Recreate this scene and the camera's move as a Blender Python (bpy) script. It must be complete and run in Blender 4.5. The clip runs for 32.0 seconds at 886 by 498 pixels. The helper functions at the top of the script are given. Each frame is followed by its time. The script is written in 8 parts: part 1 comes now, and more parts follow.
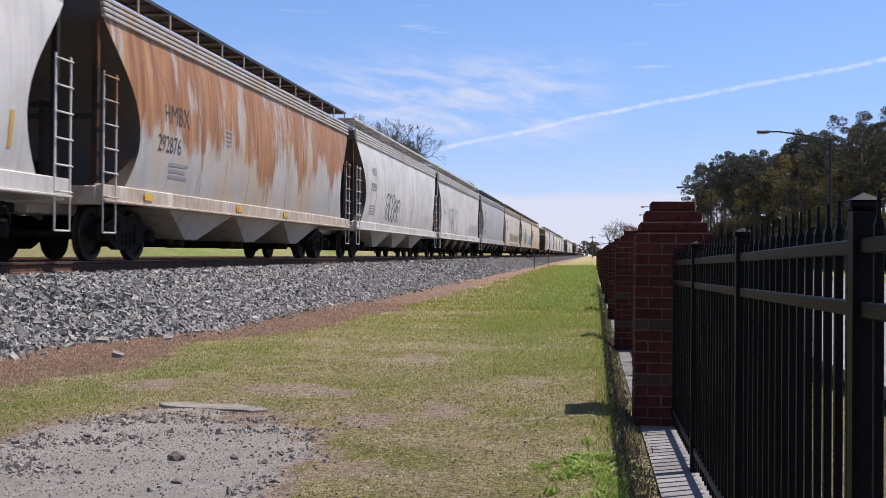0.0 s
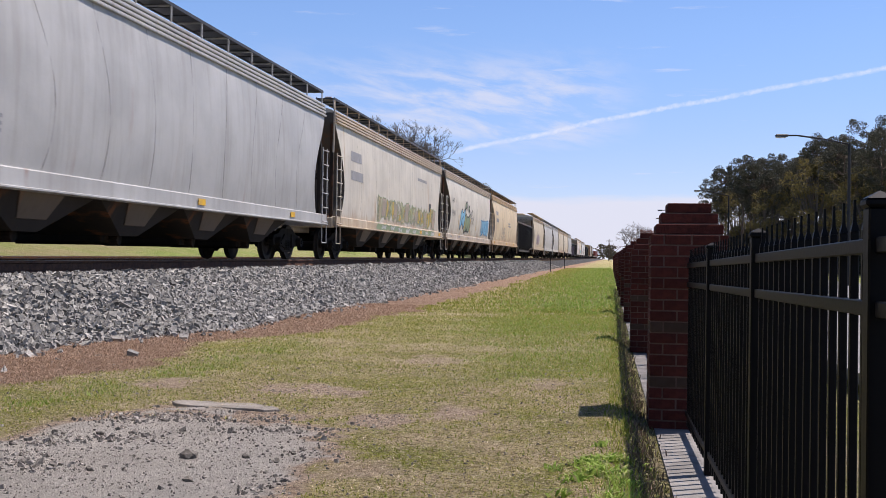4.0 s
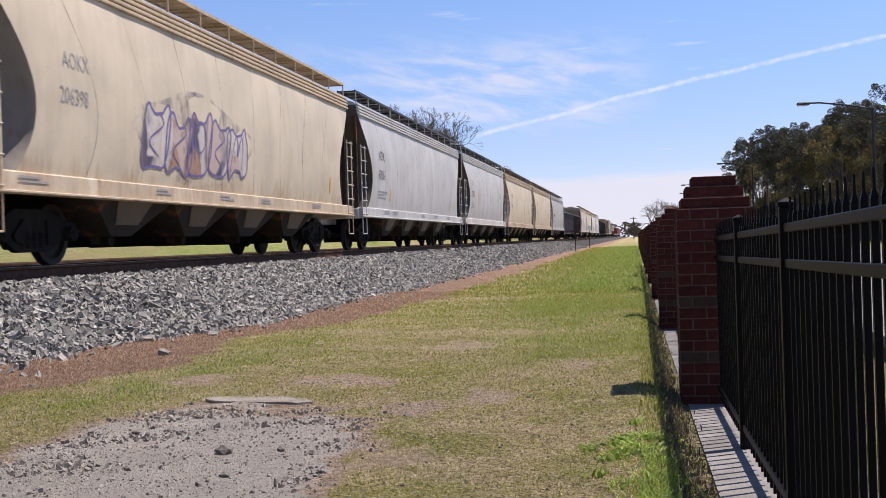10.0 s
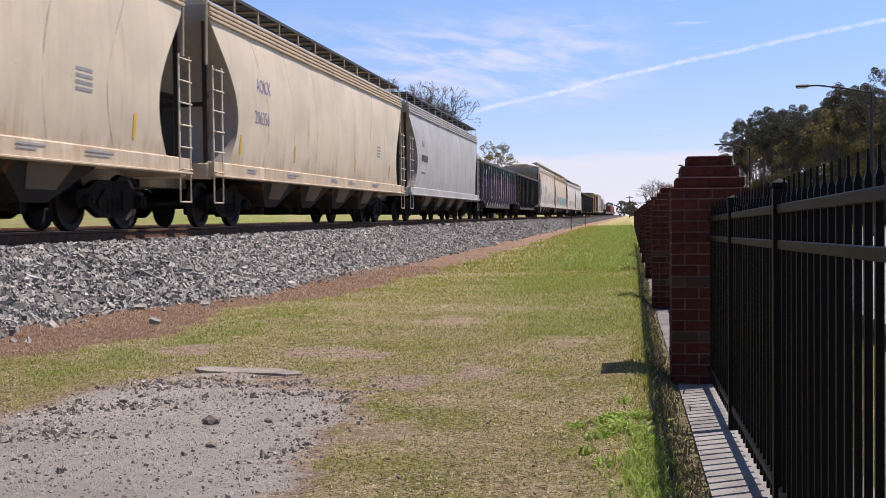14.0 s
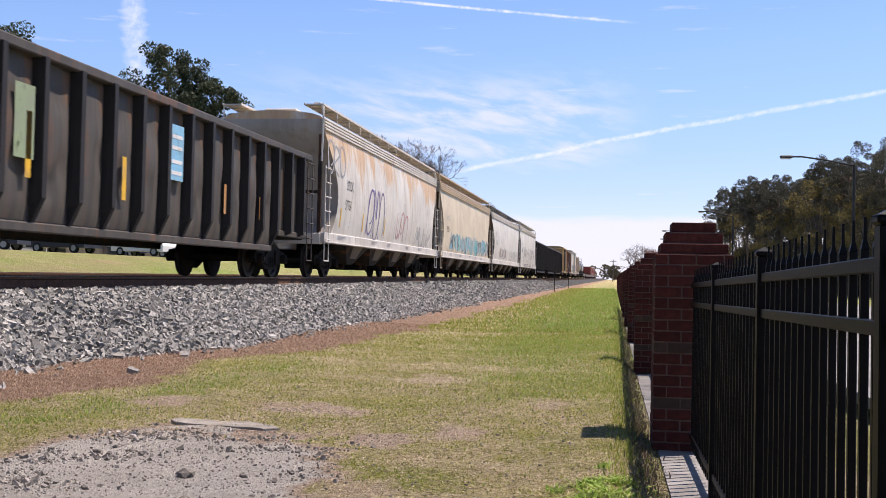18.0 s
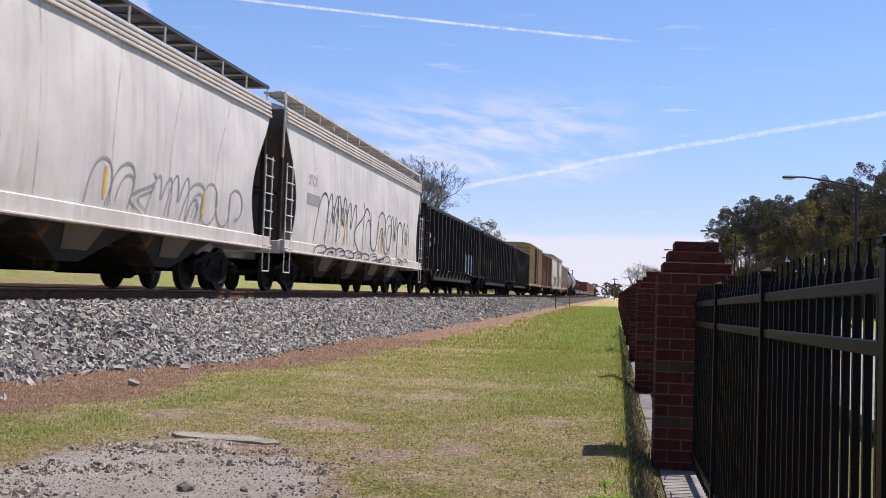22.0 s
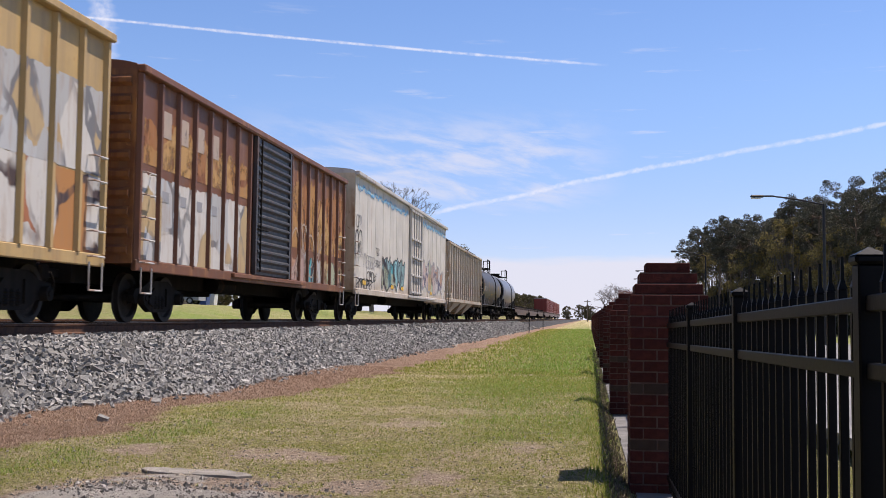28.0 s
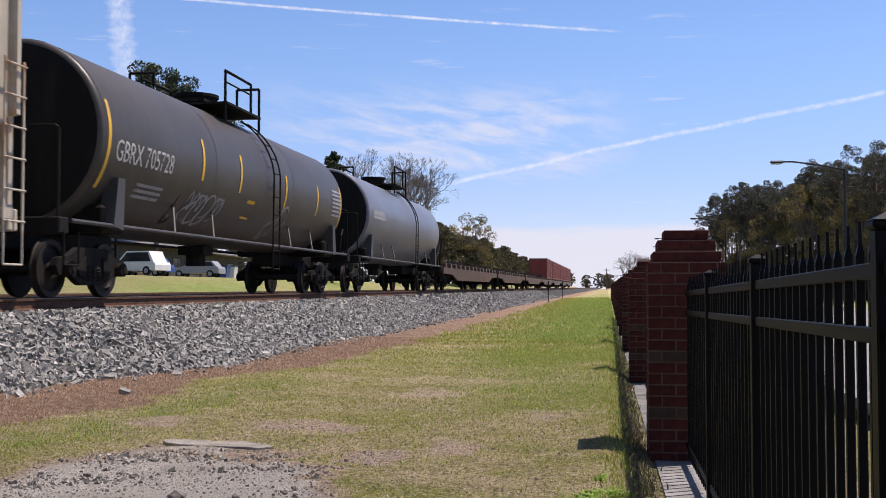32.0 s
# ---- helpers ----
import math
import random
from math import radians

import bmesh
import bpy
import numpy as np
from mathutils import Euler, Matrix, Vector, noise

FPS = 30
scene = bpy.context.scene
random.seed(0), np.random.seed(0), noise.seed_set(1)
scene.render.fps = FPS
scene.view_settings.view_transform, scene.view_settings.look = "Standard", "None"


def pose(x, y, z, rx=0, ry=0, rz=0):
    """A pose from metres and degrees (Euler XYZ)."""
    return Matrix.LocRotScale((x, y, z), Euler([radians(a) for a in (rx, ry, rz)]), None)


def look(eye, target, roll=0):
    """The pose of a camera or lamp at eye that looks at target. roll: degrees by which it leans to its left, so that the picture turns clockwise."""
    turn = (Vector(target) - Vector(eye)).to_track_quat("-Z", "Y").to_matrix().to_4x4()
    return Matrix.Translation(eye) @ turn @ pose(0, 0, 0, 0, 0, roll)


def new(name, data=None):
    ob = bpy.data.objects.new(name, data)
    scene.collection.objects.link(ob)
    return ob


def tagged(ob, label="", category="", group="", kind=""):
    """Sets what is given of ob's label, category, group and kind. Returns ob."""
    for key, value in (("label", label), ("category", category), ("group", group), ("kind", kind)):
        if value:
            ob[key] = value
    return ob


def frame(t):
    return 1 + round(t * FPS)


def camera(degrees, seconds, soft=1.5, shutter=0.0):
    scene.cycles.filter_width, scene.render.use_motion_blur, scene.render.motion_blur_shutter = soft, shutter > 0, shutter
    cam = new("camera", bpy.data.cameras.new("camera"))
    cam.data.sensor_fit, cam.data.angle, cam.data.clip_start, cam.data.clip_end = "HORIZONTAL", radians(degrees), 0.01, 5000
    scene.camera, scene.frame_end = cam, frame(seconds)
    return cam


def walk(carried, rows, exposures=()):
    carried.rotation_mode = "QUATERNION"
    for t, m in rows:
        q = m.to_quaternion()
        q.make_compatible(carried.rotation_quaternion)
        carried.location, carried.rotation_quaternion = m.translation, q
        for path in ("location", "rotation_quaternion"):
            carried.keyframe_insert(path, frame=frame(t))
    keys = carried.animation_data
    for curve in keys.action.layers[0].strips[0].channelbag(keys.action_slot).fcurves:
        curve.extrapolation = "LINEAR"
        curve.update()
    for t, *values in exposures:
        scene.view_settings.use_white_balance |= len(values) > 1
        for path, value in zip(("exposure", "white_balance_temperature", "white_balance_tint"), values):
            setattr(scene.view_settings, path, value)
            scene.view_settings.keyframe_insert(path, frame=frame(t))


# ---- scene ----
cam = camera(44.43, 32.0, soft=0.5, shutter=0.1)
PATH = [
    (0, -0.017, -0.062, 1.147, 91.05, -0.64, 7.89),
    (0.5, -0.015, -0.048, 1.145, 91.69, -1.25, 8.47),
    (1, -0.012, -0.062, 1.143, 91.74, -1.81, 7.31),
    (1.5, -0.011, -0.052, 1.141, 92.09, -1.94, 8.03),
    (2, -0.005, -0.047, 1.141, 92.44, -2.13, 8.50),
    (2.5, -0.006, -0.046, 1.141, 92.46, -2.19, 8.12),
    (3, 0.003, -0.050, 1.136, 92.15, -1.82, 7.58),
    (3.5, -0.004, -0.043, 1.135, 91.37, -1.73, 8.12),
    (5.5, -0.003, -0.025, 1.131, 91.19, 1.44, 10.99),
    (6, -0.010, -0.050, 1.131, 91.18, 1.31, 11.84),
    (6.5, -0.009, -0.055, 1.127, 90.68, 1.31, 11.79),
    (7, -0.006, -0.048, 1.125, 90.01, 1.16, 11.51),
    (7.5, 0.000, -0.029, 1.126, 89.62, 1.10, 11.47),
    (8, -0.003, -0.028, 1.130, 89.69, 1.30, 11.06),
    (8.5, -0.010, -0.025, 1.132, 89.90, 1.46, 10.96),
    (9, -0.009, -0.012, 1.132, 90.27, 1.65, 10.59),
    (9.5, -0.001, -0.011, 1.131, 90.31, 1.74, 10.28),
    (10, -0.009, -0.016, 1.132, 90.42, 1.65, 10.08),
    (10.5, -0.006, -0.011, 1.128, 90.37, 1.62, 9.86),
    (11, 0.005, 0.001, 1.128, 90.48, 1.38, 9.60),
    (11.5, 0.013, 0.016, 1.135, 90.52, 1.08, 9.47),
    (12, 0.012, 0.018, 1.134, 90.88, 0.80, 9.51),
    (12.5, 0.010, 0.011, 1.132, 90.74, 0.53, 9.73),
    (13, -0.001, -0.004, 1.130, 90.88, 0.44, 9.98),
    (13.5, 0.010, 0.012, 1.127, 91.20, 0.52, 9.99),
    (14, 0.004, 0.020, 1.127, 89.10, 0.42, 9.84),
    (14.5, 0.001, 0.025, 1.130, 89.41, 0.34, 9.57),
    (16.5, -0.007, 0.027, 1.128, 91.12, -0.63, 9.42),
    (17, -0.009, 0.020, 1.128, 91.48, -1.00, 9.43),
    (17.5, -0.004, 0.036, 1.130, 91.86, -1.31, 9.23),
    (18, -0.002, 0.032, 1.128, 92.17, -1.42, 8.95),
    (18.5, -0.001, 0.035, 1.127, 92.04, -1.48, 8.62),
    (19, 0.002, 0.040, 1.126, 91.84, -1.58, 8.30),
    (19.5, 0.003, 0.041, 1.126, 91.79, -1.56, 7.99),
    (20, 0.001, 0.042, 1.129, 91.94, -1.65, 8.16),
    (20.5, -0.000, 0.037, 1.126, 92.41, -1.70, 8.56),
    (21, -0.002, 0.029, 1.127, 92.83, -1.82, 8.71),
    (21.5, -0.009, 0.025, 1.128, 93.13, -2.02, 8.91),
    (22, -0.010, 0.022, 1.127, 93.02, -2.10, 9.01),
    (22.5, -0.009, 0.027, 1.129, 92.91, -1.95, 9.03),
    (23, -0.011, 0.034, 1.130, 92.95, -1.80, 8.96),
    (23.5, -0.005, 0.035, 1.132, 93.10, -1.55, 8.93),
    (24, -0.002, 0.048, 1.134, 93.34, -1.28, 8.99),
    (24.5, -0.002, 0.041, 1.134, 93.43, -1.06, 8.66),
    (26.5, -0.006, 0.043, 1.135, 94.59, -0.78, 7.86),
    (27, -0.007, 0.063, 1.137, 94.52, -0.77, 7.72),
    (27.5, -0.004, 0.063, 1.135, 94.56, -0.74, 7.66),
    (28, -0.007, 0.074, 1.135, 94.41, -0.79, 7.62),
    (28.5, -0.008, 0.063, 1.135, 94.02, -0.76, 7.82),
    (29, -0.006, 0.084, 1.134, 93.34, -0.45, 8.17),
    (29.5, -0.003, 0.092, 1.137, 93.33, -0.29, 8.39),
    (30, 0.006, 0.077, 1.136, 93.25, -0.24, 8.42),
    (30.5, 0.005, 0.088, 1.138, 93.21, -0.23, 8.37),
    (31, 0.003, 0.085, 1.137, 93.19, -0.30, 8.41),
    (31.5, 0.007, 0.099, 1.138, 92.79, -0.42, 8.50),
    (32, 0.006, 0.096, 1.136, 92.83, -0.16, 8.65),
]
walk(cam, [(t, pose(x, y, z, rx, ry, rz)) for t, x, y, z, rx, ry, rz in PATH], ((0.0, 0.04, 6340, 18), (6.0, 0.12, 6650, 19), (15.0, 0.18, 6720, 20), (17.0, 0.36, 6820, 20), (19.0, 0.32, 6820, 20), (20.5, 0.20, 6670, 19), (23.0, 0.14, 6670, 19), (24.0, 0.07, 6670, 19), (27.0, 0.10, 6670, 19), (32.0, 0.12, 6670, 19)))

GRADE = 0.0144            # the line climbs gently ahead
TRACK_X = -9.3            # centre of the running line
RAIL_Z = 0.96             # top of rail abreast of the camera
SPEED = 16.37             # the train's steady speed
SUN_EL, SUN_AZ = 65.0, 33.0   # degrees; azimuth from +x towards +y

# ---- light ----
sun_way = Vector((math.cos(radians(SUN_EL)) * math.cos(radians(SUN_AZ)), math.cos(radians(SUN_EL)) * math.sin(radians(SUN_AZ)), math.sin(radians(SUN_EL))))
sun_data = bpy.data.lights.new("sun", "SUN")
sun_data.energy, sun_data.angle, sun_data.color = 5.9, radians(0.5), (1.0, 0.945, 0.86)
sun = new("sun", sun_data)
sun.matrix_world = look(sun_way * 200, (0, 0, 0))
world = bpy.data.worlds.new("sky")
scene.world = world
world.use_nodes = True
wt = world.node_tree
wt.nodes.clear()


def wnode(kind, **values):
    n = wt.nodes.new(kind)
    for k, v in values.items():
        n.inputs[k.replace("_", " ")].default_value = v
    return n


sky = wnode("ShaderNodeTexSky")
sky.sky_type, sky.sun_disc, sky.sun_elevation, sky.sun_rotation = "NISHITA", False, radians(SUN_EL), radians(90 - SUN_AZ)
sky.air_density, sky.dust_density, sky.ozone_density = 1.0, 0.2, 3.0
coords = wnode("ShaderNodeTexCoord")
split = wnode("ShaderNodeSeparateXYZ")
wt.links.new(coords.outputs["Generated"], split.inputs[0])


def wmath(op, a, b=None, c=None, clamp=False):
    n = wt.nodes.new("ShaderNodeMath")
    n.operation, n.use_clamp = op, clamp
    for i, v in enumerate((a, b, c)):
        if v is None:
            continue
        if isinstance(v, (int, float)):
            n.inputs[i].default_value = v
        else:
            wt.links.new(v, n.inputs[i])
    return n.outputs[0]


def wmap(value, lo, hi, to_lo=0.0, to_hi=1.0):
    n = wt.nodes.new("ShaderNodeMapRange")
    n.interpolation_type = "SMOOTHSTEP"
    wt.links.new(value, n.inputs[0])
    for i, v in enumerate((lo, hi, to_lo, to_hi)):
        n.inputs[i + 1].default_value = v
    return n.outputs[0]


# thin cirrus on a flat layer overhead, and a pale bank along the horizon
up = wmath("MAXIMUM", split.outputs[2], 0.02)
flat = wnode("ShaderNodeCombineXYZ")
wt.links.new(wmath("DIVIDE", split.outputs[0], up), flat.inputs[0])
wt.links.new(wmath("DIVIDE", split.outputs[1], up), flat.inputs[1])
stretch = wnode("ShaderNodeMapping")
stretch.inputs["Rotation"].default_value = (0, 0, radians(38))
stretch.inputs["Scale"].default_value = (0.55, 0.22, 1)
wt.links.new(flat.outputs[0], stretch.inputs[0])
wisps = wnode("ShaderNodeTexNoise", Scale=1.1, Detail=9.0, Roughness=0.62, Distortion=0.5)
wt.links.new(stretch.outputs[0], wisps.inputs[0])
patches = wnode("ShaderNodeTexNoise", Scale=0.33, Detail=3.0)
wt.links.new(stretch.outputs[0], patches.inputs[0])
thin = wmath("MULTIPLY", wmap(wisps.outputs[0], 0.46, 0.80, 0.0, 0.5), wmap(patches.outputs[0], 0.40, 0.60))
# the main field of cirrus hangs low over the line
bearing = wmath("ARCTAN2", split.outputs[0], split.outputs[1])
mackerel_at = wnode("ShaderNodeCombineXYZ")
wt.links.new(wmath("MULTIPLY", bearing, 26.0), mackerel_at.inputs[0])
wt.links.new(wmath("MULTIPLY_ADD", split.outputs[2], 105.0, wmath("MULTIPLY", bearing, 16.0)), mackerel_at.inputs[1])
mackerel = wnode("ShaderNodeTexNoise", Scale=0.55, Detail=8.0, Roughness=0.62, Distortion=0.3)
wt.links.new(mackerel_at.outputs[0], mackerel.inputs[0])
field = wmath("MULTIPLY", wmath("MULTIPLY", wmap(bearing, -0.42, -0.14), wmap(bearing, 0.05, -0.06)), wmath("MULTIPLY", wmap(split.outputs[2], 0.10, 0.135), wmap(split.outputs[2], 0.215, 0.16)))
wisp_at = wnode("ShaderNodeCombineXYZ")
wt.links.new(wmath("MULTIPLY", bearing, 9.0), wisp_at.inputs[0])
wt.links.new(wmath("MULTIPLY", split.outputs[2], 95.0), wisp_at.inputs[1])
slivers = wnode("ShaderNodeTexNoise", Scale=0.9, Detail=6.0, Roughness=0.6)
wt.links.new(wisp_at.outputs[0], slivers.inputs[0])
sliver = wmath("MULTIPLY", wmap(slivers.outputs[0], 0.60, 0.74), wmap(split.outputs[2], 0.34, 0.20, 0.0, 0.55))
cirrus = wmath("MAXIMUM", wmath("MAXIMUM", wmath("MULTIPLY", wmap(mackerel.outputs[0], 0.36, 0.68, 0.0, 0.95), field), sliver), wmath("MULTIPLY", thin, wmap(split.outputs[2], 0.28, 0.5)))
edge = wnode("ShaderNodeTexNoise", Scale=5.0, Detail=6.0, Roughness=0.6)
flatter = wnode("ShaderNodeMapping")
flatter.inputs["Scale"].default_value = (1, 1, 5)
wt.links.new(coords.outputs["Generated"], flatter.inputs[0])
wt.links.new(flatter.outputs[0], edge.inputs[0])
low = wmath("ADD", split.outputs[2], wmath("MULTIPLY_ADD", edge.outputs[0], -0.03, 0.015))
bank = wmap(low, 0.064, 0.074, 0.92, 0.0)
haze = wmap(split.outputs[2], 0.0, 0.20, 0.12, 0.0)
cover = wmath("MAXIMUM", wmath("MAXIMUM", wmath("MULTIPLY", cirrus, 0.75), bank), haze, clamp=True)
mix = wnode("ShaderNodeMix")
mix.data_type = "RGBA"
wt.links.new(cover, mix.inputs[0])
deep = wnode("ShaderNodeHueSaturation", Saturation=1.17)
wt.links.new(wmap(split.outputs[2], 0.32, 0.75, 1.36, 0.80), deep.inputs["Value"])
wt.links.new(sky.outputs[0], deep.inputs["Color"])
tone = wnode("ShaderNodeMix")
tone.data_type, tone.blend_type = "RGBA", "MULTIPLY"
tone.inputs[0].default_value, tone.inputs[7].default_value = 1.0, (1.07, 1.0, 1.06, 1)
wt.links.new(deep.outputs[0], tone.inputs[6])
low_blue = wnode("ShaderNodeMix")
low_blue.data_type, low_blue.blend_type = "RGBA", "MULTIPLY"
wt.links.new(wmap(split.outputs[2], 0.06, 0.24, 1.0, 0.0), low_blue.inputs[0])
low_blue.inputs[7].default_value = (0.76, 0.80, 0.94, 1)
wt.links.new(tone.outputs[2], low_blue.inputs[6])
wt.links.new(low_blue.outputs[2], mix.inputs[6])
mix.inputs[7].default_value = (6.9, 7.35, 8.3, 1)
back = wnode("ShaderNodeBackground", Strength=0.1)
wt.links.new(mix.outputs[2], back.inputs[0])
world_out = wnode("ShaderNodeOutputWorld")
wt.links.new(back.outputs[0], world_out.inputs[0])

# ---- materials ----
MATS = {}


def tree_of(name):
    m = bpy.data.materials.new(name)
    m.use_nodes = True
    MATS[name] = m
    nt = m.node_tree
    return m, nt, nt.nodes["Principled BSDF"]


def link(nt, a, b):
    nt.links.new(a, b)


def add(nt, kind, **values):
    n = nt.nodes.new(kind)
    for k, v in values.items():
        n.inputs[k.replace("_", " ")].default_value = v
    return n


def where(nt, scale=(1, 1, 1), kind="Object"):
    tc = nt.nodes.new("ShaderNodeTexCoord")
    mp = nt.nodes.new("ShaderNodeMapping")
    mp.inputs["Scale"].default_value = scale
    link(nt, tc.outputs[kind], mp.inputs[0])
    return mp.outputs[0]


def grain(nt, at, scale, detail=4.0, rough=0.55, lo=0.4, hi=0.6):
    n = add(nt, "ShaderNodeTexNoise", Scale=scale, Detail=detail, Roughness=rough)
    link(nt, at, n.inputs[0])
    r = nt.nodes.new("ShaderNodeMapRange")
    r.inputs[1].default_value, r.inputs[2].default_value = lo, hi
    link(nt, n.outputs[0], r.inputs[0])
    return r.outputs[0]


def blend(nt, fac, a, b):
    m = nt.nodes.new("ShaderNodeMix")
    m.data_type = "RGBA"
    for sock, v in ((m.inputs[0], fac), (m.inputs[6], a), (m.inputs[7], b)):
        if isinstance(v, tuple):
            sock.default_value = (*v, 1) if len(v) == 3 else v
        elif isinstance(v, (int, float)):
            sock.default_value = v
        else:
            link(nt, v, sock)
    return m.outputs[2]


def times(nt, a, b):
    m = nt.nodes.new("ShaderNodeMath")
    m.operation = "MULTIPLY"
    m.use_clamp = True
    for s, v in zip(m.inputs, (a, b)):
        if isinstance(v, (int, float)):
            s.default_value = v
        else:
            link(nt, v, s)
    return m.outputs[0]


def bumped(nt, bsdf, height, strength=0.3, distance=0.02):
    b = nt.nodes.new("ShaderNodeBump")
    b.inputs["Strength"].default_value, b.inputs["Distance"].default_value = strength, distance
    link(nt, height, b.inputs["Height"])
    link(nt, b.outputs[0], bsdf.inputs["Normal"])


def mixed(name, stops, scale, rough=0.8, fine=None, bump=0.3, stretch=(1, 1, 1), metal=0.0, kind="Object", distance=0.02, random_tint=0.0):
    """Base colours laid over each other by noise at falling sizes."""
    m, nt, b = tree_of(name)
    at = where(nt, stretch, kind)
    col = stops[0]
    for i, c in enumerate(stops[1:]):
        col = blend(nt, grain(nt, at, scale * 2.7 ** i, 5, 0.6, 0.42, 0.62), col, c)
    if random_tint:
        info = nt.nodes.new("ShaderNodeObjectInfo")
        r = nt.nodes.new("ShaderNodeMapRange")
        r.inputs[3].default_value, r.inputs[4].default_value = 1 - random_tint, 1 + random_tint
        link(nt, info.outputs["Random"], r.inputs[0])
        hsv = nt.nodes.new("ShaderNodeHueSaturation")
        link(nt, r.outputs[0], hsv.inputs["Value"])
        link(nt, col, hsv.inputs["Color"])
        col = hsv.outputs[0]
    link(nt, col, b.inputs["Base Color"])
    b.inputs["Roughness"].default_value, b.inputs["Metallic"].default_value = rough, metal
    b.inputs["Specular IOR Level"].default_value = 0.2
    if bump:
        bumped(nt, b, grain(nt, at, fine or scale * 6, 5, 0.65, 0.2, 0.8), bump, distance)
    return m


def paint(name, base, rust=0.2, dirt=0.3, dirt_col=(0.16, 0.13, 0.10), rust_col=(0.23, 0.085, 0.03), rough=0.5, faded=0.85, top_rust=0.0, gloss=0.3, low_rust=0.0):
    """Weathered paint on steel: streaks run down from the eaves, with rust, grime and fading."""
    m, nt, b = tree_of(name)
    at = where(nt)
    col = blend(nt, grain(nt, at, 0.7, 4, 0.6), base, tuple(c * faded for c in base))
    streak_at = where(nt, (2.0, 2.6, 0.16))
    col = blend(nt, times(nt, grain(nt, streak_at, 1.6, 6, 0.65, 0.48, 0.80), dirt), col, dirt_col)
    low = nt.nodes.new("ShaderNodeSeparateXYZ")
    link(nt, at, low.inputs[0])
    if rust:
        blotch = grain(nt, streak_at, 0.9, 7, 0.6, 0.62 - 0.22 * rust, 0.74 - 0.16 * rust)
        col = blend(nt, times(nt, times(nt, blotch, grain(nt, at, 1.1, 5, 0.6, 0.45, 0.6)), min(1.0, 0.4 + rust)), col, rust_col)
        pits = grain(nt, at, 9, 5, 0.7, 0.66 - 0.05 * rust, 0.72)
        col = blend(nt, times(nt, pits, min(1.0, rust * 2)), col, tuple(c * 0.8 for c in rust_col))
    if top_rust:
        ramp = nt.nodes.new("ShaderNodeMapRange")
        ramp.inputs[1].default_value, ramp.inputs[2].default_value = 1.5, 2.9
        link(nt, low.outputs[2], ramp.inputs[0])
        ragged = nt.nodes.new("ShaderNodeMath")
        ragged.operation = "MULTIPLY_ADD"
        link(nt, grain(nt, where(nt, (1, 1.1, 0.22)), 1.0, 6, 0.65, 0.3, 0.7), ragged.inputs[0])
        ragged.inputs[1].default_value = 1.9
        link(nt, low.outputs[2], ragged.inputs[2])
        link(nt, ragged.outputs[0], ramp.inputs[0])
        ramp.inputs[1].default_value, ramp.inputs[2].default_value = 3.15 + 2.3 * (1 - top_rust), 3.5 + 2.3 * (1 - top_rust)
        runs = times(nt, grain(nt, where(nt, (1, 1.5, 0.30)), 1.0, 7, 0.7, 0.38, 0.47), grain(nt, where(nt, (1, 4.0, 0.5)), 1.3, 6, 0.7, 0.22, 0.40))
        fine = grain(nt, where(nt, (1, 5.0, 0.35)), 1.5, 6, 0.7, 0.35, 0.6)
        halo = grain(nt, where(nt, (1, 1.1, 0.3)), 0.8, 5, 0.6, 0.42, 0.62)
        heavy = top_rust > 0.6
        col = blend(nt, times(nt, halo, 0.6 * top_rust ** 3), col, (0.46, 0.33, 0.20))
        worn = times(nt, times(nt, ramp.outputs[0], runs), min(1.0, top_rust + 0.2))
        col = blend(nt, worn, col, blend(nt, fine, (0.44, 0.225, 0.085) if heavy else (0.56, 0.36, 0.15), (0.25, 0.105, 0.042) if heavy else (0.42, 0.215, 0.075)))
    if low_rust:
        # stains that creep up from the sill and run down over it
        reach = nt.nodes.new("ShaderNodeMath")
        reach.operation = "MULTIPLY_ADD"
        link(nt, grain(nt, where(nt, (1, 1.4, 0.25)), 1.5, 7, 0.7, 0.3, 0.7), reach.inputs[0])
        reach.inputs[1].default_value = -0.95
        link(nt, low.outputs[2], reach.inputs[2])
        creep = nt.nodes.new("ShaderNodeMapRange")
        creep.inputs[1].default_value, creep.inputs[2].default_value = 0.98, 0.72
        link(nt, reach.outputs[0], creep.inputs[0])
        col = blend(nt, times(nt, times(nt, creep.outputs[0], grain(nt, where(nt, (1, 3.5, 0.6)), 1.8, 6, 0.7, 0.3, 0.6)), low_rust), col, (0.30, 0.165, 0.075))
    link(nt, col, b.inputs["Base Color"])
    b.inputs["Roughness"].default_value = rough
    b.inputs["Specular IOR Level"].default_value = gloss
    bumped(nt, b, grain(nt, at, 22, 4, 0.6, 0.2, 0.8), 0.12, 0.01)
    return m


def plain(name, col, rough=0.5, metal=0.0, wear=0.75):
    return mixed(name, [col, tuple(c * wear for c in col)], 3.0, rough, 40, 0.08, metal=metal)


def let_through(nt, b, cover):
    """Worn paint: what lies behind shows where the cover has gone."""
    clear = nt.nodes.new("ShaderNodeBsdfTransparent")
    mx = nt.nodes.new("ShaderNodeMixShader")
    link(nt, cover, mx.inputs[0])
    link(nt, clear.outputs[0], mx.inputs[1])
    link(nt, b.outputs[0], mx.inputs[2])
    link(nt, mx.outputs[0], nt.nodes["Material Output"].inputs[0])


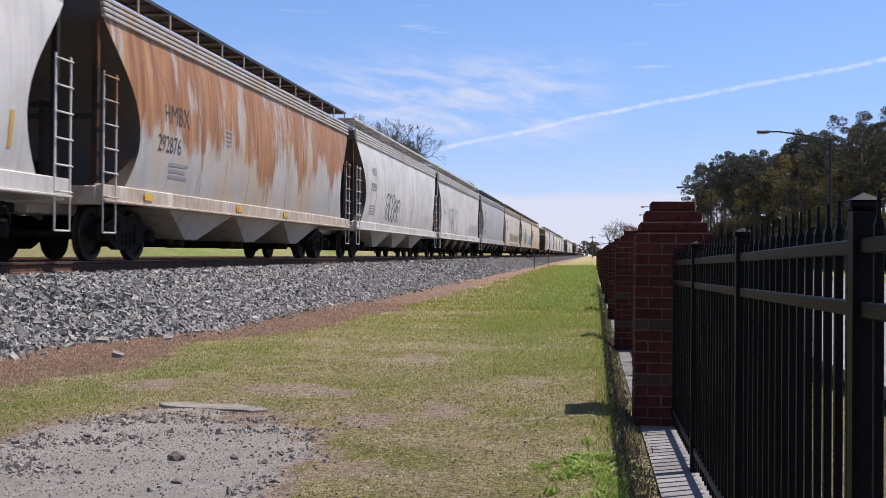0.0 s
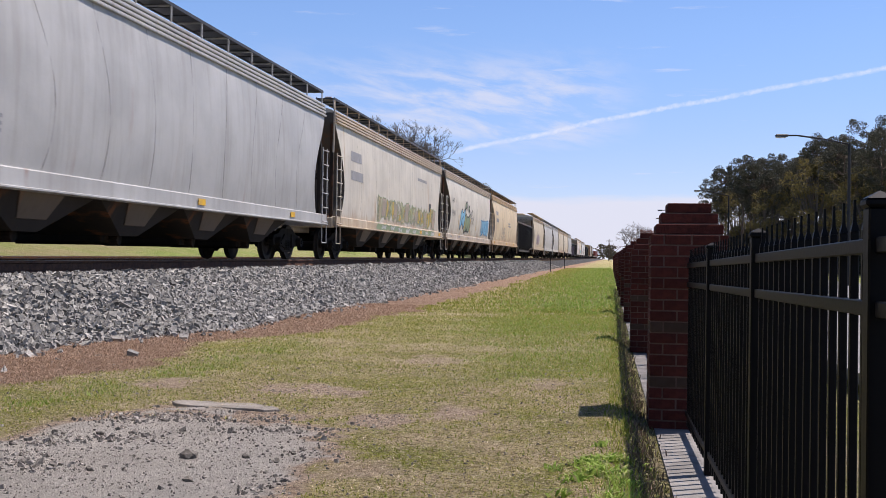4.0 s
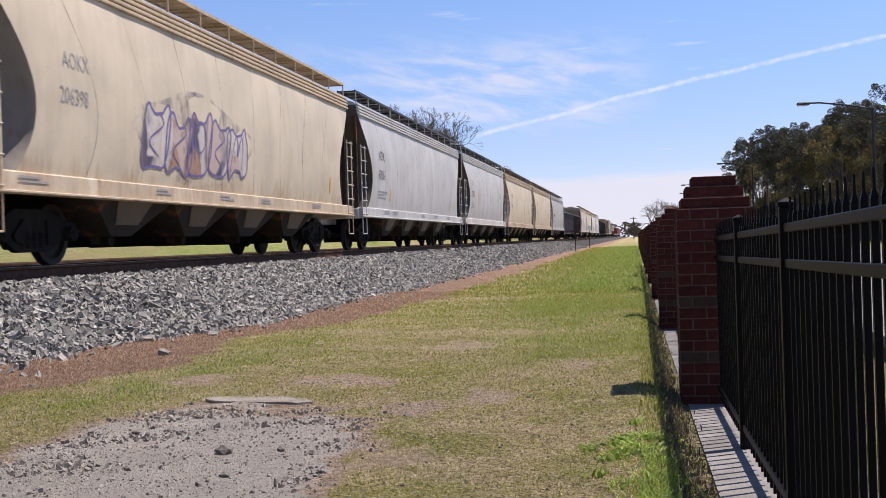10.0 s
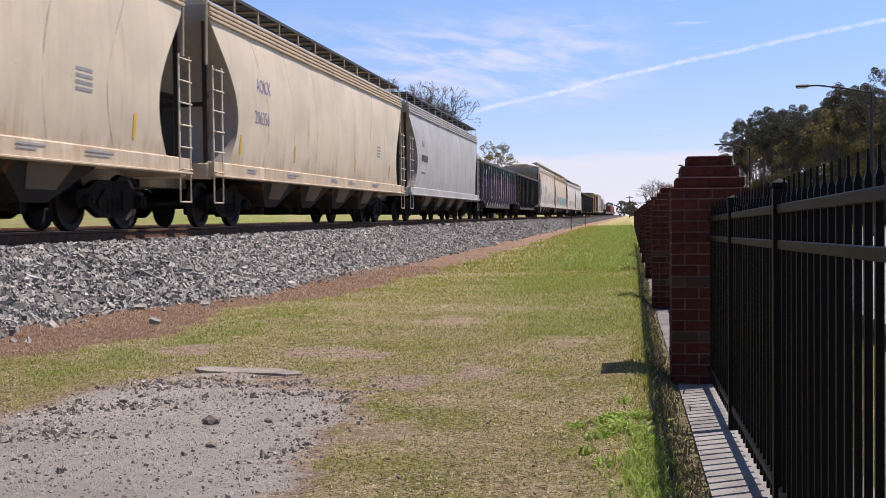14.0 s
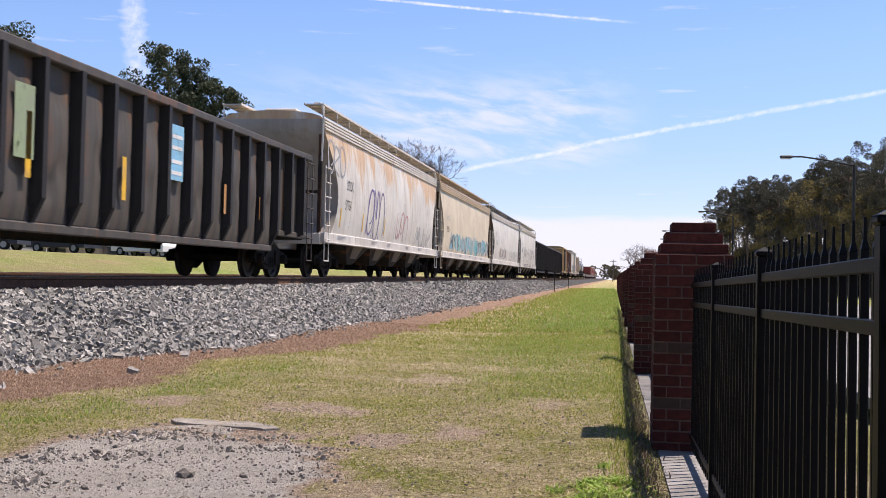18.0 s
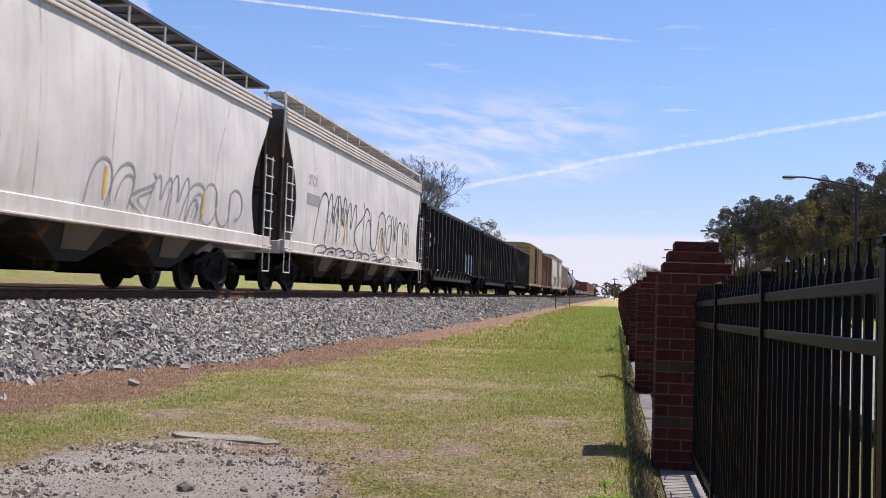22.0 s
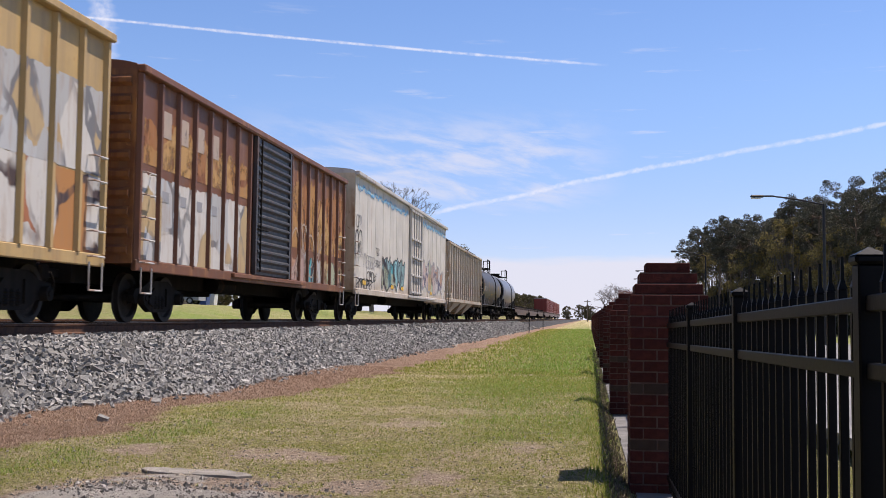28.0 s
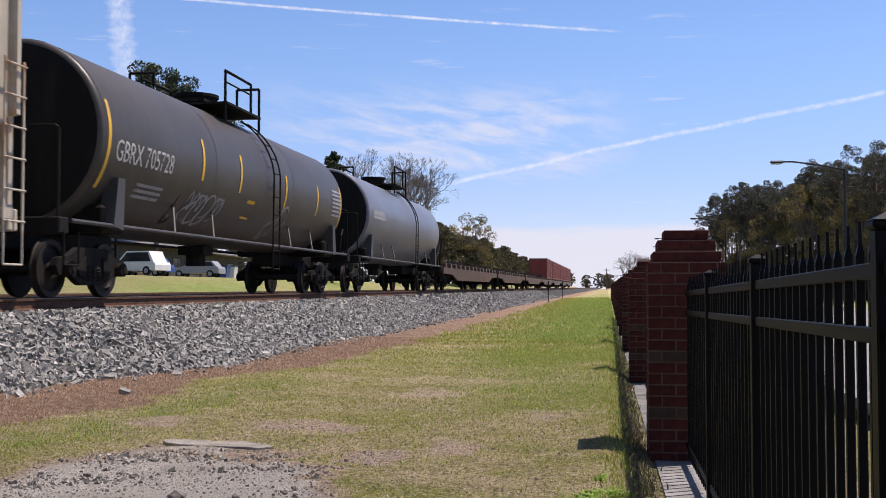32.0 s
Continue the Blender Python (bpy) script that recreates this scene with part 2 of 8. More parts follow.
def ink(name, col, lo=0.22, hi=0.42, full=0.94):
    """Sprayed or stencilled paint, faded and scuffed."""
    m, nt, b = tree_of(name)
    at = where(nt)
    link(nt, blend(nt, grain(nt, at, 2.2, 4, 0.6), col, tuple(0.72 * c + 0.06 for c in col)), b.inputs["Base Color"])
    b.inputs["Roughness"].default_value, b.inputs["Specular IOR Level"].default_value = 0.65, 0.2
    let_through(nt, b, times(nt, grain(nt, where(nt, (1, 1.6, 0.8)), 2.4, 7, 0.7, lo, hi), full))
    return m


def sprayed(name, cols, size=1.6, line=(0.03, 0.03, 0.035), cover=(0.30, 0.45), tall=0.6, edge=0.045):
    """Layers of old spray paint: swollen patches of colour with dark strokes between."""
    m, nt, b = tree_of(name)
    at = where(nt, (1, 1, tall))
    noise = add(nt, "ShaderNodeTexNoise", Scale=1.3, Detail=3.0)
    link(nt, at, noise.inputs[0])
    bent = nt.nodes.new("ShaderNodeMix")
    bent.data_type = "VECTOR"
    bent.inputs[0].default_value = 0.32
    link(nt, at, bent.inputs[4])
    link(nt, noise.outputs[1], bent.inputs[5])
    cells = add(nt, "ShaderNodeTexVoronoi", Scale=size)
    link(nt, bent.outputs[1], cells.inputs["Vector"])
    ramp = nt.nodes.new("ShaderNodeValToRGB")
    ramp.color_ramp.interpolation = "CONSTANT"
    while len(ramp.color_ramp.elements) < len(cols):
        ramp.color_ramp.elements.new(0.5)
    for i, (e, c) in enumerate(zip(ramp.color_ramp.elements, cols)):
        e.position, e.color = i / len(cols), (*c, 1)
    sep = nt.nodes.new("ShaderNodeSeparateColor")
    link(nt, cells.outputs["Color"], sep.inputs[0])
    link(nt, sep.outputs[0], ramp.inputs[0])
    rim = add(nt, "ShaderNodeTexVoronoi", Scale=size)
    rim.feature = "DISTANCE_TO_EDGE"
    link(nt, bent.outputs[1], rim.inputs["Vector"])
    stroke = nt.nodes.new("ShaderNodeMapRange")
    stroke.inputs[1].default_value, stroke.inputs[2].default_value = edge * 1.5, edge
    link(nt, rim.outputs["Distance"], stroke.inputs[0])
    stroke = times(nt, stroke.outputs[0], grain(nt, at, 0.9, 3, 0.6, 0.42, 0.55))
    col = blend(nt, stroke, ramp.outputs[0], line)
    col = blend(nt, times(nt, grain(nt, where(nt, (1, 3, 0.5)), 1.4, 7, 0.7, 0.5, 0.7), 0.6), col, (0.30, 0.19, 0.11))
    link(nt, col, b.inputs["Base Color"])
    b.inputs["Roughness"].default_value, b.inputs["Specular IOR Level"].default_value = 0.7, 0.2
    let_through(nt, b, grain(nt, where(nt, (1, 1.3, 0.8)), 1.5, 8, 0.72, *cover))
    return m

# ---- mesh tools ----
class Shape:
    """Collects faces for one mesh."""

    def __init__(self):
        self.v, self.f = [], []

    def add(self, verts, faces):
        n = len(self.v)
        self.v.extend(verts)
        self.f.extend([tuple(n + i for i in f) for f in faces])
        return self

    def box(self, x0, y0, z0, x1, y1, z1, b=0.0):
        if b <= 0:
            return self.add([(x0, y0, z0), (x1, y0, z0), (x1, y1, z0), (x0, y1, z0), (x0, y0, z1), (x1, y0, z1), (x1, y1, z1), (x0, y1, z1)],
                            [(3, 2, 1, 0), (4, 5, 6, 7), (0, 1, 5, 4), (1, 2, 6, 5), (2, 3, 7, 6), (3, 0, 4, 7)])
        b = min(b, (x1 - x0) * 0.45, (y1 - y0) * 0.45, (z1 - z0) * 0.45)
        lo, hi, vs, at = (x0, y0, z0), (x1, y1, z1), [], {}
        for sx in (0, 1):
            for sy in (0, 1):
                for sz in (0, 1):
                    for ax in range(3):
                        p = [(hi, lo)[1 - s][i] + (b if s == 0 else -b) * (i != ax) for i, s in enumerate((sx, sy, sz))]
                        at[sx, sy, sz, ax] = len(vs)
                        vs.append(tuple(p))
        fs = []
        for ax in range(3):
            u, w = (ax + 1) % 3, (ax + 2) % 3
            for s in (0, 1):
                q = []
                for a, c in ((0, 0), (1, 0), (1, 1), (0, 1)):
                    k = [0, 0, 0]
                    k[ax], k[u], k[w] = s, a, c
                    q.append(at[(*k, ax)])
                fs.append(tuple(q if s else q[::-1]))
            for a in (0, 1):
                for c in (0, 1):
                    k0, k1 = [0, 0, 0], [0, 0, 0]
                    k0[u], k0[w], k1[u], k1[w], k1[ax] = a, c, a, c, 1
                    q = [at[(*k0, u)], at[(*k1, u)], at[(*k1, w)], at[(*k0, w)]]
                    fs.append(tuple(q if a != c else q[::-1]))
        for s in range(8):
            k = (s & 1, s >> 1 & 1, s >> 2 & 1)
            q = [at[(*k, 0)], at[(*k, 1)], at[(*k, 2)]]
            fs.append(tuple(q if sum(k) % 2 else q[::-1]))
        return self.add(vs, fs)

    def rod(self, a, b, r, n=8, r2=None, caps=True):
        a, b = Vector(a), Vector(b)
        d = (b - a).normalized()
        side = d.orthogonal().normalized()
        other = d.cross(side)
        r2 = r if r2 is None else r2
        vs = []
        for p, q in ((a, r), (b, r2)):
            vs += [tuple(p + (side * math.cos(i * math.tau / n) + other * math.sin(i * math.tau / n)) * q) for i in range(n)]
        fs = [(i, (i + 1) % n, n + (i + 1) % n, n + i) for i in range(n)]
        if caps:
            fs += [tuple(range(n - 1, -1, -1)), tuple(range(n, 2 * n))]
        return self.add(vs, fs)

    def pipe(self, path, r, n=6):
        for a, b in zip(path, path[1:]):
            self.rod(a, b, r, n)
        return self

    def prism(self, outline, a, b, axis="y"):
        """An outline of (u, w) pushed from a to b along an axis."""
        n = len(outline)
        put = {"y": lambda u, w, k: (u, k, w), "x": lambda u, w, k: (k, u, w), "z": lambda u, w, k: (u, w, k)}[axis]
        vs = [put(u, w, a) for u, w in outline] + [put(u, w, b) for u, w in outline]
        fs = [(i, (i + 1) % n, n + (i + 1) % n, n + i) for i in range(n)] + [tuple(range(n - 1, -1, -1)), tuple(range(n, 2 * n))]
        return self.add(vs, fs)

    def loft(self, rings, closed=True, caps=False):
        n = len(rings[0])
        vs = [tuple(p) for r in rings for p in r]
        fs = []
        for k in range(len(rings) - 1):
            for i in range(n if closed else n - 1):
                j = (i + 1) % n
                fs.append((k * n + i, k * n + j, (k + 1) * n + j, (k + 1) * n + i))
        if caps:
            fs += [tuple(range(n - 1, -1, -1)), tuple(range((len(rings) - 1) * n, len(rings) * n))]
        return self.add(vs, fs)

    def mesh(self, name, smooth=None):
        me = bpy.data.meshes.new(name)
        me.from_pydata([tuple(p) for p in self.v], [], self.f)
        bm = bmesh.new()
        bm.from_mesh(me)
        bmesh.ops.recalc_face_normals(bm, faces=bm.faces)
        bm.to_mesh(me)
        bm.free()
        if smooth:
            me.polygons.foreach_set("use_smooth", [True] * len(me.polygons))
            me.set_sharp_from_angle(angle=radians(smooth))
        return me


def raw_mesh(name, verts, faces, smooth=False):
    """A large mesh straight from arrays of points and of same-sided faces."""
    verts, faces = np.asarray(verts, np.float32), np.asarray(faces, np.int32)
    me = bpy.data.meshes.new(name)
    me.vertices.add(len(verts))
    me.vertices.foreach_set("co", verts.ravel())
    k = faces.shape[1]
    me.loops.add(faces.size)
    me.loops.foreach_set("vertex_index", faces.ravel())
    me.polygons.add(len(faces))
    me.polygons.foreach_set("loop_start", np.arange(0, faces.size, k, dtype=np.int32))
    me.polygons.foreach_set("use_smooth", np.full(len(faces), smooth))
    me.update(calc_edges=True)
    me.validate()
    return me


MESHES = {}


def part(name, shape, mat, parent=None, label="", smooth=None, at=None, key=None):
    """Links a shape as one mesh object under a thing or part. Shapes with a key are built once and shared."""
    me = MESHES.get(key) if key else None
    if me is None:
        if callable(shape) and not isinstance(shape, Shape):
            shape = shape()
        me = shape if isinstance(shape, bpy.types.Mesh) else shape.mesh(name, smooth)
        me.materials.append(MATS[mat])
        if key:
            MESHES[key] = me
    ob = new(name, me)
    if me.materials[0] is not MATS[mat]:
        ob.material_slots[0].link = "OBJECT"
        ob.material_slots[0].material = MATS[mat]
    if at is not None:
        ob.matrix_basis = at
    if parent is not None:
        ob.parent = parent
    if label:
        ob["label"] = label
    return ob


def thing(name, label, category, group="", at=None, kind=""):
    ob = new(name)
    ob.empty_display_size = 0.3
    if at is not None:
        ob.matrix_basis = at
    return tagged(ob, label, category, group, kind)


def smooth_step(a, b, x):
    t = np.clip((np.asarray(x, float) - a) / (b - a), 0, 1)
    return t * t * (3 - 2 * t)


# ---- ground ----
rng = np.random.default_rng(7)


def wave(x, y, seed, size):
    """Cheap smooth noise for arrays."""
    r = np.random.default_rng(seed)
    out = np.zeros(np.broadcast(x, y).shape)
    for k in range(7):
        a, b, c = r.normal(0, 1, 2), r.uniform(0, 6.3), 1.0 / (1 + k * 0.4)
        out = out + c * np.sin((a[0] * x + a[1] * y) * (1 + 0.7 * k) / size + b)
    return out / 3.0


def climb(y):
    y = np.asarray(y, float)
    return GRADE * np.where(y < 900, y, 900 + (y - 900) * 0.0)


def ground(x, y):
    x, y = np.asarray(x, float), np.asarray(y, float)
    z = climb(y)
    strip = smooth_step(-0.05, 0.32, x)
    z = z - strip * np.clip(GRADE * y, -0.1, 0.2)
    z = z - 0.10 * smooth_step(1.1, 2.2, x)
    z = z + (0.35 * smooth_step(-16.0, -20.0, x) + 1.6 * smooth_step(-19.0, -33.0, x))
    near = np.exp(-np.hypot(x, y - 6) / 60.0) * (smooth_step(1.2, 0.2, x))
    z = z + near * (0.025 * wave(x, y, 3, 0.9) + 0.012 * wave(x, y, 4, 0.25)) * smooth_step(0.3, -0.4, x)
    lip = np.exp(-((x - 0.10) / 0.2) ** 2) * 0.03
    return z + lip * smooth_step(1.0, 3.0, y)


def patch_of(x, y):
    """How far a place belongs to the bare gravel patch (1 inside)."""
    u, w = (x + 2.55 + 0.06 * (y - 6)) / 1.02, (y - 4.9) / 2.8
    r = np.sqrt(np.abs(u) ** 2.4 + np.abs(w) ** 2.4) + 0.20 * wave(x, y, 11, 0.42) + 0.16 * wave(x, y, 12, 0.13)
    m = smooth_step(1.16, 0.80, r)
    for cx, cy, rx, ry, k in ((-1.55, 7.31, 0.30, 0.42, 0.6), (-1.1, 7.8, 0.28, 0.45, 0.4), (-2.45, 8.7, 0.75, 0.55, 0.45), (-3.76, 8.84, 0.35, 0.4, 0.45), (-0.55, 9.6, 0.3, 0.5, 0.3), (-1.3, 5.6, 0.3, 0.4, 0.3), (-1.9, 11.5, 0.6, 0.8, 0.3)):
        q = np.hypot((x - cx) / rx, (y - cy) / ry) + 0.35 * wave(x, y, 13, 0.18)
        m = np.maximum(m, k * smooth_step(1.0, 0.4, q))
    return m


def brown_of(x, y):
    """How far a place belongs to the sprayed brown verge by the ballast."""
    edge = -4.85 + 0.85 * smooth_step(10, 20, y) + 0.5 * wave(x * 0.3, y, 21, 1.5) + 0.12 * wave(x, y, 22, 0.3)
    far = smooth_step(-16.5, -18.0, x) * np.clip(0.22 + 0.55 * wave(x, y * 0.5, 23, 2.2), 0, 0.75)
    return np.maximum(smooth_step(edge + 0.25, edge - 0.2, x) * smooth_step(-20, -16.5, x), far)


def axis(stops):
    out = []
    for a, b, step in stops:
        out += list(np.arange(a, b, step))
    return np.array(out + [stops[-1][1]])


mixed("asphalt", [(0.21, 0.21, 0.205), (0.16, 0.16, 0.158), (0.26, 0.255, 0.245)], 0.4, 0.9, 60, 0.3)
mixed("concrete", [(0.23, 0.22, 0.205), (0.175, 0.165, 0.155), (0.28, 0.265, 0.25)], 1.2, 0.9, 50, 0.4)


def lawn_material():
    m, nt, b = tree_of("lawn")
    at = where(nt)
    green = blend(nt, grain(nt, at, 2.3, 5, 0.6), (0.225, 0.245, 0.042), (0.36, 0.335, 0.085))
    straw = blend(nt, grain(nt, at, 18, 5, 0.75), (0.66, 0.53, 0.34), (0.44, 0.325, 0.205))
    col = blend(nt, grain(nt, at, 0.75, 7, 0.72, 0.40, 0.60), green, straw)
    col = blend(nt, times(nt, grain(nt, at, 9, 7, 0.8, 0.52, 0.62), 0.7), col, (0.20, 0.145, 0.085))
    col = blend(nt, times(nt, grain(nt, at, 26, 6, 0.8, 0.52, 0.60), 0.75), col, (0.62, 0.53, 0.37))
    # near-black specks paint the shadowed gaps in the turf
    col = blend(nt, grain(nt, at, 48, 5, 0.75, 0.50, 0.60), col, (0.085, 0.075, 0.03))
    zone = nt.nodes.new("ShaderNodeVertexColor")
    zone.layer_name = "zone"
    sep = nt.nodes.new("ShaderNodeSeparateColor")
    link(nt, zone.outputs[0], sep.inputs[0])
    verge = blend(nt, grain(nt, at, 5, 6, 0.7), (0.27, 0.172, 0.118), (0.39, 0.27, 0.19))
    verge = blend(nt, grain(nt, at, 40, 4, 0.7, 0.5, 0.66), verge, (0.11, 0.065, 0.04))
    bare = blend(nt, grain(nt, at, 1.4, 7, 0.75), (0.51, 0.47, 0.41), (0.62, 0.575, 0.51))
    bare = blend(nt, times(nt, grain(nt, at, 11, 7, 0.8, 0.50, 0.66), 0.6), bare, (0.34, 0.30, 0.25))
    bare = blend(nt, grain(nt, at, 55, 5, 0.75, 0.56, 0.68), bare, (0.15, 0.135, 0.115))
    bare = blend(nt, grain(nt, at, 120, 4, 0.8, 0.55, 0.62), bare, (0.62, 0.58, 0.52))
    litter = blend(nt, grain(nt, at, 22, 6, 0.8, 0.42, 0.58), (0.58, 0.46, 0.35), (0.32, 0.23, 0.165))
    litter = blend(nt, grain(nt, at, 50, 5, 0.8, 0.54, 0.62), litter, (0.08, 0.06, 0.045))
    rim = nt.nodes.new("ShaderNodeMapRange")
    rim.interpolation_type = "SMOOTHSTEP"
    rim.inputs[1].default_value, rim.inputs[2].default_value = 0.04, 0.42
    link(nt, sep.outputs[1], rim.inputs[0])
    core = nt.nodes.new("ShaderNodeMapRange")
    core.interpolation_type = "SMOOTHSTEP"
    core.inputs[1].default_value, core.inputs[2].default_value = 0.55, 0.98
    link(nt, sep.outputs[1], core.inputs[0])
    lush = blend(nt, grain(nt, at, 3, 5, 0.6), (0.120, 0.195, 0.030), (0.200, 0.265, 0.055))
    col = blend(nt, times(nt, sep.outputs[2], 0.85), col, lush)
    col = blend(nt, sep.outputs[0], col, verge)
    col = blend(nt, rim.outputs[0], col, litter)
    col = blend(nt, core.outputs[0], col, bare)
    link(nt, col, b.inputs["Base Color"])
    b.inputs["Roughness"].default_value = 0.95
    b.inputs["Specular IOR Level"].default_value = 0.15
    bumped(nt, b, grain(nt, at, 42, 8, 0.8, 0.2, 0.8), 1.0, 0.045)
    return m


def lush_of(x, y):
    """The damp greener strip beside the wall farther on."""
    a = smooth_step(-3.6, -1.0, x + 0.7 * wave(x, y * 0.3, 41, 1.2) - 1.6 * smooth_step(16, 7, y)) * smooth_step(7, 16, y) * smooth_step(260, 60, y)
    a = a * (0.65 + 0.45 * wave(x, y * 0.5, 42, 0.6))
    back = smooth_step(-16.5, -18.5, x) * smooth_step(420, 250, y) * (0.8 + 0.35 * wave(x, y * 0.6, 43, 2.6))
    side = 0.75 * np.exp(-((x + 4.05 - 0.06 * (y - 10)) / 0.55) ** 2) * smooth_step(6, 8.5, y) * smooth_step(15, 12, y) * (0.6 + 0.6 * wave(x, y, 47, 0.5))
    return np.clip(a + back + np.clip(side, 0, 1), 0, 1)


lawn_material()


def build_ground():
    xs = axis([(-1800, -300, 150), (-300, -60, 20), (-60, -20, 2.5), (-20, -6.6, 0.6), (-6.6, 0.6, 0.09), (0.6, 3, 0.3), (3, 20, 2), (20, 80, 10), (80, 300, 40), (300, 1801, 150)])
    ys = axis([(-300, -10, 30), (-10, 2.5, 0.8), (2.5, 14, 0.09), (14, 34, 0.22), (34, 80, 0.8), (80, 300, 8), (300, 1000, 50), (1000, 4001, 300)])
    gx, gy = np.meshgrid(xs, ys)
    gz = ground(gx, gy)
    n, m = len(xs), len(ys)
    i = np.arange(n * m).reshape(m, n)
    faces = np.stack([i[:-1, :-1], i[:-1, 1:], i[1:, 1:], i[1:, :-1]], -1).reshape(-1, 4)
    me = raw_mesh("ground", np.stack([gx, gy, gz], -1).reshape(-1, 3), faces, True)
    zone = me.color_attributes.new("zone", "FLOAT_COLOR", "POINT")
    cols = np.stack([brown_of(gx, gy), patch_of(gx, gy), lush_of(gx, gy), np.ones_like(gx)], -1).reshape(-1)
    zone.data.foreach_set("color", cols.astype(np.float32))
    me.materials.append(MATS["lawn"])
    return tagged(new("ground", me), "patchy spring lawn with straw, bare gravel and a brown verge", "ground", kind="structure")


build_ground()


def strip(name, x0, x1, z, y0, y1, mat, label, category, step=20.0, thick=0.12, over=1.6):
    """A long slab that follows the ground's climb; z is its height above the lawn's level."""
    s = Shape()
    ys = list(np.arange(y0, y1, step)) + [y1]
    rings = []
    for y in ys:
        h = float(ground(over, y)) + z
        rings.append([(x0, y, h - thick), (x1, y, h - thick), (x1, y, h), (x0, y, h)])
    s.loft(rings, True, True)
    return tagged(part(name, s, mat), label, category, kind="structure")


strip("pavement", 0.33, 1.02, 0.022, -8, 120, "concrete", "narrow grey concrete footing under fence and brick piers", "pavement", 0.8, over=0.6)
strip("road", 2.6, 14.5, 0.13, -40, 420, "asphalt", "pale sunlit asphalt road beyond the black fence", "road")


# ---- grass, stones ----
def leaf_material(name, cols, rough=0.7, through_light=0.25):
    m, nt, b = tree_of(name)
    g = nt.nodes.new("ShaderNodeNewGeometry")
    ramp = nt.nodes.new("ShaderNodeValToRGB")
    while len(ramp.color_ramp.elements) < len(cols):
        ramp.color_ramp.elements.new(0.5)
    for i, (e, c) in enumerate(zip(ramp.color_ramp.elements, cols)):
        e.position, e.color = i / (len(cols) - 1), (*c, 1)
    link(nt, g.outputs["Random Per Island"], ramp.inputs[0])
    link(nt, ramp.outputs[0], b.inputs["Base Color"])
    b.inputs["Roughness"].default_value = rough
    b.inputs["Specular IOR Level"].default_value = 0.2
    if through_light:
        t = nt.nodes.new("ShaderNodeBsdfTranslucent")
        link(nt, ramp.outputs[0], t.inputs[0])
        mx = nt.nodes.new("ShaderNodeMixShader")
        mx.inputs[0].default_value = through_light
        link(nt, b.outputs[0], mx.inputs[1])
        link(nt, t.outputs[0], mx.inputs[2])
        link(nt, mx.outputs[0], nt.nodes["Material Output"].inputs[0])
    return m


leaf_material("blades", [(0.15, 0.205, 0.026), (0.225, 0.275, 0.042), (0.32, 0.335, 0.07), (0.40, 0.375, 0.10), (0.50, 0.43, 0.19)], 0.7, 0.42)
leaf_material("straw", [(0.58, 0.475, 0.29), (0.78, 0.67, 0.48), (0.48, 0.35, 0.215), (0.70, 0.585, 0.40), (0.30, 0.20, 0.115)], 0.75, 0.25)
leaf_material("lush_blades", [(0.168, 0.28, 0.042), (0.252, 0.378, 0.063), (0.35, 0.462, 0.112), (0.42, 0.406, 0.182)], 0.7, 0.42)
# withered browns, darkened to stand for the side turned from the sun
leaf_material("shaded_weeds", [(0.104, 0.0975, 0.052), (0.156, 0.13, 0.078), (0.208, 0.143, 0.111), (0.13, 0.169, 0.052)], 0.8, 0.08)
leaf_material("dead_blades", [(0.27, 0.165, 0.108), (0.38, 0.25, 0.17), (0.54, 0.39, 0.275), (0.34, 0.235, 0.16)])


def blades(name, x, y, high, wide, mat, label, seed, lie=(0.1, 0.9), rise=1.0):
    """Many bent blades as one object."""
    r = np.random.default_rng(seed)
    n = len(x)
    z = ground(x, y) - 0.004
    a, lean = r.uniform(0, 6.283, n), r.uniform(lie[0], lie[1], n) * high
    h, w = high * rise * r.uniform(0.5, 1.25, n), wide * r.uniform(0.6, 1.3, n)
    px, py = np.cos(a), np.sin(a)
    b = r.uniform(0, 6.283, n)
    lx, ly = np.cos(b) * lean, np.sin(b) * lean
    v = np.empty((n, 5, 3))
    for k, (f, t, s) in enumerate(((0, 0, -1), (0, 0, 1), (0.35, 0.6, 0.75), (0.35, 0.6, -0.75), (1, 1, 0))):
        v[:, k, 0] = x + px * w * s * 0.5 + lx * f
        v[:, k, 1] = y + py * w * s * 0.5 + ly * f
        v[:, k, 2] = z + h * t * (1 - 0.25 * f)
    i = (np.arange(n) * 5)[:, None]
    f = np.concatenate([i + np.array([0, 1, 2]), i + np.array([0, 2, 3]), i + np.array([3, 2, 4])])
    me = raw_mesh(name, v.reshape(-1, 3), f)
    me.materials.append(MATS[mat])
    return tagged(new(name, me), label, "grass", kind="stuff")


def spread(n, x0, x1, y0, y1, seed, power=1.0):
    r = np.random.default_rng(seed)
    return r.uniform(x0, x1, n), y0 + (y1 - y0) * r.uniform(0, 1, n) ** power


def straw_of(x, y):
    """How much of the turf has withered at a place."""
    return np.clip(0.47 + 0.42 * wave(x, y, 33, 0.8) + 0.30 * wave(x, y, 34, 0.22) + 0.5 * smooth_step(0.02, 0.3, patch_of(x, y)) - 0.6 * lush_of(x, y), 0.08, 0.92)


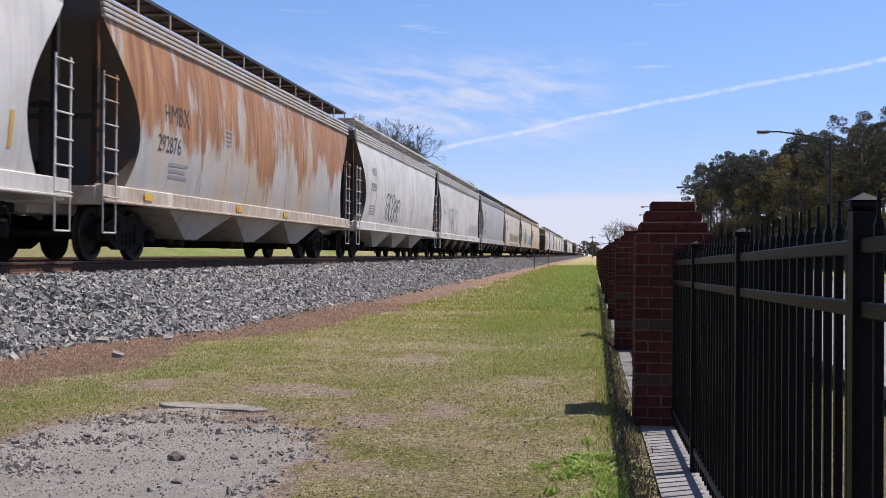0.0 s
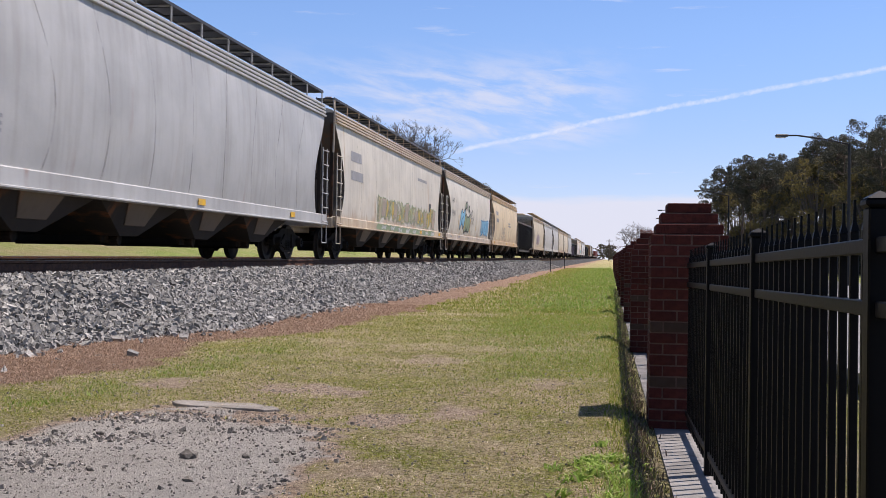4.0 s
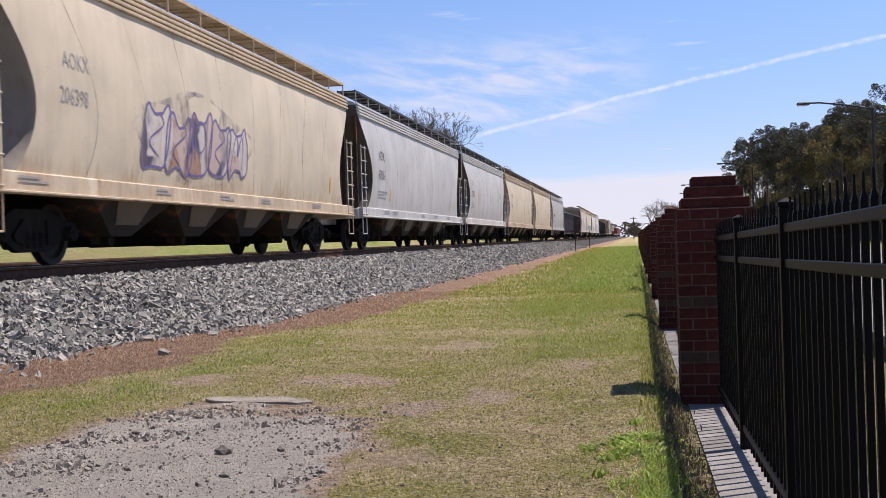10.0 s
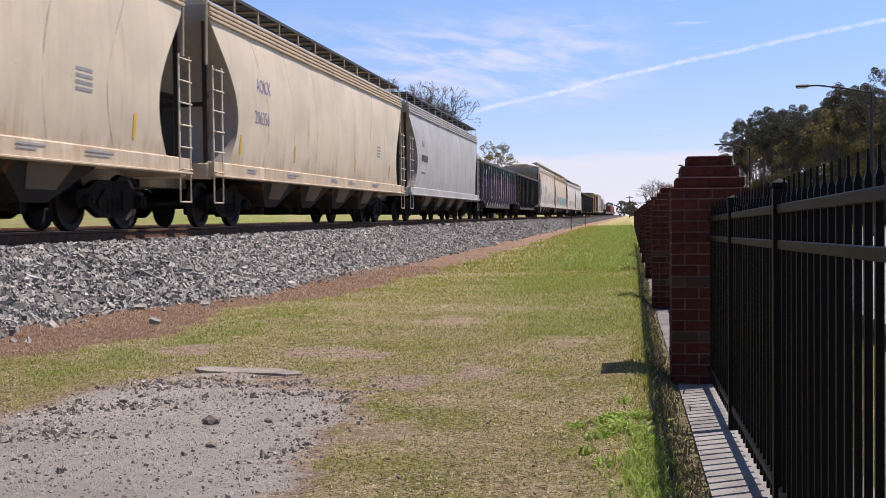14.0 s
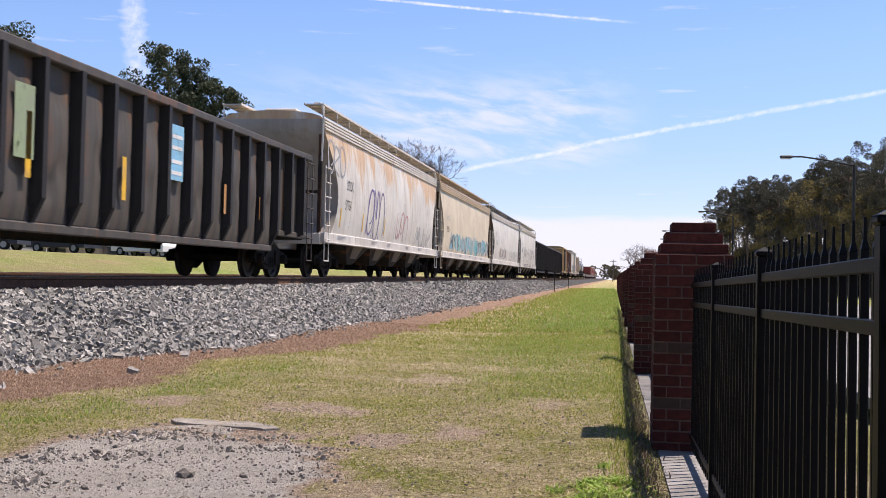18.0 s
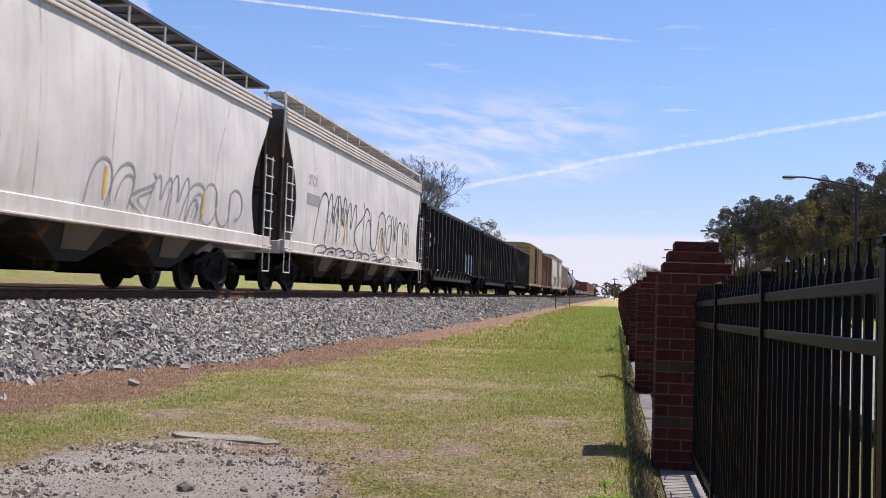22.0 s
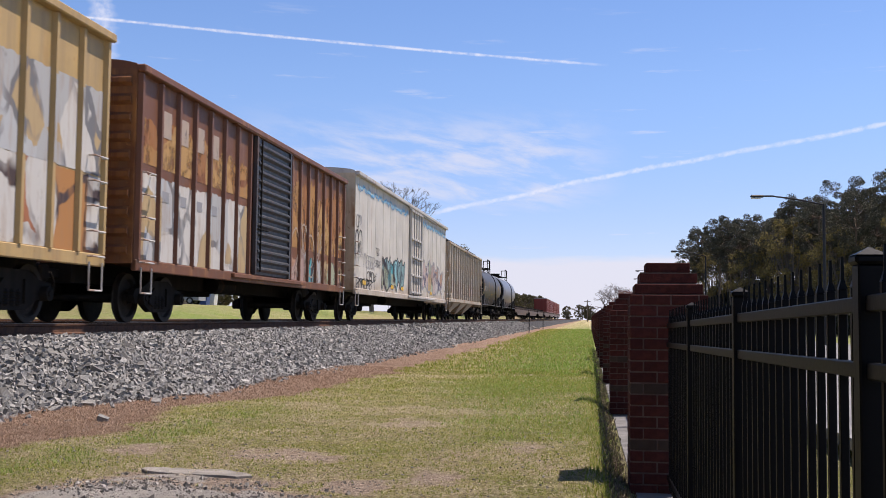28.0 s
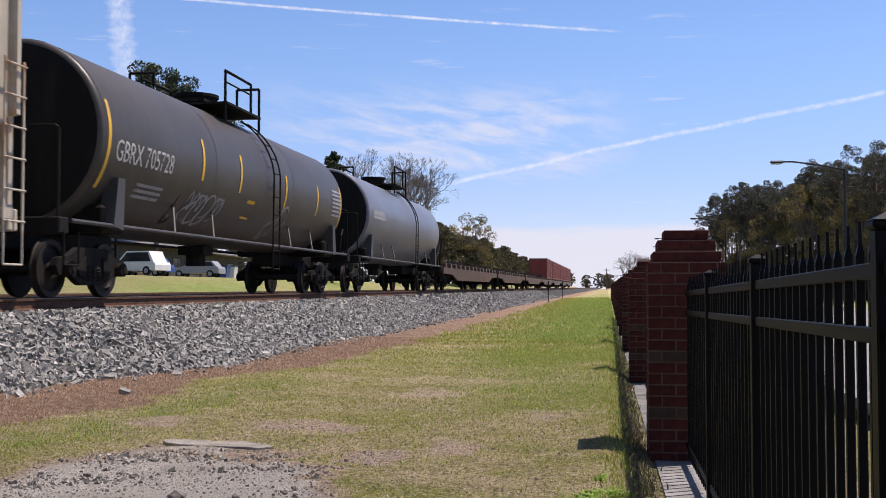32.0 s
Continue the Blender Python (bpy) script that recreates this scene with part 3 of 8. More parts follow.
def build_grass():
    x, y = spread(190000, -6.4, 0.28, 3.2, 24, 1, 1.9)
    r = np.random.default_rng(5)
    bare, brown, dry = patch_of(x, y), brown_of(x, y), straw_of(x, y)
    keep = r.uniform(0, 1, len(x)) < np.clip(1.0 - bare * 1.5, 0, 1)
    straw = r.uniform(0, 1, len(x)) < dry
    green = keep & (brown < 0.5) & ~straw & (r.uniform(0, 1, len(x)) < 0.9)
    far = 1 + 0.05 * (y - 5).clip(0)
    blades("grass", x[green], y[green], 0.027 * far[green], 0.0055 * far[green], "blades", "short green and yellowish grass blades", 2, (0.3, 1.5))
    lying = (straw | (bare > 0.08)) & (brown < 0.5) & (r.uniform(0, 1, len(x)) < np.clip(1.15 - bare * 1.25, 0, 1))
    blades("dry_grass", x[lying], y[lying], 0.026 * far[lying], 0.006 * far[lying], "straw", "withered straw-coloured grass lying in the turf", 16, (0.8, 2.4), 0.45)
    dead = keep & (brown >= 0.5)
    blades("dead_grass", x[dead], y[dead], 0.036 * far[dead], 0.005 * far[dead], "dead_blades", "reddish brown withered grass on the verge", 3, (0.2, 1.4), 0.8)
    x, y = spread(44000, -5.5, 0.25, 22, 110, 6, 1.7)
    grow = 1 + 0.016 * (y - 22)
    ok = brown_of(x, y) < 0.5
    lu = lush_of(x, y) > r.uniform(0, 1, len(x))
    dry = straw_of(x, y) > r.uniform(0.2, 1.1, len(x))
    blades("grass", x[ok & ~lu & ~dry], y[ok & ~lu & ~dry], grow[ok & ~lu & ~dry] * 0.075, grow[ok & ~lu & ~dry] * 0.02, "blades", "mixed green grass farther along", 4)
    blades("dry_grass", x[ok & ~lu & dry], y[ok & ~lu & dry], grow[ok & ~lu & dry] * 0.07, grow[ok & ~lu & dry] * 0.018, "straw", "straw-coloured grass farther along", 17, (0.5, 1.5), 0.6)
    blades("grass", x[ok & lu], y[ok & lu], grow[ok & lu] * 0.085, grow[ok & lu] * 0.02, "lush_blades", "fresh green grass beside the brick piers", 5)
    x, y = spread(36000, -5.0, 0.2, 7, 24, 7, 1.3)
    lu = (lush_of(x, y) > np.random.default_rng(18).uniform(0.15, 0.9, len(x))) & (brown_of(x, y) < 0.5) & (patch_of(x, y) < 0.3)
    blades("grass", x[lu], y[lu], 0.05, 0.010, "lush_blades", "fresh green grass beside the brick piers", 8)
    # taller weeds along the footing
    r = np.random.default_rng(9)
    y = 3.0 + 42 * r.uniform(0, 1, 15000) ** 1.25
    x = r.normal(0.22, 0.045, 15000) + 0.04 * wave(0 * y, y, 44, 0.5)
    ok = (x < 0.40) & (wave(0 * y, y, 45, 0.35) > r.uniform(-1.6, 0.7, 15000))
    blades("weeds", x[ok], y[ok], 0.075, 0.010, "shaded_weeds", "withered weeds along the edge of the footing, darkened for their shaded side", 11)
    y = 3.0 + 42 * r.uniform(0, 1, 6000) ** 1.3
    blades("grass", r.normal(0.10, 0.07, 6000), y, 0.06, 0.008, "blades", "unmown grass beside the footing", 15)
    r = np.random.default_rng(12)
    mid = np.stack([r.normal(-0.05, 0.12, 26), r.normal(5.75, 0.42, 26)], -1)[r.integers(0, 26, 520)]
    blades("broadleaf_weeds", mid[:, 0] + r.normal(0, 0.03, 520), mid[:, 1] + r.normal(0, 0.03, 520), 0.055, 0.019, "lush_blades", "bright green broadleaf weeds in the lawn", 13, (0.5, 1.6))
    blades("broadleaf_weeds", r.normal(0.08, 0.08, 900), r.normal(4.65, 0.5, 900), 0.075, 0.008, "lush_blades", "long bright grass by the footing", 14)


CUBE = np.array([(-1, -1, -1), (1, -1, -1), (1, 1, -1), (-1, 1, -1), (-1, -1, 1), (1, -1, 1), (1, 1, 1), (-1, 1, 1)], float)
CUBE_F = np.array([(3, 2, 1, 0), (4, 5, 6, 7), (0, 1, 5, 4), (1, 2, 6, 5), (2, 3, 7, 6), (3, 0, 4, 7)])


def stones(name, x, y, z, size, mat, label, seed, tumble=0.45, slim=(0.6, 1.0), thin=(0.34, 0.8), chip=0.66):
    """Many broken stones as one object."""
    r = np.random.default_rng(seed)
    n = len(x)
    v = CUBE[None] * 0.5 * (1 + r.uniform(-chip, 0.30, (n, 8, 3)))
    v *= (size * r.lognormal(0, 0.30, n))[:, None, None] * np.stack([np.ones(n), r.uniform(*slim, n), r.uniform(*thin, n)], -1)[:, None]
    q = r.normal(0, 1, (n, 4)) * np.array([1, tumble, tumble, 1])
    q /= np.linalg.norm(q, axis=1)[:, None]
    w, a, b, c = q.T
    rot = np.stack([1 - 2 * (b * b + c * c), 2 * (a * b - w * c), 2 * (a * c + w * b), 2 * (a * b + w * c), 1 - 2 * (a * a + c * c), 2 * (b * c - w * a),
                    2 * (a * c - w * b), 2 * (b * c + w * a), 1 - 2 * (a * a + b * b)], -1).reshape(n, 3, 3)
    v = np.einsum("nij,nkj->nki", rot, v) + np.stack([x, y, z], -1)[:, None]
    f = (np.arange(n) * 8)[:, None, None] + CUBE_F[None]
    me = raw_mesh(name, v.reshape(-1, 3), f.reshape(-1, 4))
    me.materials.append(MATS[mat])
    return tagged(new(name, me), label, "stones", kind="stuff")


def stone_material(name, cols):
    m = leaf_material(name, cols, 0.85, 0)
    nt = m.node_tree
    b = nt.nodes["Principled BSDF"]
    at = where(nt)
    src = b.inputs["Base Color"].links[0].from_socket
    link(nt, blend(nt, grain(nt, at, 40, 4, 0.7, 0.4, 0.7), src, (0.12, 0.115, 0.11)), b.inputs["Base Color"])
    bumped(nt, b, grain(nt, at, 90, 4, 0.6, 0.2, 0.8), 0.3, 0.01)


stone_material("ballast_stone", [(0.09, 0.088, 0.082), (0.215, 0.21, 0.195), (0.32, 0.31, 0.285), (0.52, 0.50, 0.455), (0.15, 0.145, 0.134), (0.40, 0.385, 0.35), (0.24, 0.245, 0.228)])
stone_material("gravel_stone", [(0.14, 0.122, 0.10), (0.23, 0.205, 0.172), (0.33, 0.295, 0.25), (0.47, 0.43, 0.375)])
# bed coloured near black to deepen the shaded gaps between grey stones
mixed("ballast_gap_shade", [(0.05, 0.05, 0.05), (0.03, 0.03, 0.03), (0.09, 0.09, 0.09)], 9, 0.95, 22, 0.9, distance=0.08)
mixed("rock_dark", [(0.15, 0.135, 0.118), (0.09, 0.08, 0.07), (0.20, 0.18, 0.155)], 20, 0.9, 60, 0.4)
mixed("slab_stone", [(0.35, 0.32, 0.28), (0.25, 0.226, 0.197)], 5, 0.95, 60, 0.8)
TOE = -5.55


def toe_of(y):
    return TOE - 0.85 * smooth_step(15.5, 12.5, y) + 0.22 * wave(0.0 * y, y, 51, 1.3) + 0.12 * wave(0.0 * y, y, 52, 0.35)


def bed_height(x, y):
    """Top of the ballast above the datum of the climb."""
    toe = toe_of(y)
    top = RAIL_Z - 0.22
    run = np.clip((toe - x) / (toe + 7.75), 0, 1)
    back = np.clip((x + 17.2) / 1.7, 0, 1)
    return np.minimum(run, 0.35 + 0.65 * back) * top


def build_ballast():
    xs = axis([(-17.2, -15.4, 0.6), (-15.4, -8, 1.2), (-8, -5.0, 0.12)])
    ys = axis([(-30, 6, 3), (6, 60, 0.4), (60, 200, 5), (200, 900, 50)])
    gx, gy = np.meshgrid(xs, ys)
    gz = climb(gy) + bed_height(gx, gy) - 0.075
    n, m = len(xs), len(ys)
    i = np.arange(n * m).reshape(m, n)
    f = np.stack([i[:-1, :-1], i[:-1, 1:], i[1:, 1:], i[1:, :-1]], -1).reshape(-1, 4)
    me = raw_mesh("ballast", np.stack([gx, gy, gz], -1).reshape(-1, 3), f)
    me.materials.append(MATS["ballast_gap_shade"])
    bed = tagged(new("ballast", me), "crushed-stone ballast bank carrying the railway tracks, blackened for shade between stones", "ballast", kind="structure")
    for k, (count, y0, y1, size, power) in enumerate(((100000, 6, 42, 0.066, 1.45), (16000, 40, 120, 0.10, 1.5))):
        r = np.random.default_rng(60 + k)
        x, y = r.uniform(-8.1, -5.0, count), y0 + (y1 - y0) * r.uniform(0, 1, count) ** power
        toe = toe_of(y) + 0.12
        ok = (x < toe) | (r.uniform(0, 1, count) < 0.06 * np.exp(-(x - toe) * 3))
        x, y = x[ok], y[ok]
        z = climb(y) + np.maximum(bed_height(x, y), 0) + r.uniform(-0.075, 0.03, len(x))
        stones("ballast_stones", x, y, z, size, "ballast_stone", "loose grey angular ballast stones", 70 + k, 0.8, (0.5, 0.85), (0.38, 0.7), 0.5)
    r = np.random.default_rng(66)
    x, y = r.uniform(-16.2, -8.1, 9000), 8 + 50 * r.uniform(0, 1, 9000) ** 1.5
    stones("ballast_stones", x, y, climb(y) + RAIL_Z - 0.23 + r.uniform(-0.03, 0.02, 9000), 0.07, "ballast_stone", "grey ballast stones between the rails", 72)
    return bed


def build_gravel():
    r = np.random.default_rng(80)

    def strew(name, count, size, label, seed, chance, thin=(0.4, 0.8)):
        x, y = r.uniform(-4.2, -1.2, count), 3.3 + 5.4 * r.uniform(0, 1, count)
        m = patch_of(x, y)
        ok = r.uniform(0, 1, count) < chance(x, y, m)
        x, y = x[ok], y[ok]
        stones(name, x, y, ground(x, y) + size * 0.18, size, "gravel_stone", label, seed, 0.5, (0.6, 1.0), thin, 0.6)

    def heaps(x, y, m):
        side_a = np.exp(-((x + 3.08 - 0.05 * (y - 6)) / 0.30) ** 2) * smooth_step(3.6, 4.4, y) * smooth_step(7.4, 6.9, y)
        back = 0.9 * np.exp(-((y - 6.85) / 0.42) ** 2) * smooth_step(-3.6, -3.2, x) * smooth_step(-1.7, -2.2, x)
        side_b = 0.8 * np.exp(-((x + 1.72 + 0.05 * (y - 6)) / 0.13) ** 2) * smooth_step(4.2, 4.8, y) * smooth_step(7.4, 7.0, y)
        clump = np.clip(0.35 + 1.1 * wave(x, y, 46, 0.16), 0, 1.4)
        return np.maximum(np.maximum(side_a, back), side_b) * clump * (m > 0.05)
    strew("rubble", 9000, 0.025, "broken stones and clods heaped round the bare patch", 81, lambda x, y, m: 0.55 * heaps(x, y, m), (0.5, 0.85))
    strew("gravel", 14000, 0.015, "loose gravel on the bare patch", 84, lambda x, y, m: 0.75 * heaps(x, y, m) + 0.025 * (m > 0.5))
    strew("grit", 16000, 0.008, "fine grit on the bare patch", 83, lambda x, y, m: 0.35 * (m > 0.4) + 0.5 * heaps(x, y, m))
    strew("stones", 2200, 0.026, "single stones lying on the bare patch", 85, lambda x, y, m: 0.012 * (m > 0.6))
    x, y = r.uniform(-5.0, -0.2, 900), r.uniform(3.2, 11, 900)
    stones("grit", x, y, ground(x, y) + 0.003, 0.013, "gravel_stone", "small grit scattered over the lawn", 82)


def build_lone_stones():
    r = np.random.default_rng(90)
    for x, y, size in ((-2.26, 5.61, 0.10), (-1.98, 5.75, 0.055), (-2.62, 5.2, 0.05), (-3.1, 6.3, 0.06), (-2.9, 6.8, 0.05), (-2.05, 5.1, 0.06), (-3.05, 5.3, 0.055)):
        bm = bmesh.new()
        bmesh.ops.create_icosphere(bm, subdivisions=1, radius=0.5 * size)
        for v in bm.verts:
            k = r.uniform(0.72, 1.25)
            v.co = Vector((v.co.x * 1.25 * k, v.co.y * 0.9 * k, max(v.co.z * 0.6 * k, -0.25 * size)))
        me = bpy.data.meshes.new("rock")
        bm.to_mesh(me)
        bm.free()
        tagged(part("rock", me, "rock_dark", at=pose(x, y, float(ground(x, y)) + size * 0.16, 0, 0, r.uniform(0, 360))), "dark loose rock lying on the bare gravel", "rock", "rocks on the gravel patch")
    # the lifted edge of an old slab at the back of the patch
    sh = Shape()
    n = 30
    low, mid, top = [], [], []
    for k in range(n):
        a = k * math.tau / n
        u, w = 0.44 * math.cos(a) * r.uniform(0.93, 1.05), 0.15 * math.sin(a) * r.uniform(0.75, 1.2)
        z = 0.012 + 0.006 * math.sin(7 * u) - 0.016 * u
        low.append((u * 0.97, w * 0.9, -0.05))
        mid.append((u, w, z))
        top.append((u * 0.96, w * 0.86, z + 0.004))
    sh.loft([low, [(u, w, z - 0.012) for u, w, z in mid], mid, top], True, True)
    tagged(part("broken_slab", sh, "slab_stone", at=pose(-2.77, 7.6, float(ground(-2.77, 7.6)) - 0.010, 0, 0, -11)), "broken edge of a pale concrete slab in gravel", "slab")


build_grass()
build_ballast()
build_gravel()
build_lone_stones()

# ---- tracks ----
mixed("rail_rust", [(0.095, 0.048, 0.031), (0.06, 0.032, 0.023), (0.13, 0.066, 0.038)], 4, 0.8, 60, 0.3)
mixed("rail_top", [(0.45, 0.43, 0.41), (0.34, 0.31, 0.29)], 3, 0.35, 30, 0.05, metal=0.9)
mixed("tie_wood", [(0.11, 0.075, 0.05), (0.07, 0.05, 0.038), (0.19, 0.14, 0.10)], 3, 0.9, 40, 0.5, stretch=(0.4, 3, 3), random_tint=0.25)


def build_track(name, cx, label):
    slope = math.degrees(math.atan(GRADE))
    track = thing(name, label, "railway track", at=pose(cx, 0, RAIL_Z, slope), kind="structure")
    prof = [(-0.075, -0.18), (0.075, -0.18), (0.075, -0.165), (0.012, -0.145), (0.010, -0.05), (0.036, -0.038), (0.036, -0.004), (-0.036, -0.004), (-0.036, -0.038), (-0.010, -0.05), (-0.012, -0.145), (-0.075, -0.165)]
    for sx in (-0.755, 0.755):
        rail = part("rail", Shape().prism([(u + sx, w) for u, w in prof], -40, 880), "rail_rust", track)
        part("rail_head", Shape().box(sx - 0.03, -40, -0.004, sx + 0.03, 880, 0.0), "rail_top", rail, "worn shiny running surface")
    tie = lambda: Shape().box(-1.3, -0.115, -0.36, 1.3, 0.115, -0.185, 0.012)
    for k in range(150):
        part("tie", tie, "tie_wood", track, at=pose(0, 4 + k * 0.52, 0), key="tie")
    s = Shape()
    for k in range(1200):
        y = 82 + k * 0.52
        s.box(-1.3, y - 0.115, -0.3, 1.3, y + 0.115, -0.185)
    far = part("ties_farther_on", s.mesh("ties_farther_on"), "tie_wood", track)
    far["kind"] = "stuff"


build_track("track", TRACK_X, "rusty running rails on dark timber ties in ballast")
build_track("track", TRACK_X - 4.3, "second railway track with brown rails beyond the train")

# ---- fence and piers ----
m, nt, b = tree_of("black_paint")
b.inputs["Base Color"].default_value, b.inputs["Roughness"].default_value = (0.0035, 0.0035, 0.0038, 1), 0.45
b.inputs["Specular IOR Level"].default_value = 0.11
bumped(nt, b, grain(nt, where(nt), 60, 3, 0.6, 0.2, 0.8), 0.06, 0.005)
FENCE_X = 0.56


def fence_panel(y, length, z=0.0):
    """One bay of fence that starts at a post and runs towards the camera's far side."""
    f = thing("fence_panel", "black-painted steel fence bay with spear-topped pickets", "fence", "fence bays", pose(FENCE_X, y, z))
    part("post", lambda: Shape().box(-0.028, -0.028, 0.0, 0.028, 0.028, 1.285, 0.004), "black_paint", f, key="fence_post")
    part("post_cap", lambda: Shape().box(-0.034, -0.034, 1.285, 0.034, 0.034, 1.305, 0.006).add([(-0.033, -0.033, 1.304), (0.033, -0.033, 1.304), (0.033, 0.033, 1.304), (-0.033, 0.033, 1.304), (0, 0, 1.322)], [(0, 1, 4), (1, 2, 4), (2, 3, 4), (3, 0, 4)]), "black_paint", f, "low pyramid cap", key="fence_cap")
    for h in (0.14, 1.07, 1.205):
        part("rail", lambda: Shape().box(-0.016, 0.028, -0.017, 0.016, length - 0.028, 0.017, 0.003), "black_paint", f, at=pose(0, 0, h), key=("fence_rail", length))
    n = round(length / 0.1185)

    def picket():
        s = Shape().box(-0.0096, -0.0096, 0.06, 0.0096, 0.0096, 1.245, 0.002)
        q = 0.0105
        s.loft([[(-0.0096, -0.0096, 1.245), (0.0096, -0.0096, 1.245), (0.0096, 0.0096, 1.245), (-0.0096, 0.0096, 1.245)],
                [(-0.004, -0.004, 1.266), (0.004, -0.004, 1.266), (0.004, 0.004, 1.266), (-0.004, 0.004, 1.266)],
                [(-0.003, -0.003, 1.318), (0.003, -0.003, 1.318), (0.003, 0.003, 1.318), (-0.003, 0.003, 1.318)]], True, True)
        return s
    for k in range(1, n):
        part("picket", picket, "black_paint", f, at=pose(0, k * length / n, 0), key="picket")
    return f


for y in (-1.46, 0.46, 2.38, 4.29, 6.21):
    fence_panel(y, 1.79 if y > 6 else 1.915)

mixed("brick_red", [(0.0651, 0.0149, 0.0112), (0.0446, 0.0112, 0.00868), (0.0837, 0.0211, 0.0149)], 6, 0.85, 70, 0.35, random_tint=0.22)
mixed("brick_tan", [(0.0651, 0.0409, 0.0285), (0.0496, 0.031, 0.0223)], 6, 0.85, 70, 0.35, random_tint=0.15)
mixed("mortar", [(0.13, 0.085, 0.068), (0.10, 0.062, 0.05)], 8, 0.95, 60, 0.4)
PIER_W, COURSE = 0.56, 0.0795


def pier_bricks():
    """The places of a pier's bricks: x0, y0, x1, y1, course, lift."""
    out = []
    for c in range(18):
        cuts = (0.0, 0.098, 0.293, 0.488, 0.56) if c % 2 else (0.0, 0.195, 0.39, 0.56)
        for a, b2 in zip(cuts, cuts[1:]):
            out.append((a, 0.0, b2, 0.095, c))
            out.append((a, PIER_W - 0.095, b2, PIER_W, c))
        for a, b2 in ((0.095, 0.28), (0.28, 0.465)):
            out.append((0.0, a, 0.095, b2, c))
            out.append((PIER_W - 0.095, a, PIER_W, b2, c))
    for k, inset in enumerate((0.035, 0.072, 0.118)):
        w = PIER_W - 2 * inset
        for j in range(2):
            out.append((inset, inset + w / 2 * j, inset + w, inset + w / 2 * (j + 1), 18 + k))
    return out


def pier(y, z, single):
    p = thing("brick_pier", "dark red brick fence pier with stepped top", "pier", "brick piers", pose(0.285, y, z))
    part("core", lambda: Shape().box(0.009, 0.009, 0, PIER_W - 0.009, PIER_W - 0.009, 18 * COURSE - 0.003).box(0.045, 0.045, 18 * COURSE - 0.003, PIER_W - 0.045, PIER_W - 0.045, 19 * COURSE - 0.003)
         .box(0.08, 0.08, 19 * COURSE - 0.003, PIER_W - 0.08, PIER_W - 0.08, 20 * COURSE + 0.002), "mortar", p, "pale mortar core", key="pier_core")
    j = 0.005
    red, tan = Shape(), Shape()
    for x0, y0, x1, y1, c in pier_bricks():
        odd = c in (4, 9)
        if single:
            w, d = round(x1 - x0, 3), round(y1 - y0, 3)
            part("brick", lambda: Shape().box(j, j, j, w - j, d - j, COURSE - j, 0.004), "brick_tan" if odd else "brick_red", p, at=pose(x0 + random.uniform(-0.0015, 0.0015), y0 + random.uniform(-0.0015, 0.0015), c * COURSE), key=("brick", w, d))
        else:
            (tan if odd else red).box(x0 + j, y0 + j, c * COURSE + j, x1 - j, y1 - j, (c + 1) * COURSE - j)
    if not single:
        for s, mat in ((red, "brick_red"), (tan, "brick_tan")):
            part("brickwork", s, mat, p, key=("brickwork", mat))["kind"] = "stuff"
    return p


for k in range(16):
    y = 7.99 + 7.28 * k
    z = float(ground(0.6, y)) + (0.03 if k else 0.0)
    pier(y, z, k < 3)
    if k < 5:
        for i in range(4):
            fence_panel(y + PIER_W + i * 1.68, 1.68, float(ground(0.6, y + 3)) + 0.03)

# ---- trees ----
mixed("bark", [(0.13, 0.095, 0.07), (0.075, 0.055, 0.042), (0.19, 0.15, 0.12)], 3, 0.95, 20, 0.6, stretch=(1, 1, 0.3))
mixed("bark_grey", [(0.17, 0.15, 0.135), (0.11, 0.095, 0.085)], 3, 0.95, 20, 0.5, stretch=(1, 1, 0.3))
leaf_material("needles", [(0.045, 0.05, 0.036), (0.075, 0.078, 0.054), (0.115, 0.11, 0.078), (0.055, 0.056, 0.042)], 0.6, 0.2)
leaf_material("needles_near", [(0.036, 0.05, 0.03), (0.06, 0.078, 0.045), (0.09, 0.105, 0.06)], 0.6, 0.2)
leaf_material("spring_leaves", [(0.14, 0.115, 0.045), (0.20, 0.162, 0.06), (0.25, 0.205, 0.08), (0.11, 0.09, 0.04)], 0.7, 0.35)
leaf_material("dull_leaves", [(0.09, 0.075, 0.04), (0.13, 0.11, 0.06), (0.07, 0.075, 0.035)], 0.7, 0.2)
leaf_material("pink_buds", [(0.20, 0.10, 0.09), (0.26, 0.15, 0.13), (0.17, 0.12, 0.10)], 0.7, 0.2)


def leaf_cloud(centres, radii, per, size, seed, flat=0.75):
    """Small leaf sprays scattered through round clumps; returns points and triangles."""
    r = np.random.default_rng(seed)
    c = np.repeat(np.asarray(centres, float), per, 0)
    rad = np.repeat(np.asarray(radii, float), per)
    n = len(c)
    d = r.normal(0, 1, (n, 3))
    d /= np.linalg.norm(d, axis=1)[:, None]
    p = c + d * (rad * r.uniform(0.25, 1.0, n) ** 0.5)[:, None] * np.array([1, 1, flat])
    a, b = r.normal(0, 1, (n, 3)), r.normal(0, 1, (n, 3))
    a /= np.linalg.norm(a, axis=1)[:, None]
    b /= np.linalg.norm(b, axis=1)[:, None]
    s = (size * r.uniform(0.5, 1.3, n))[:, None]
    v = np.stack([p - a * s, p + a * s * 0.6 + b * s * 0.7, p + a * s - b * s * 0.4, p - b * s * 0.9], 1)
    f = (np.arange(n) * 4)[:, None] + np.array([[0, 1, 2, 3]])
    return v.reshape(-1, 3), f


def tree_base(name, label, at, group):
    return thing(name, label, "tree", group, at)


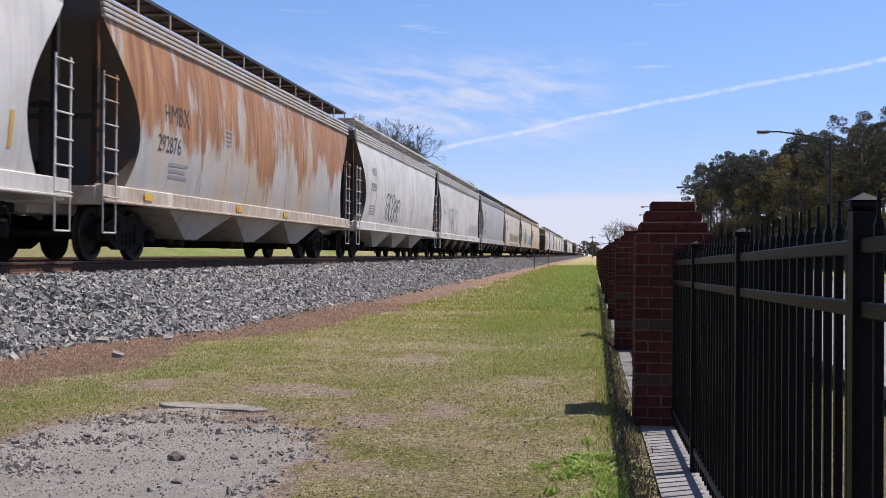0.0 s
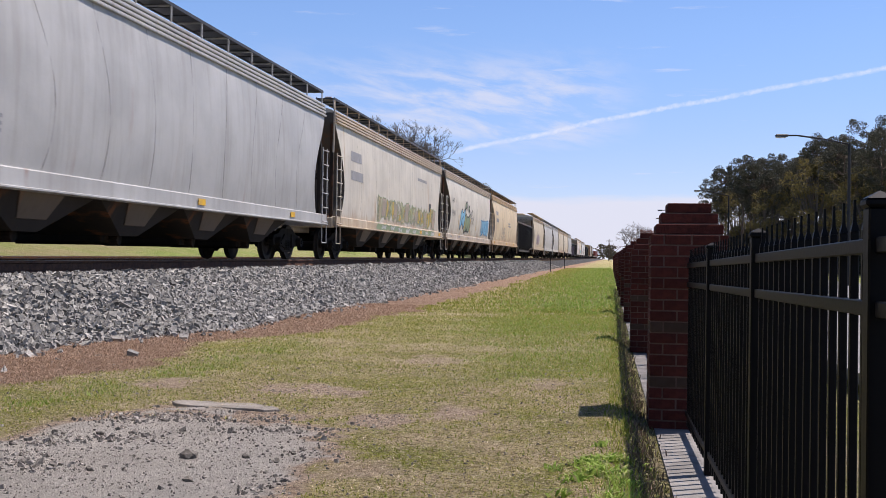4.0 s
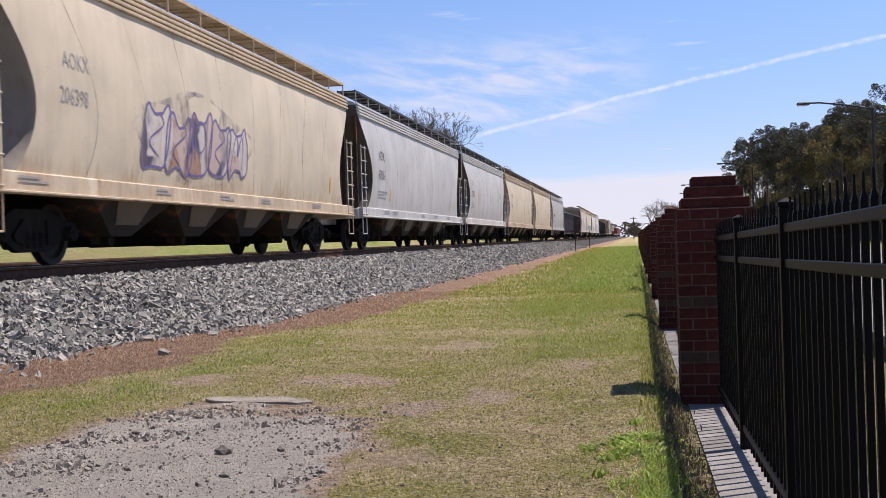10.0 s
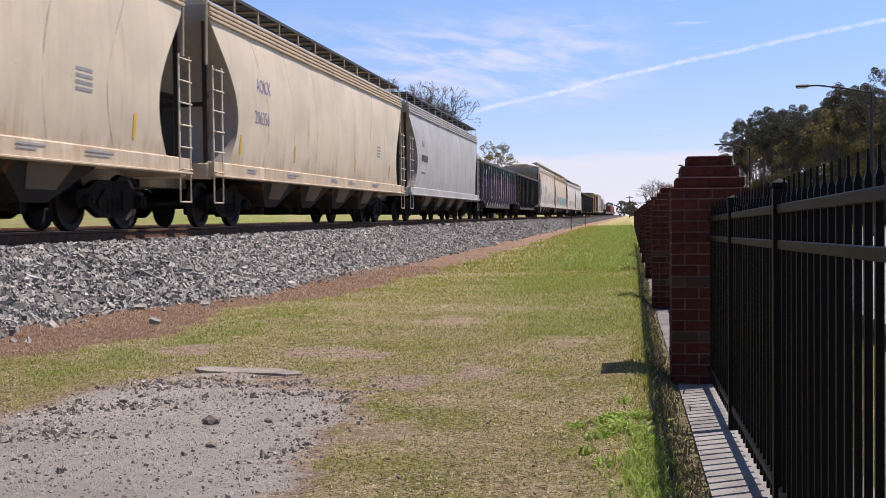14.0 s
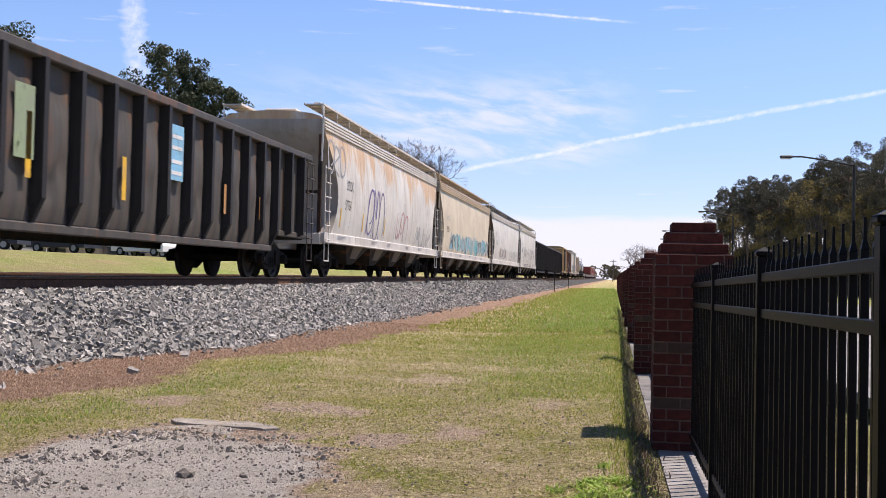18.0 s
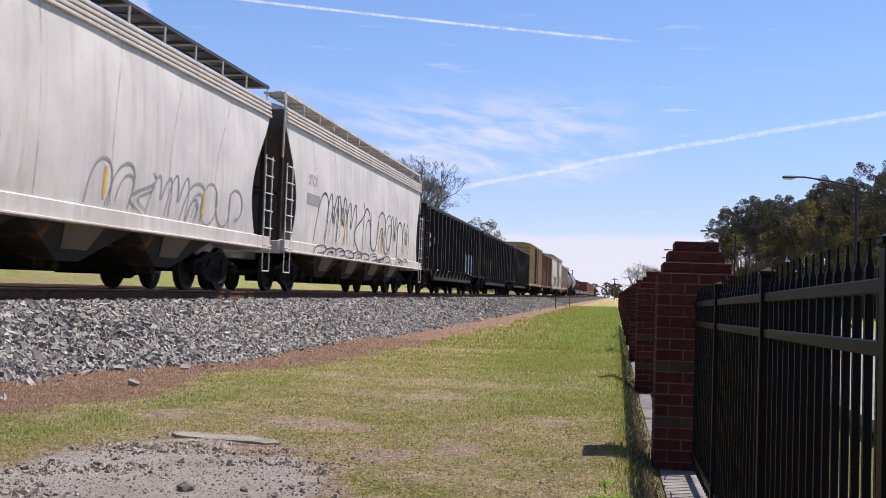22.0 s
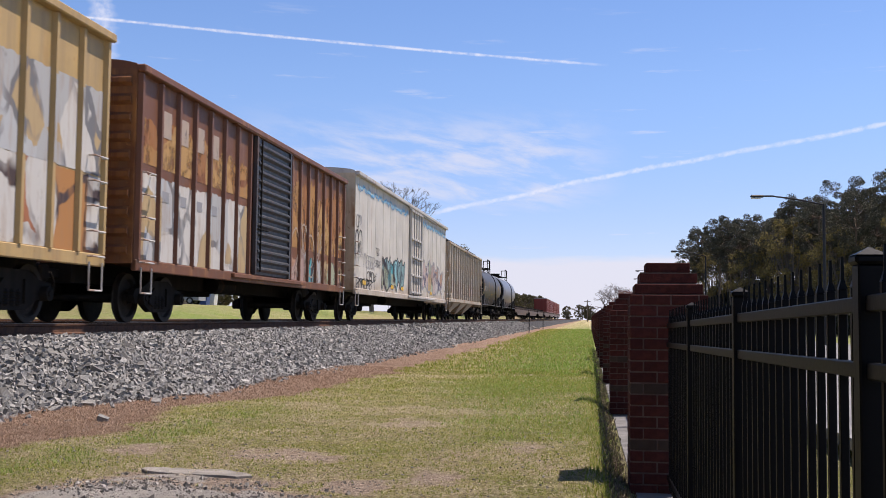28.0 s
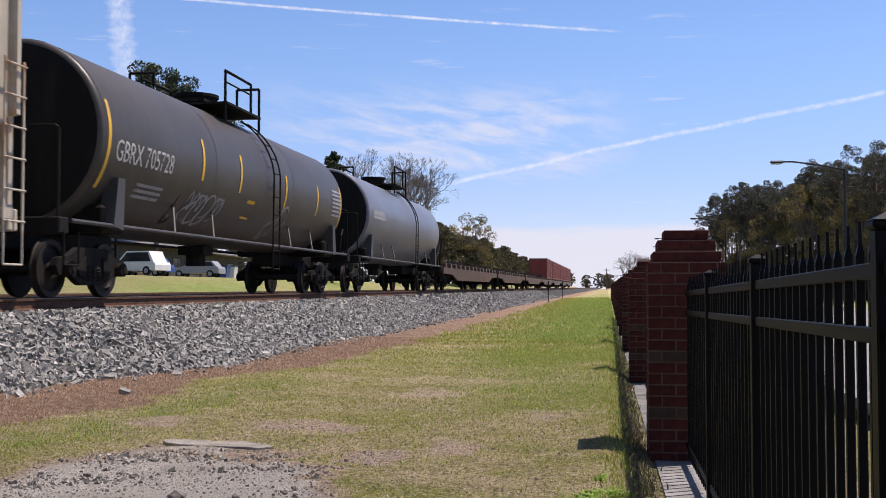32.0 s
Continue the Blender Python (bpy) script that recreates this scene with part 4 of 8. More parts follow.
def pine_meshes(h, seed, leaf="needles", spread_=1.0, crown=0.5, per=280, size=0.075, lump=0.86, cone=False):
    r = np.random.default_rng(seed)
    s = Shape()
    pts = [(0.25 * math.sin(k * 1.3 + seed) * k / 8, 0.2 * math.cos(k + seed) * k / 8, h * 0.97 * k / 8) for k in range(9)]
    for k in range(8):
        s.rod(pts[k], pts[k + 1], 0.21 * h / 16 * (1 - k / 9.5), 8, 0.21 * h / 16 * (1 - (k + 1) / 9.5), False)
    cs, rs = [], []
    n = int(52 * spread_)
    for k in range(n):
        t = crown + (1 - crown) * (k / n) ** 0.9
        reach = h * 0.19 * min(spread_, 1.08) * math.sin(math.pi * (0.18 + 0.78 * (1 - (t - crown) / (1 - crown)))) * r.uniform(0.35, 1.1)
        a = r.uniform(0, 6.283)
        if cone:
            reach = h * 0.34 * (1.02 - (t - crown) / (1 - crown)) ** 0.65 * r.uniform(0.3, 1.0)
        c = (reach * math.cos(a), reach * math.sin(a), h * t + r.uniform(-0.3, 0.3) - (0.25 * reach if cone else 0))
        i = min(7, int(t * 8))
        s.rod(pts[i], (c[0] * 0.9, c[1] * 0.9, c[2] - 0.2), 0.05, 5, 0.02, False)
        cs.append(c)
        rs.append(h * lump * r.uniform(0.030, 0.062))
    return s, leaf_cloud(cs, rs, per, size, seed)


def make_pine(kind, h, seed, leaf="needles", **kw):
    wood, (v, f) = pine_meshes(h, seed, leaf, **kw)
    MESHES["trunk", kind] = wood.mesh("trunk", 60)
    MESHES["trunk", kind].materials.append(MATS["bark"])
    MESHES["crown", kind] = raw_mesh("crown", v, f)
    MESHES["crown", kind].materials.append(MATS[leaf])


def make_leafy(kind, h, seed, leaf, wide=0.32, per=130, size=0.09, base=0.25, clumps=80):
    r = np.random.default_rng(seed)
    s = Shape()
    s.rod((0, 0, -0.2), (0.1, 0, h * 0.35), h * 0.018, 8, h * 0.013, False)
    cs, rs = [], []
    for k in range(clumps):
        t = r.uniform(base, 1.0)
        reach = h * wide * math.sqrt(max(0.05, 1 - ((t - 0.55) / 0.5) ** 2)) * r.uniform(0.3, 1.05)
        a = r.uniform(0, 6.283)
        c = (reach * math.cos(a), reach * math.sin(a), h * t)
        s.rod((0.1, 0, h * r.uniform(0.15, 0.38)), c, h * 0.006, 5, 0.015, False)
        cs.append(c)
        rs.append(h * r.uniform(0.04, 0.085))
    v, f = leaf_cloud(cs, rs, per, size, seed)
    MESHES["trunk", kind] = s.mesh("trunk", 60)
    MESHES["trunk", kind].materials.append(MATS["bark_grey"])
    MESHES["crown", kind] = raw_mesh("crown", v, f)
    MESHES["crown", kind].materials.append(MATS[leaf])


def branchy(h, seed, spread_=0.2, depth=8):
    """A leafless tree: a trunk that forks again and again."""
    r = np.random.default_rng(seed)
    s = Shape()

    def grow(p, d, length, rad, level):
        q = p
        for k in range(3):
            d2 = (d + Vector(r.normal(0, 0.10, 3))).normalized()
            q2 = q + d2 * length / 3
            s.rod(q, q2, max(0.013, rad * (1 - 0.1 * k)), 6 if level < 2 else 3, max(0.012, rad * (0.9 - 0.1 * k)), False)
            q, d = q2, d2
        if level >= depth:
            return
        for k in range(2 if r.uniform() < 0.4 else 3):
            turn = Vector(r.normal(0, 1, 3)).cross(d).normalized()
            nd = (d + turn * r.uniform(0.35, 0.9) * (spread_ + 0.55) + Vector((0, 0, 0.10))).normalized()
            grow(q, nd, length * r.uniform(0.62, 0.82), rad * 0.62, level + 1)
    grow(Vector((0, 0, -0.2)), Vector((0.03, 0, 1)), h * 0.25, h * 0.019, 0)
    return s


for k in range(4):
    make_pine(("pine", k), 16.5, 400 + k, spread_=(0.95, 0.8, 1.05, 0.7)[k], crown=(0.55, 0.62, 0.50, 0.66)[k])
make_pine(("big_pine", 0), 20, 410, "needles_near", spread_=1.5, crown=0.5, per=260, size=0.13, lump=1.0)
make_pine(("big_pine", 1), 19, 411, "needles_near", spread_=1.4, crown=0.52, per=260, size=0.13, lump=1.0)
make_pine(("spiky", 0), 13.0, 412, "needles_near", spread_=4.6, crown=0.2, per=60, size=0.13, lump=0.5, cone=True)
for k in range(2):
    make_leafy(("spring", k), 11.0, 420 + k, "spring_leaves")
    make_leafy(("dull", k), 5.5, 430 + k, "dull_leaves", 0.45, 70, 0.13, 0.1)
make_leafy(("brush", 0), 4.0, 440, "needles", 0.6, 50, 0.16, 0.05)
make_leafy(("pink", 0), 7.0, 441, "pink_buds", 0.35, 26, 0.13, 0.3)


def plant(kind, name, label, x, y, scale=1.0, turn=0.0, group="", lift=0.0):
    t = tree_base(name, label, pose(x, y, float(ground(x, y)) - 0.1 + lift, 0, 0, turn) @ Matrix.Diagonal((scale, scale, scale, 1)), group)
    for p in ("trunk", "crown"):
        me = MESHES[p, kind]
        ob = new(p, me)
        ob.parent = t
    return t


def build_woods():
    r = np.random.default_rng(55)
    n = 0
    edge = ((14.6, 175), (17.8, 160), (21.0, 148), (23.0, 136), (27.0, 122), (31.0, 105))
    for row in range(4):
        for k in range(21):
            t = k / 20 * (len(edge) - 1)
            i = min(int(t), len(edge) - 2)
            f = t - i
            x = edge[i][0] + (edge[i + 1][0] - edge[i][0]) * f + row * 4.6 + r.uniform(-1.2, 1.2) + 0.8
            y = edge[i][1] + (edge[i + 1][1] - edge[i][1]) * f + row * 6.0 + r.uniform(-2, 2)
            high = (0.88 + 0.10 * f) if t < 1 else 1.0
            plant(("pine", int(r.integers(0, 4))), "pine_tree", "tall dark pine with bare lower trunk", x, y, high * r.uniform(0.86, 1.05), r.uniform(0, 360), "pines of the wood")
            n += 1
    for x, y, s in ((18.2, 163, 1.05), (23.6, 131, 1.22), (27.0, 122, 1.05), (30.5, 104, 1.2), (20.5, 146, 0.95)):
        plant(("spring", int(r.integers(0, 2))), "broadleaf_tree", "olive-yellow broadleaf tree in spring leaf at the wood's edge", x, y, s, r.uniform(0, 360), "spring trees at the wood")
    for k in range(80):
        t = (k % 40) / 39
        x, y = 15.5 + 16 * t + r.uniform(0, 6) + 5 * (k // 40), 180 - 78 * t + r.uniform(-2, 8) + 8 * (k // 40)
        plant(("brush", 0), "bush", "dark undergrowth bush at the foot of the wood", x, y, r.uniform(1.1, 1.9), r.uniform(0, 360), "undergrowth")


def build_left_trees():
    r = np.random.default_rng(56)
    for kind, x, y, s in ((("big_pine", 0), -42.2, 97.3, 1.0), (("big_pine", 1), -38.3, 98.8, 0.9), (("big_pine", 1), -50, 101, 0.93), (("big_pine", 1), -57, 92, 1.12), (("big_pine", 1), -46.5, 103, 0.82)):
        plant(kind, "pine_tree", "broad dark green pine behind the railway", x, y, s, r.uniform(0, 360), "pines behind the railway")
    plant(("spiky", 0), "conifer", "small sparse conifer with drooping tiers", -28.4, 110, 1.05, 20)
    for x, y, h, seed in ((-30.2, 150, 20.5, 5), (-25.0, 150, 21.0, 14), (-33.0, 154, 17.0, 3), (-27.8, 158, 20.0, 8)):
        t = tree_base("bare_tree", "leafless grey tree with fine spreading twigs", pose(x, y, float(ground(x, y))), "bare trees")
        part("trunk", branchy(h, seed), "bark_grey", t)
    plant(("spring", 0), "broadleaf_tree", "yellow-green broadleaf tree behind the railway", -24.0, 190, 1.18, 40)
    plant(("spring", 1), "broadleaf_tree", "yellow-green broadleaf tree behind the railway", -30.0, 205, 1.0, 90)
    for k in range(40):
        t = k / 39
        plant(("dull", k % 2), "broadleaf_tree", "brownish scrub tree along the far line", -24.5 - r.uniform(0, 7) + 3 * t, 168 + 330 * t ** 1.2, r.uniform(1.35, 1.85), r.uniform(0, 360), "scrub along the line")
    for k in range(34):
        t = k / 33
        plant(("dull", k % 2), "broadleaf_tree", "brownish tree behind the houses of the yard", -64 - r.uniform(0, 9) + 16 * t, 38 + 190 * t, r.uniform(0.9, 1.35), r.uniform(0, 360), "trees behind the yard")
    for k in range(26):
        plant(("dull", k % 2), "broadleaf_tree", "hazy distant tree on the skyline", r.uniform(-130, 12), 760 + r.uniform(-60, 120), r.uniform(1.2, 2.0), r.uniform(0, 360), "trees on the skyline")
    for x, y, h, seed in ((2.6, 232, 10.0, 21), (5.5, 228, 12.0, 22), (8.0, 236, 12.2, 23)):
        t = tree_base("bare_tree", "small leafless tree beyond the piers", pose(x, y, float(ground(x, y))), "bare trees beyond the piers")
        part("trunk", branchy(h, seed, 0.6, 6), "bark_grey", t)
    plant(("pink", 0), "flowering_tree", "small tree flushed with reddish buds", 7.4, 222, 1.05, 0)


build_woods()
build_left_trees()

# ---- street lamps, poles, stakes ----
plain("lamp_metal", (0.035, 0.035, 0.037), 0.5, 0.3)
plain("lamp_glass", (0.55, 0.55, 0.52), 0.25)


def street_lamp(x, y, high, reach):
    z = float(ground(x, y))
    l = thing("street_lamp", "dark metal street lamp with long curved arm", "street lamp", "street lamps along the road", pose(x, y, z))
    h = high - z
    part("pole", Shape().rod((0, 0, 0), (0, 0, h), 0.11, 10, 0.07).rod((0, 0, 0), (0, 0, 0.4), 0.17, 10), "lamp_metal", l)
    part("arm", Shape().pipe([(0, 0, h - 0.05), (-reach * 0.35, 0, h + 0.22), (-reach * 0.72, 0, h + 0.42), (-reach * 0.88, 0, h + 0.42)], 0.045, 8), "lamp_metal", l)
    head = part("lamp_head", Shape().box(-reach - 0.12, -0.16, h + 0.34, -reach * 0.84, 0.16, h + 0.48, 0.06), "lamp_metal", l)
    part("diffuser", Shape().box(-reach - 0.08, -0.13, h + 0.29, -reach * 0.88, 0.13, h + 0.345, 0.02), "lamp_glass", head, "pale lens")


street_lamp(12.45, 60, 8.3, 3.7)
street_lamp(10.95, 105, 8.75, 3.1)
street_lamp(9.6, 150, 9.5, 3.2)
street_lamp(11.0, 195, 10.7, 3.0)

p = thing("utility_pole", "distant wooden utility pole with crossarm", "pole", at=pose(-0.5, 400, float(ground(-0.5, 400))))
part("pole", Shape().rod((0, 0, 0), (0, 0, 8.0), 0.2, 8, 0.15), "bark", p)
part("crossarm", Shape().box(-1.2, -0.08, 7.3, 1.2, 0.08, 7.5), "bark", p)
for x, y, h in ((-4.6, 85, 1.6), (-4.55, 110, 1.7)):
    s = thing("marker_post", "thin dark marker post beside the ballast", "post", "marker posts", pose(x, y, float(ground(x, y))))
    part("stake", Shape().box(-0.035, -0.035, -0.2, 0.035, 0.035, h, 0.005), "lamp_metal", s)
    part("plate", Shape().box(-0.05, -0.05, h - 0.35, 0.05, -0.036, h, 0.004), "galvanised_plain" if "galvanised_plain" in MATS else "lamp_metal", s)

# ---- yard behind the railway ----
for name, col in (("car_white", (0.70, 0.70, 0.70)), ("car_silver", (0.30, 0.31, 0.33)), ("car_dark", (0.04, 0.045, 0.06)), ("car_blue", (0.05, 0.09, 0.25))):
    plain(name, col, 0.3, 0.0, 0.95)
m, nt, b = tree_of("car_glass")
b.inputs["Base Color"].default_value, b.inputs["Roughness"].default_value = (0.02, 0.025, 0.03, 1), 0.08
plain("tyre", (0.02, 0.02, 0.02), 0.9)
mixed("wall_dark", [(0.10, 0.085, 0.07), (0.07, 0.06, 0.05)], 2, 0.9, 20, 0.3)
mixed("wall_pale", [(0.30, 0.285, 0.265), (0.23, 0.22, 0.205)], 2, 0.9, 20, 0.2)
mixed("roof_grey", [(0.16, 0.155, 0.15), (0.11, 0.105, 0.10)], 2, 0.9, 20, 0.3)


def parked_car(x, y, turn, mat, label, tall=1.5, long=4.5):
    c = thing("parked_car", label, "car", "parked cars", pose(x, y, float(ground(x, y)) + 0.02, 0, 0, turn))
    h = long / 2
    low = [(-h, 0.35), (-h, 0.75), (-h + 0.1, 0.95), (h - 1.3, 0.98), (h - 0.15, 0.82), (h, 0.6), (h, 0.35)]
    part("body", Shape().prism(low, -0.88, 0.88, "x"), mat, c)
    cabin = [(-h + 0.25, 0.95), (-h + 0.7, tall), (h - 2.0, tall), (h - 1.15, 0.96)]
    part("cabin", Shape().prism(cabin, -0.76, 0.76, "x"), mat, c)
    for sx in (-1, 1):
        part("side_window", Shape().prism([(-h + 0.5, 1.0), (-h + 0.8, tall - 0.1), (h - 2.05, tall - 0.1), (h - 1.4, 1.0)], 0.755, 0.772, "x"), "car_glass", c, at=pose(0, 0, 0) if sx > 0 else Matrix.Diagonal((-1, 1, 1, 1)))
    part("windscreen", Shape().add([(-0.7, h - 1.99, tall - 0.03), (0.7, h - 1.99, tall - 0.03), (0.72, h - 1.14, 1.0), (-0.72, h - 1.14, 1.0)], [(0, 1, 2, 3)]), "car_glass", c)
    for yy in (-h + 0.8, h - 0.85):
        for sx in (-1, 1):
            w = part("wheel", lambda: Shape().rod((-0.1, 0, 0.32), (0.1, 0, 0.32), 0.32, 16), "tyre", c, at=pose(0.8 * sx, yy, 0), key="car_tyre")
            part("rim", lambda: Shape().rod((-0.11, 0, 0.32), (0.11, 0, 0.32), 0.19, 12), "car_silver", w, key="car_rim")


parked_car(-34, 75.0, 75, "car_white", "white van-like car parked on the far yard", 1.75, 4.7)
parked_car(-35.5, 66, 80, "car_dark", "dark grey saloon parked on the far yard", 1.45)
parked_car(-36, 58, 95, "car_dark", "dark saloon parked on the far yard", 1.45)
parked_car(-37, 83, 85, "car_blue", "dark blue car parked on the far yard", 1.5)
parked_car(-36, 92, 90, "car_silver", "silver car parked on the far yard", 1.45)
parked_car(-37, 47, 90, "car_blue", "dark blue saloon parked on the far yard", 1.45)


def shed(name, label, x0, y0, x1, y1, h, wall, roof, posts=0):
    z = float(ground((x0 + x1) / 2, (y0 + y1) / 2)) - 0.1
    b2 = thing(name, label, "building", at=pose(0, 0, z))
    part("wall", Shape().box(x0, y0, 0, x1, y1, h), wall, b2)
    part("roof", Shape().prism([(x0 - 0.5, h), (x1 + 0.9, h), (x1 + 0.9, h + 0.12), ((x0 + x1) / 2, h + 1.6), (x0 - 0.5, h + 0.12)], y0 - 0.5, y1 + 0.5), roof, b2)
    n = max(2, int((y1 - y0) / 5))
    for k in range(n):
        y = y0 + (y1 - y0) * (k + 0.5) / n
        w = part("window", Shape().box(x1, y - 0.7, 1.0, x1 + 0.04, y + 0.7, 2.2), "car_glass", b2)
        part("window_frame", Shape().box(x1 + 0.01, y - 0.8, 0.9, x1 + 0.08, y - 0.7, 2.3).box(x1 + 0.01, y + 0.7, 0.9, x1 + 0.08, y + 0.8, 2.3).box(x1 + 0.01, y - 0.7, 2.2, x1 + 0.08, y + 0.7, 2.3).box(x1 + 0.01, y - 0.7, 0.9, x1 + 0.08, y + 0.7, 1.0), "wall_pale", w)
    for k in range(posts):
        y = y0 + (y1 - y0) * k / (posts - 1)
        part("porch_post", Shape().box(x1 + 0.55, y - 0.1, 0, x1 + 0.75, y + 0.1, h), "wall_pale", b2)


shed("low_house", "pale low house with porch posts behind the yard", -56, 48, -43, 76, 3.0, "wall_pale", "roof_grey", 9)
shed("low_building", "dark low building with shallow grey roof", -58, 84, -45, 128, 3.2, "wall_dark", "roof_grey")
for k, (x, y, mat) in enumerate(((-38, 104, "car_blue"), (-38, 106.2, "car_white"))):
    bn = thing("bin", ("blue", "white")[k] + " refuse bin standing on the far grass", "bin", "bins", pose(x, y, float(ground(x, y))))
    part("body", Shape().prism([(-0.45, 0.1), (0.45, 0.1), (0.55, 1.25), (-0.55, 1.25)], -0.5, 0.5), mat, bn)
    part("lid", Shape().box(-0.6, -0.55, 1.25, 0.6, 0.55, 1.36, 0.04), "car_dark", bn)

# ---- contrails, far and high ----
m, nt, b = tree_of("vapour")
nt.nodes.remove(b)
# emission stands in for the sunlight that a trail scatters
em = nt.nodes.new("ShaderNodeEmission")
em.inputs[0].default_value, em.inputs[1].default_value = (0.93, 0.96, 1.0, 1), 0.95
cl = nt.nodes.new("ShaderNodeBsdfTransparent")
mx = nt.nodes.new("ShaderNodeMixShader")
uvn = nt.nodes.new("ShaderNodeVertexColor")
uvn.layer_name = "thickness"
link(nt, times(nt, uvn.outputs[0], grain(nt, where(nt, (1, 1, 1)), 0.03, 5, 0.65, 0.25, 0.62)), mx.inputs[0])
link(nt, cl.outputs[0], mx.inputs[1])
link(nt, em.outputs[0], mx.inputs[2])
link(nt, mx.outputs[0], nt.nodes["Material Output"].inputs[0])


def contrail(points, wide, label, dense=0.8, far=3800):
    """A thin trail through sky directions given as azimuth and elevation in degrees."""
    pts = []
    for az, el in points:
        a, e = radians(az), radians(el)
        pts.append(Vector((math.sin(a) * math.cos(e), math.cos(a) * math.cos(e), math.sin(e))) * far)
    path = []
    for a, b2 in zip(pts, pts[1:]):
        path += [a.lerp(b2, k / 16) for k in range(16)]
    path.append(pts[-1])
    v, f, dens = [], [], []
    n = len(path)
    for i, p in enumerate(path):
        d = (path[min(i + 1, n - 1)] - path[max(i - 1, 0)]).normalized()
        side = d.cross(p.normalized()).normalized()
        fade = min(1.0, i / 6, (n - 1 - i) / 6) if dense < 2 else 1
        for k, t in ((-1, 0), (-0.45, 0.75), (0, 1), (0.45, 0.75), (1, 0)):
            v.append(tuple(p + side * wide * k * (1 + 0.25 * math.sin(i * 1.7) * math.sin(i * 0.6))))
            dens.append(t * dense * fade)
    for i in range(n - 1):
        for k in range(4):
            f.append((i * 5 + k, i * 5 + k + 1, i * 5 + 6 + k, i * 5 + 5 + k))
    me = raw_mesh("contrail", v, f)
    at = me.color_attributes.new("thickness", "FLOAT_COLOR", "POINT")
    at.data.foreach_set("color", np.repeat(np.array(dens, np.float32)[:, None], 4, 1).ravel())
    me.materials.append(MATS["vapour"])
    ob = tagged(new("contrail", me), label, "contrail", kind="structure")
    ob.visible_shadow = False


contrail([(-8.6, 6.2), (-7.0, 6.62), (-3.4, 7.32), (-1.2, 7.9), (1.0, 8.28), (3.2, 8.72), (5.2, 9.0), (7.5, 9.42), (12.4, 10.1), (14.3, 10.45), (20, 11.2)], 10, "thin white vapour trail rising across blue sky", 0.5)
contrail([(-30, 15.4), (-25.6, 15.42), (-17.9, 15.25), (-8.9, 14.8), (-6.0, 14.6), (1.05, 13.98)], 6, "fresh narrow vapour trail high in the sky", 0.7)
contrail([(-26.2, 18.5), (-25.6, 15.8), (-25.4, 13.9), (-25.2, 11.95), (-24.9, 9.5)], 46, "broad dissolving vapour plume", 0.5)

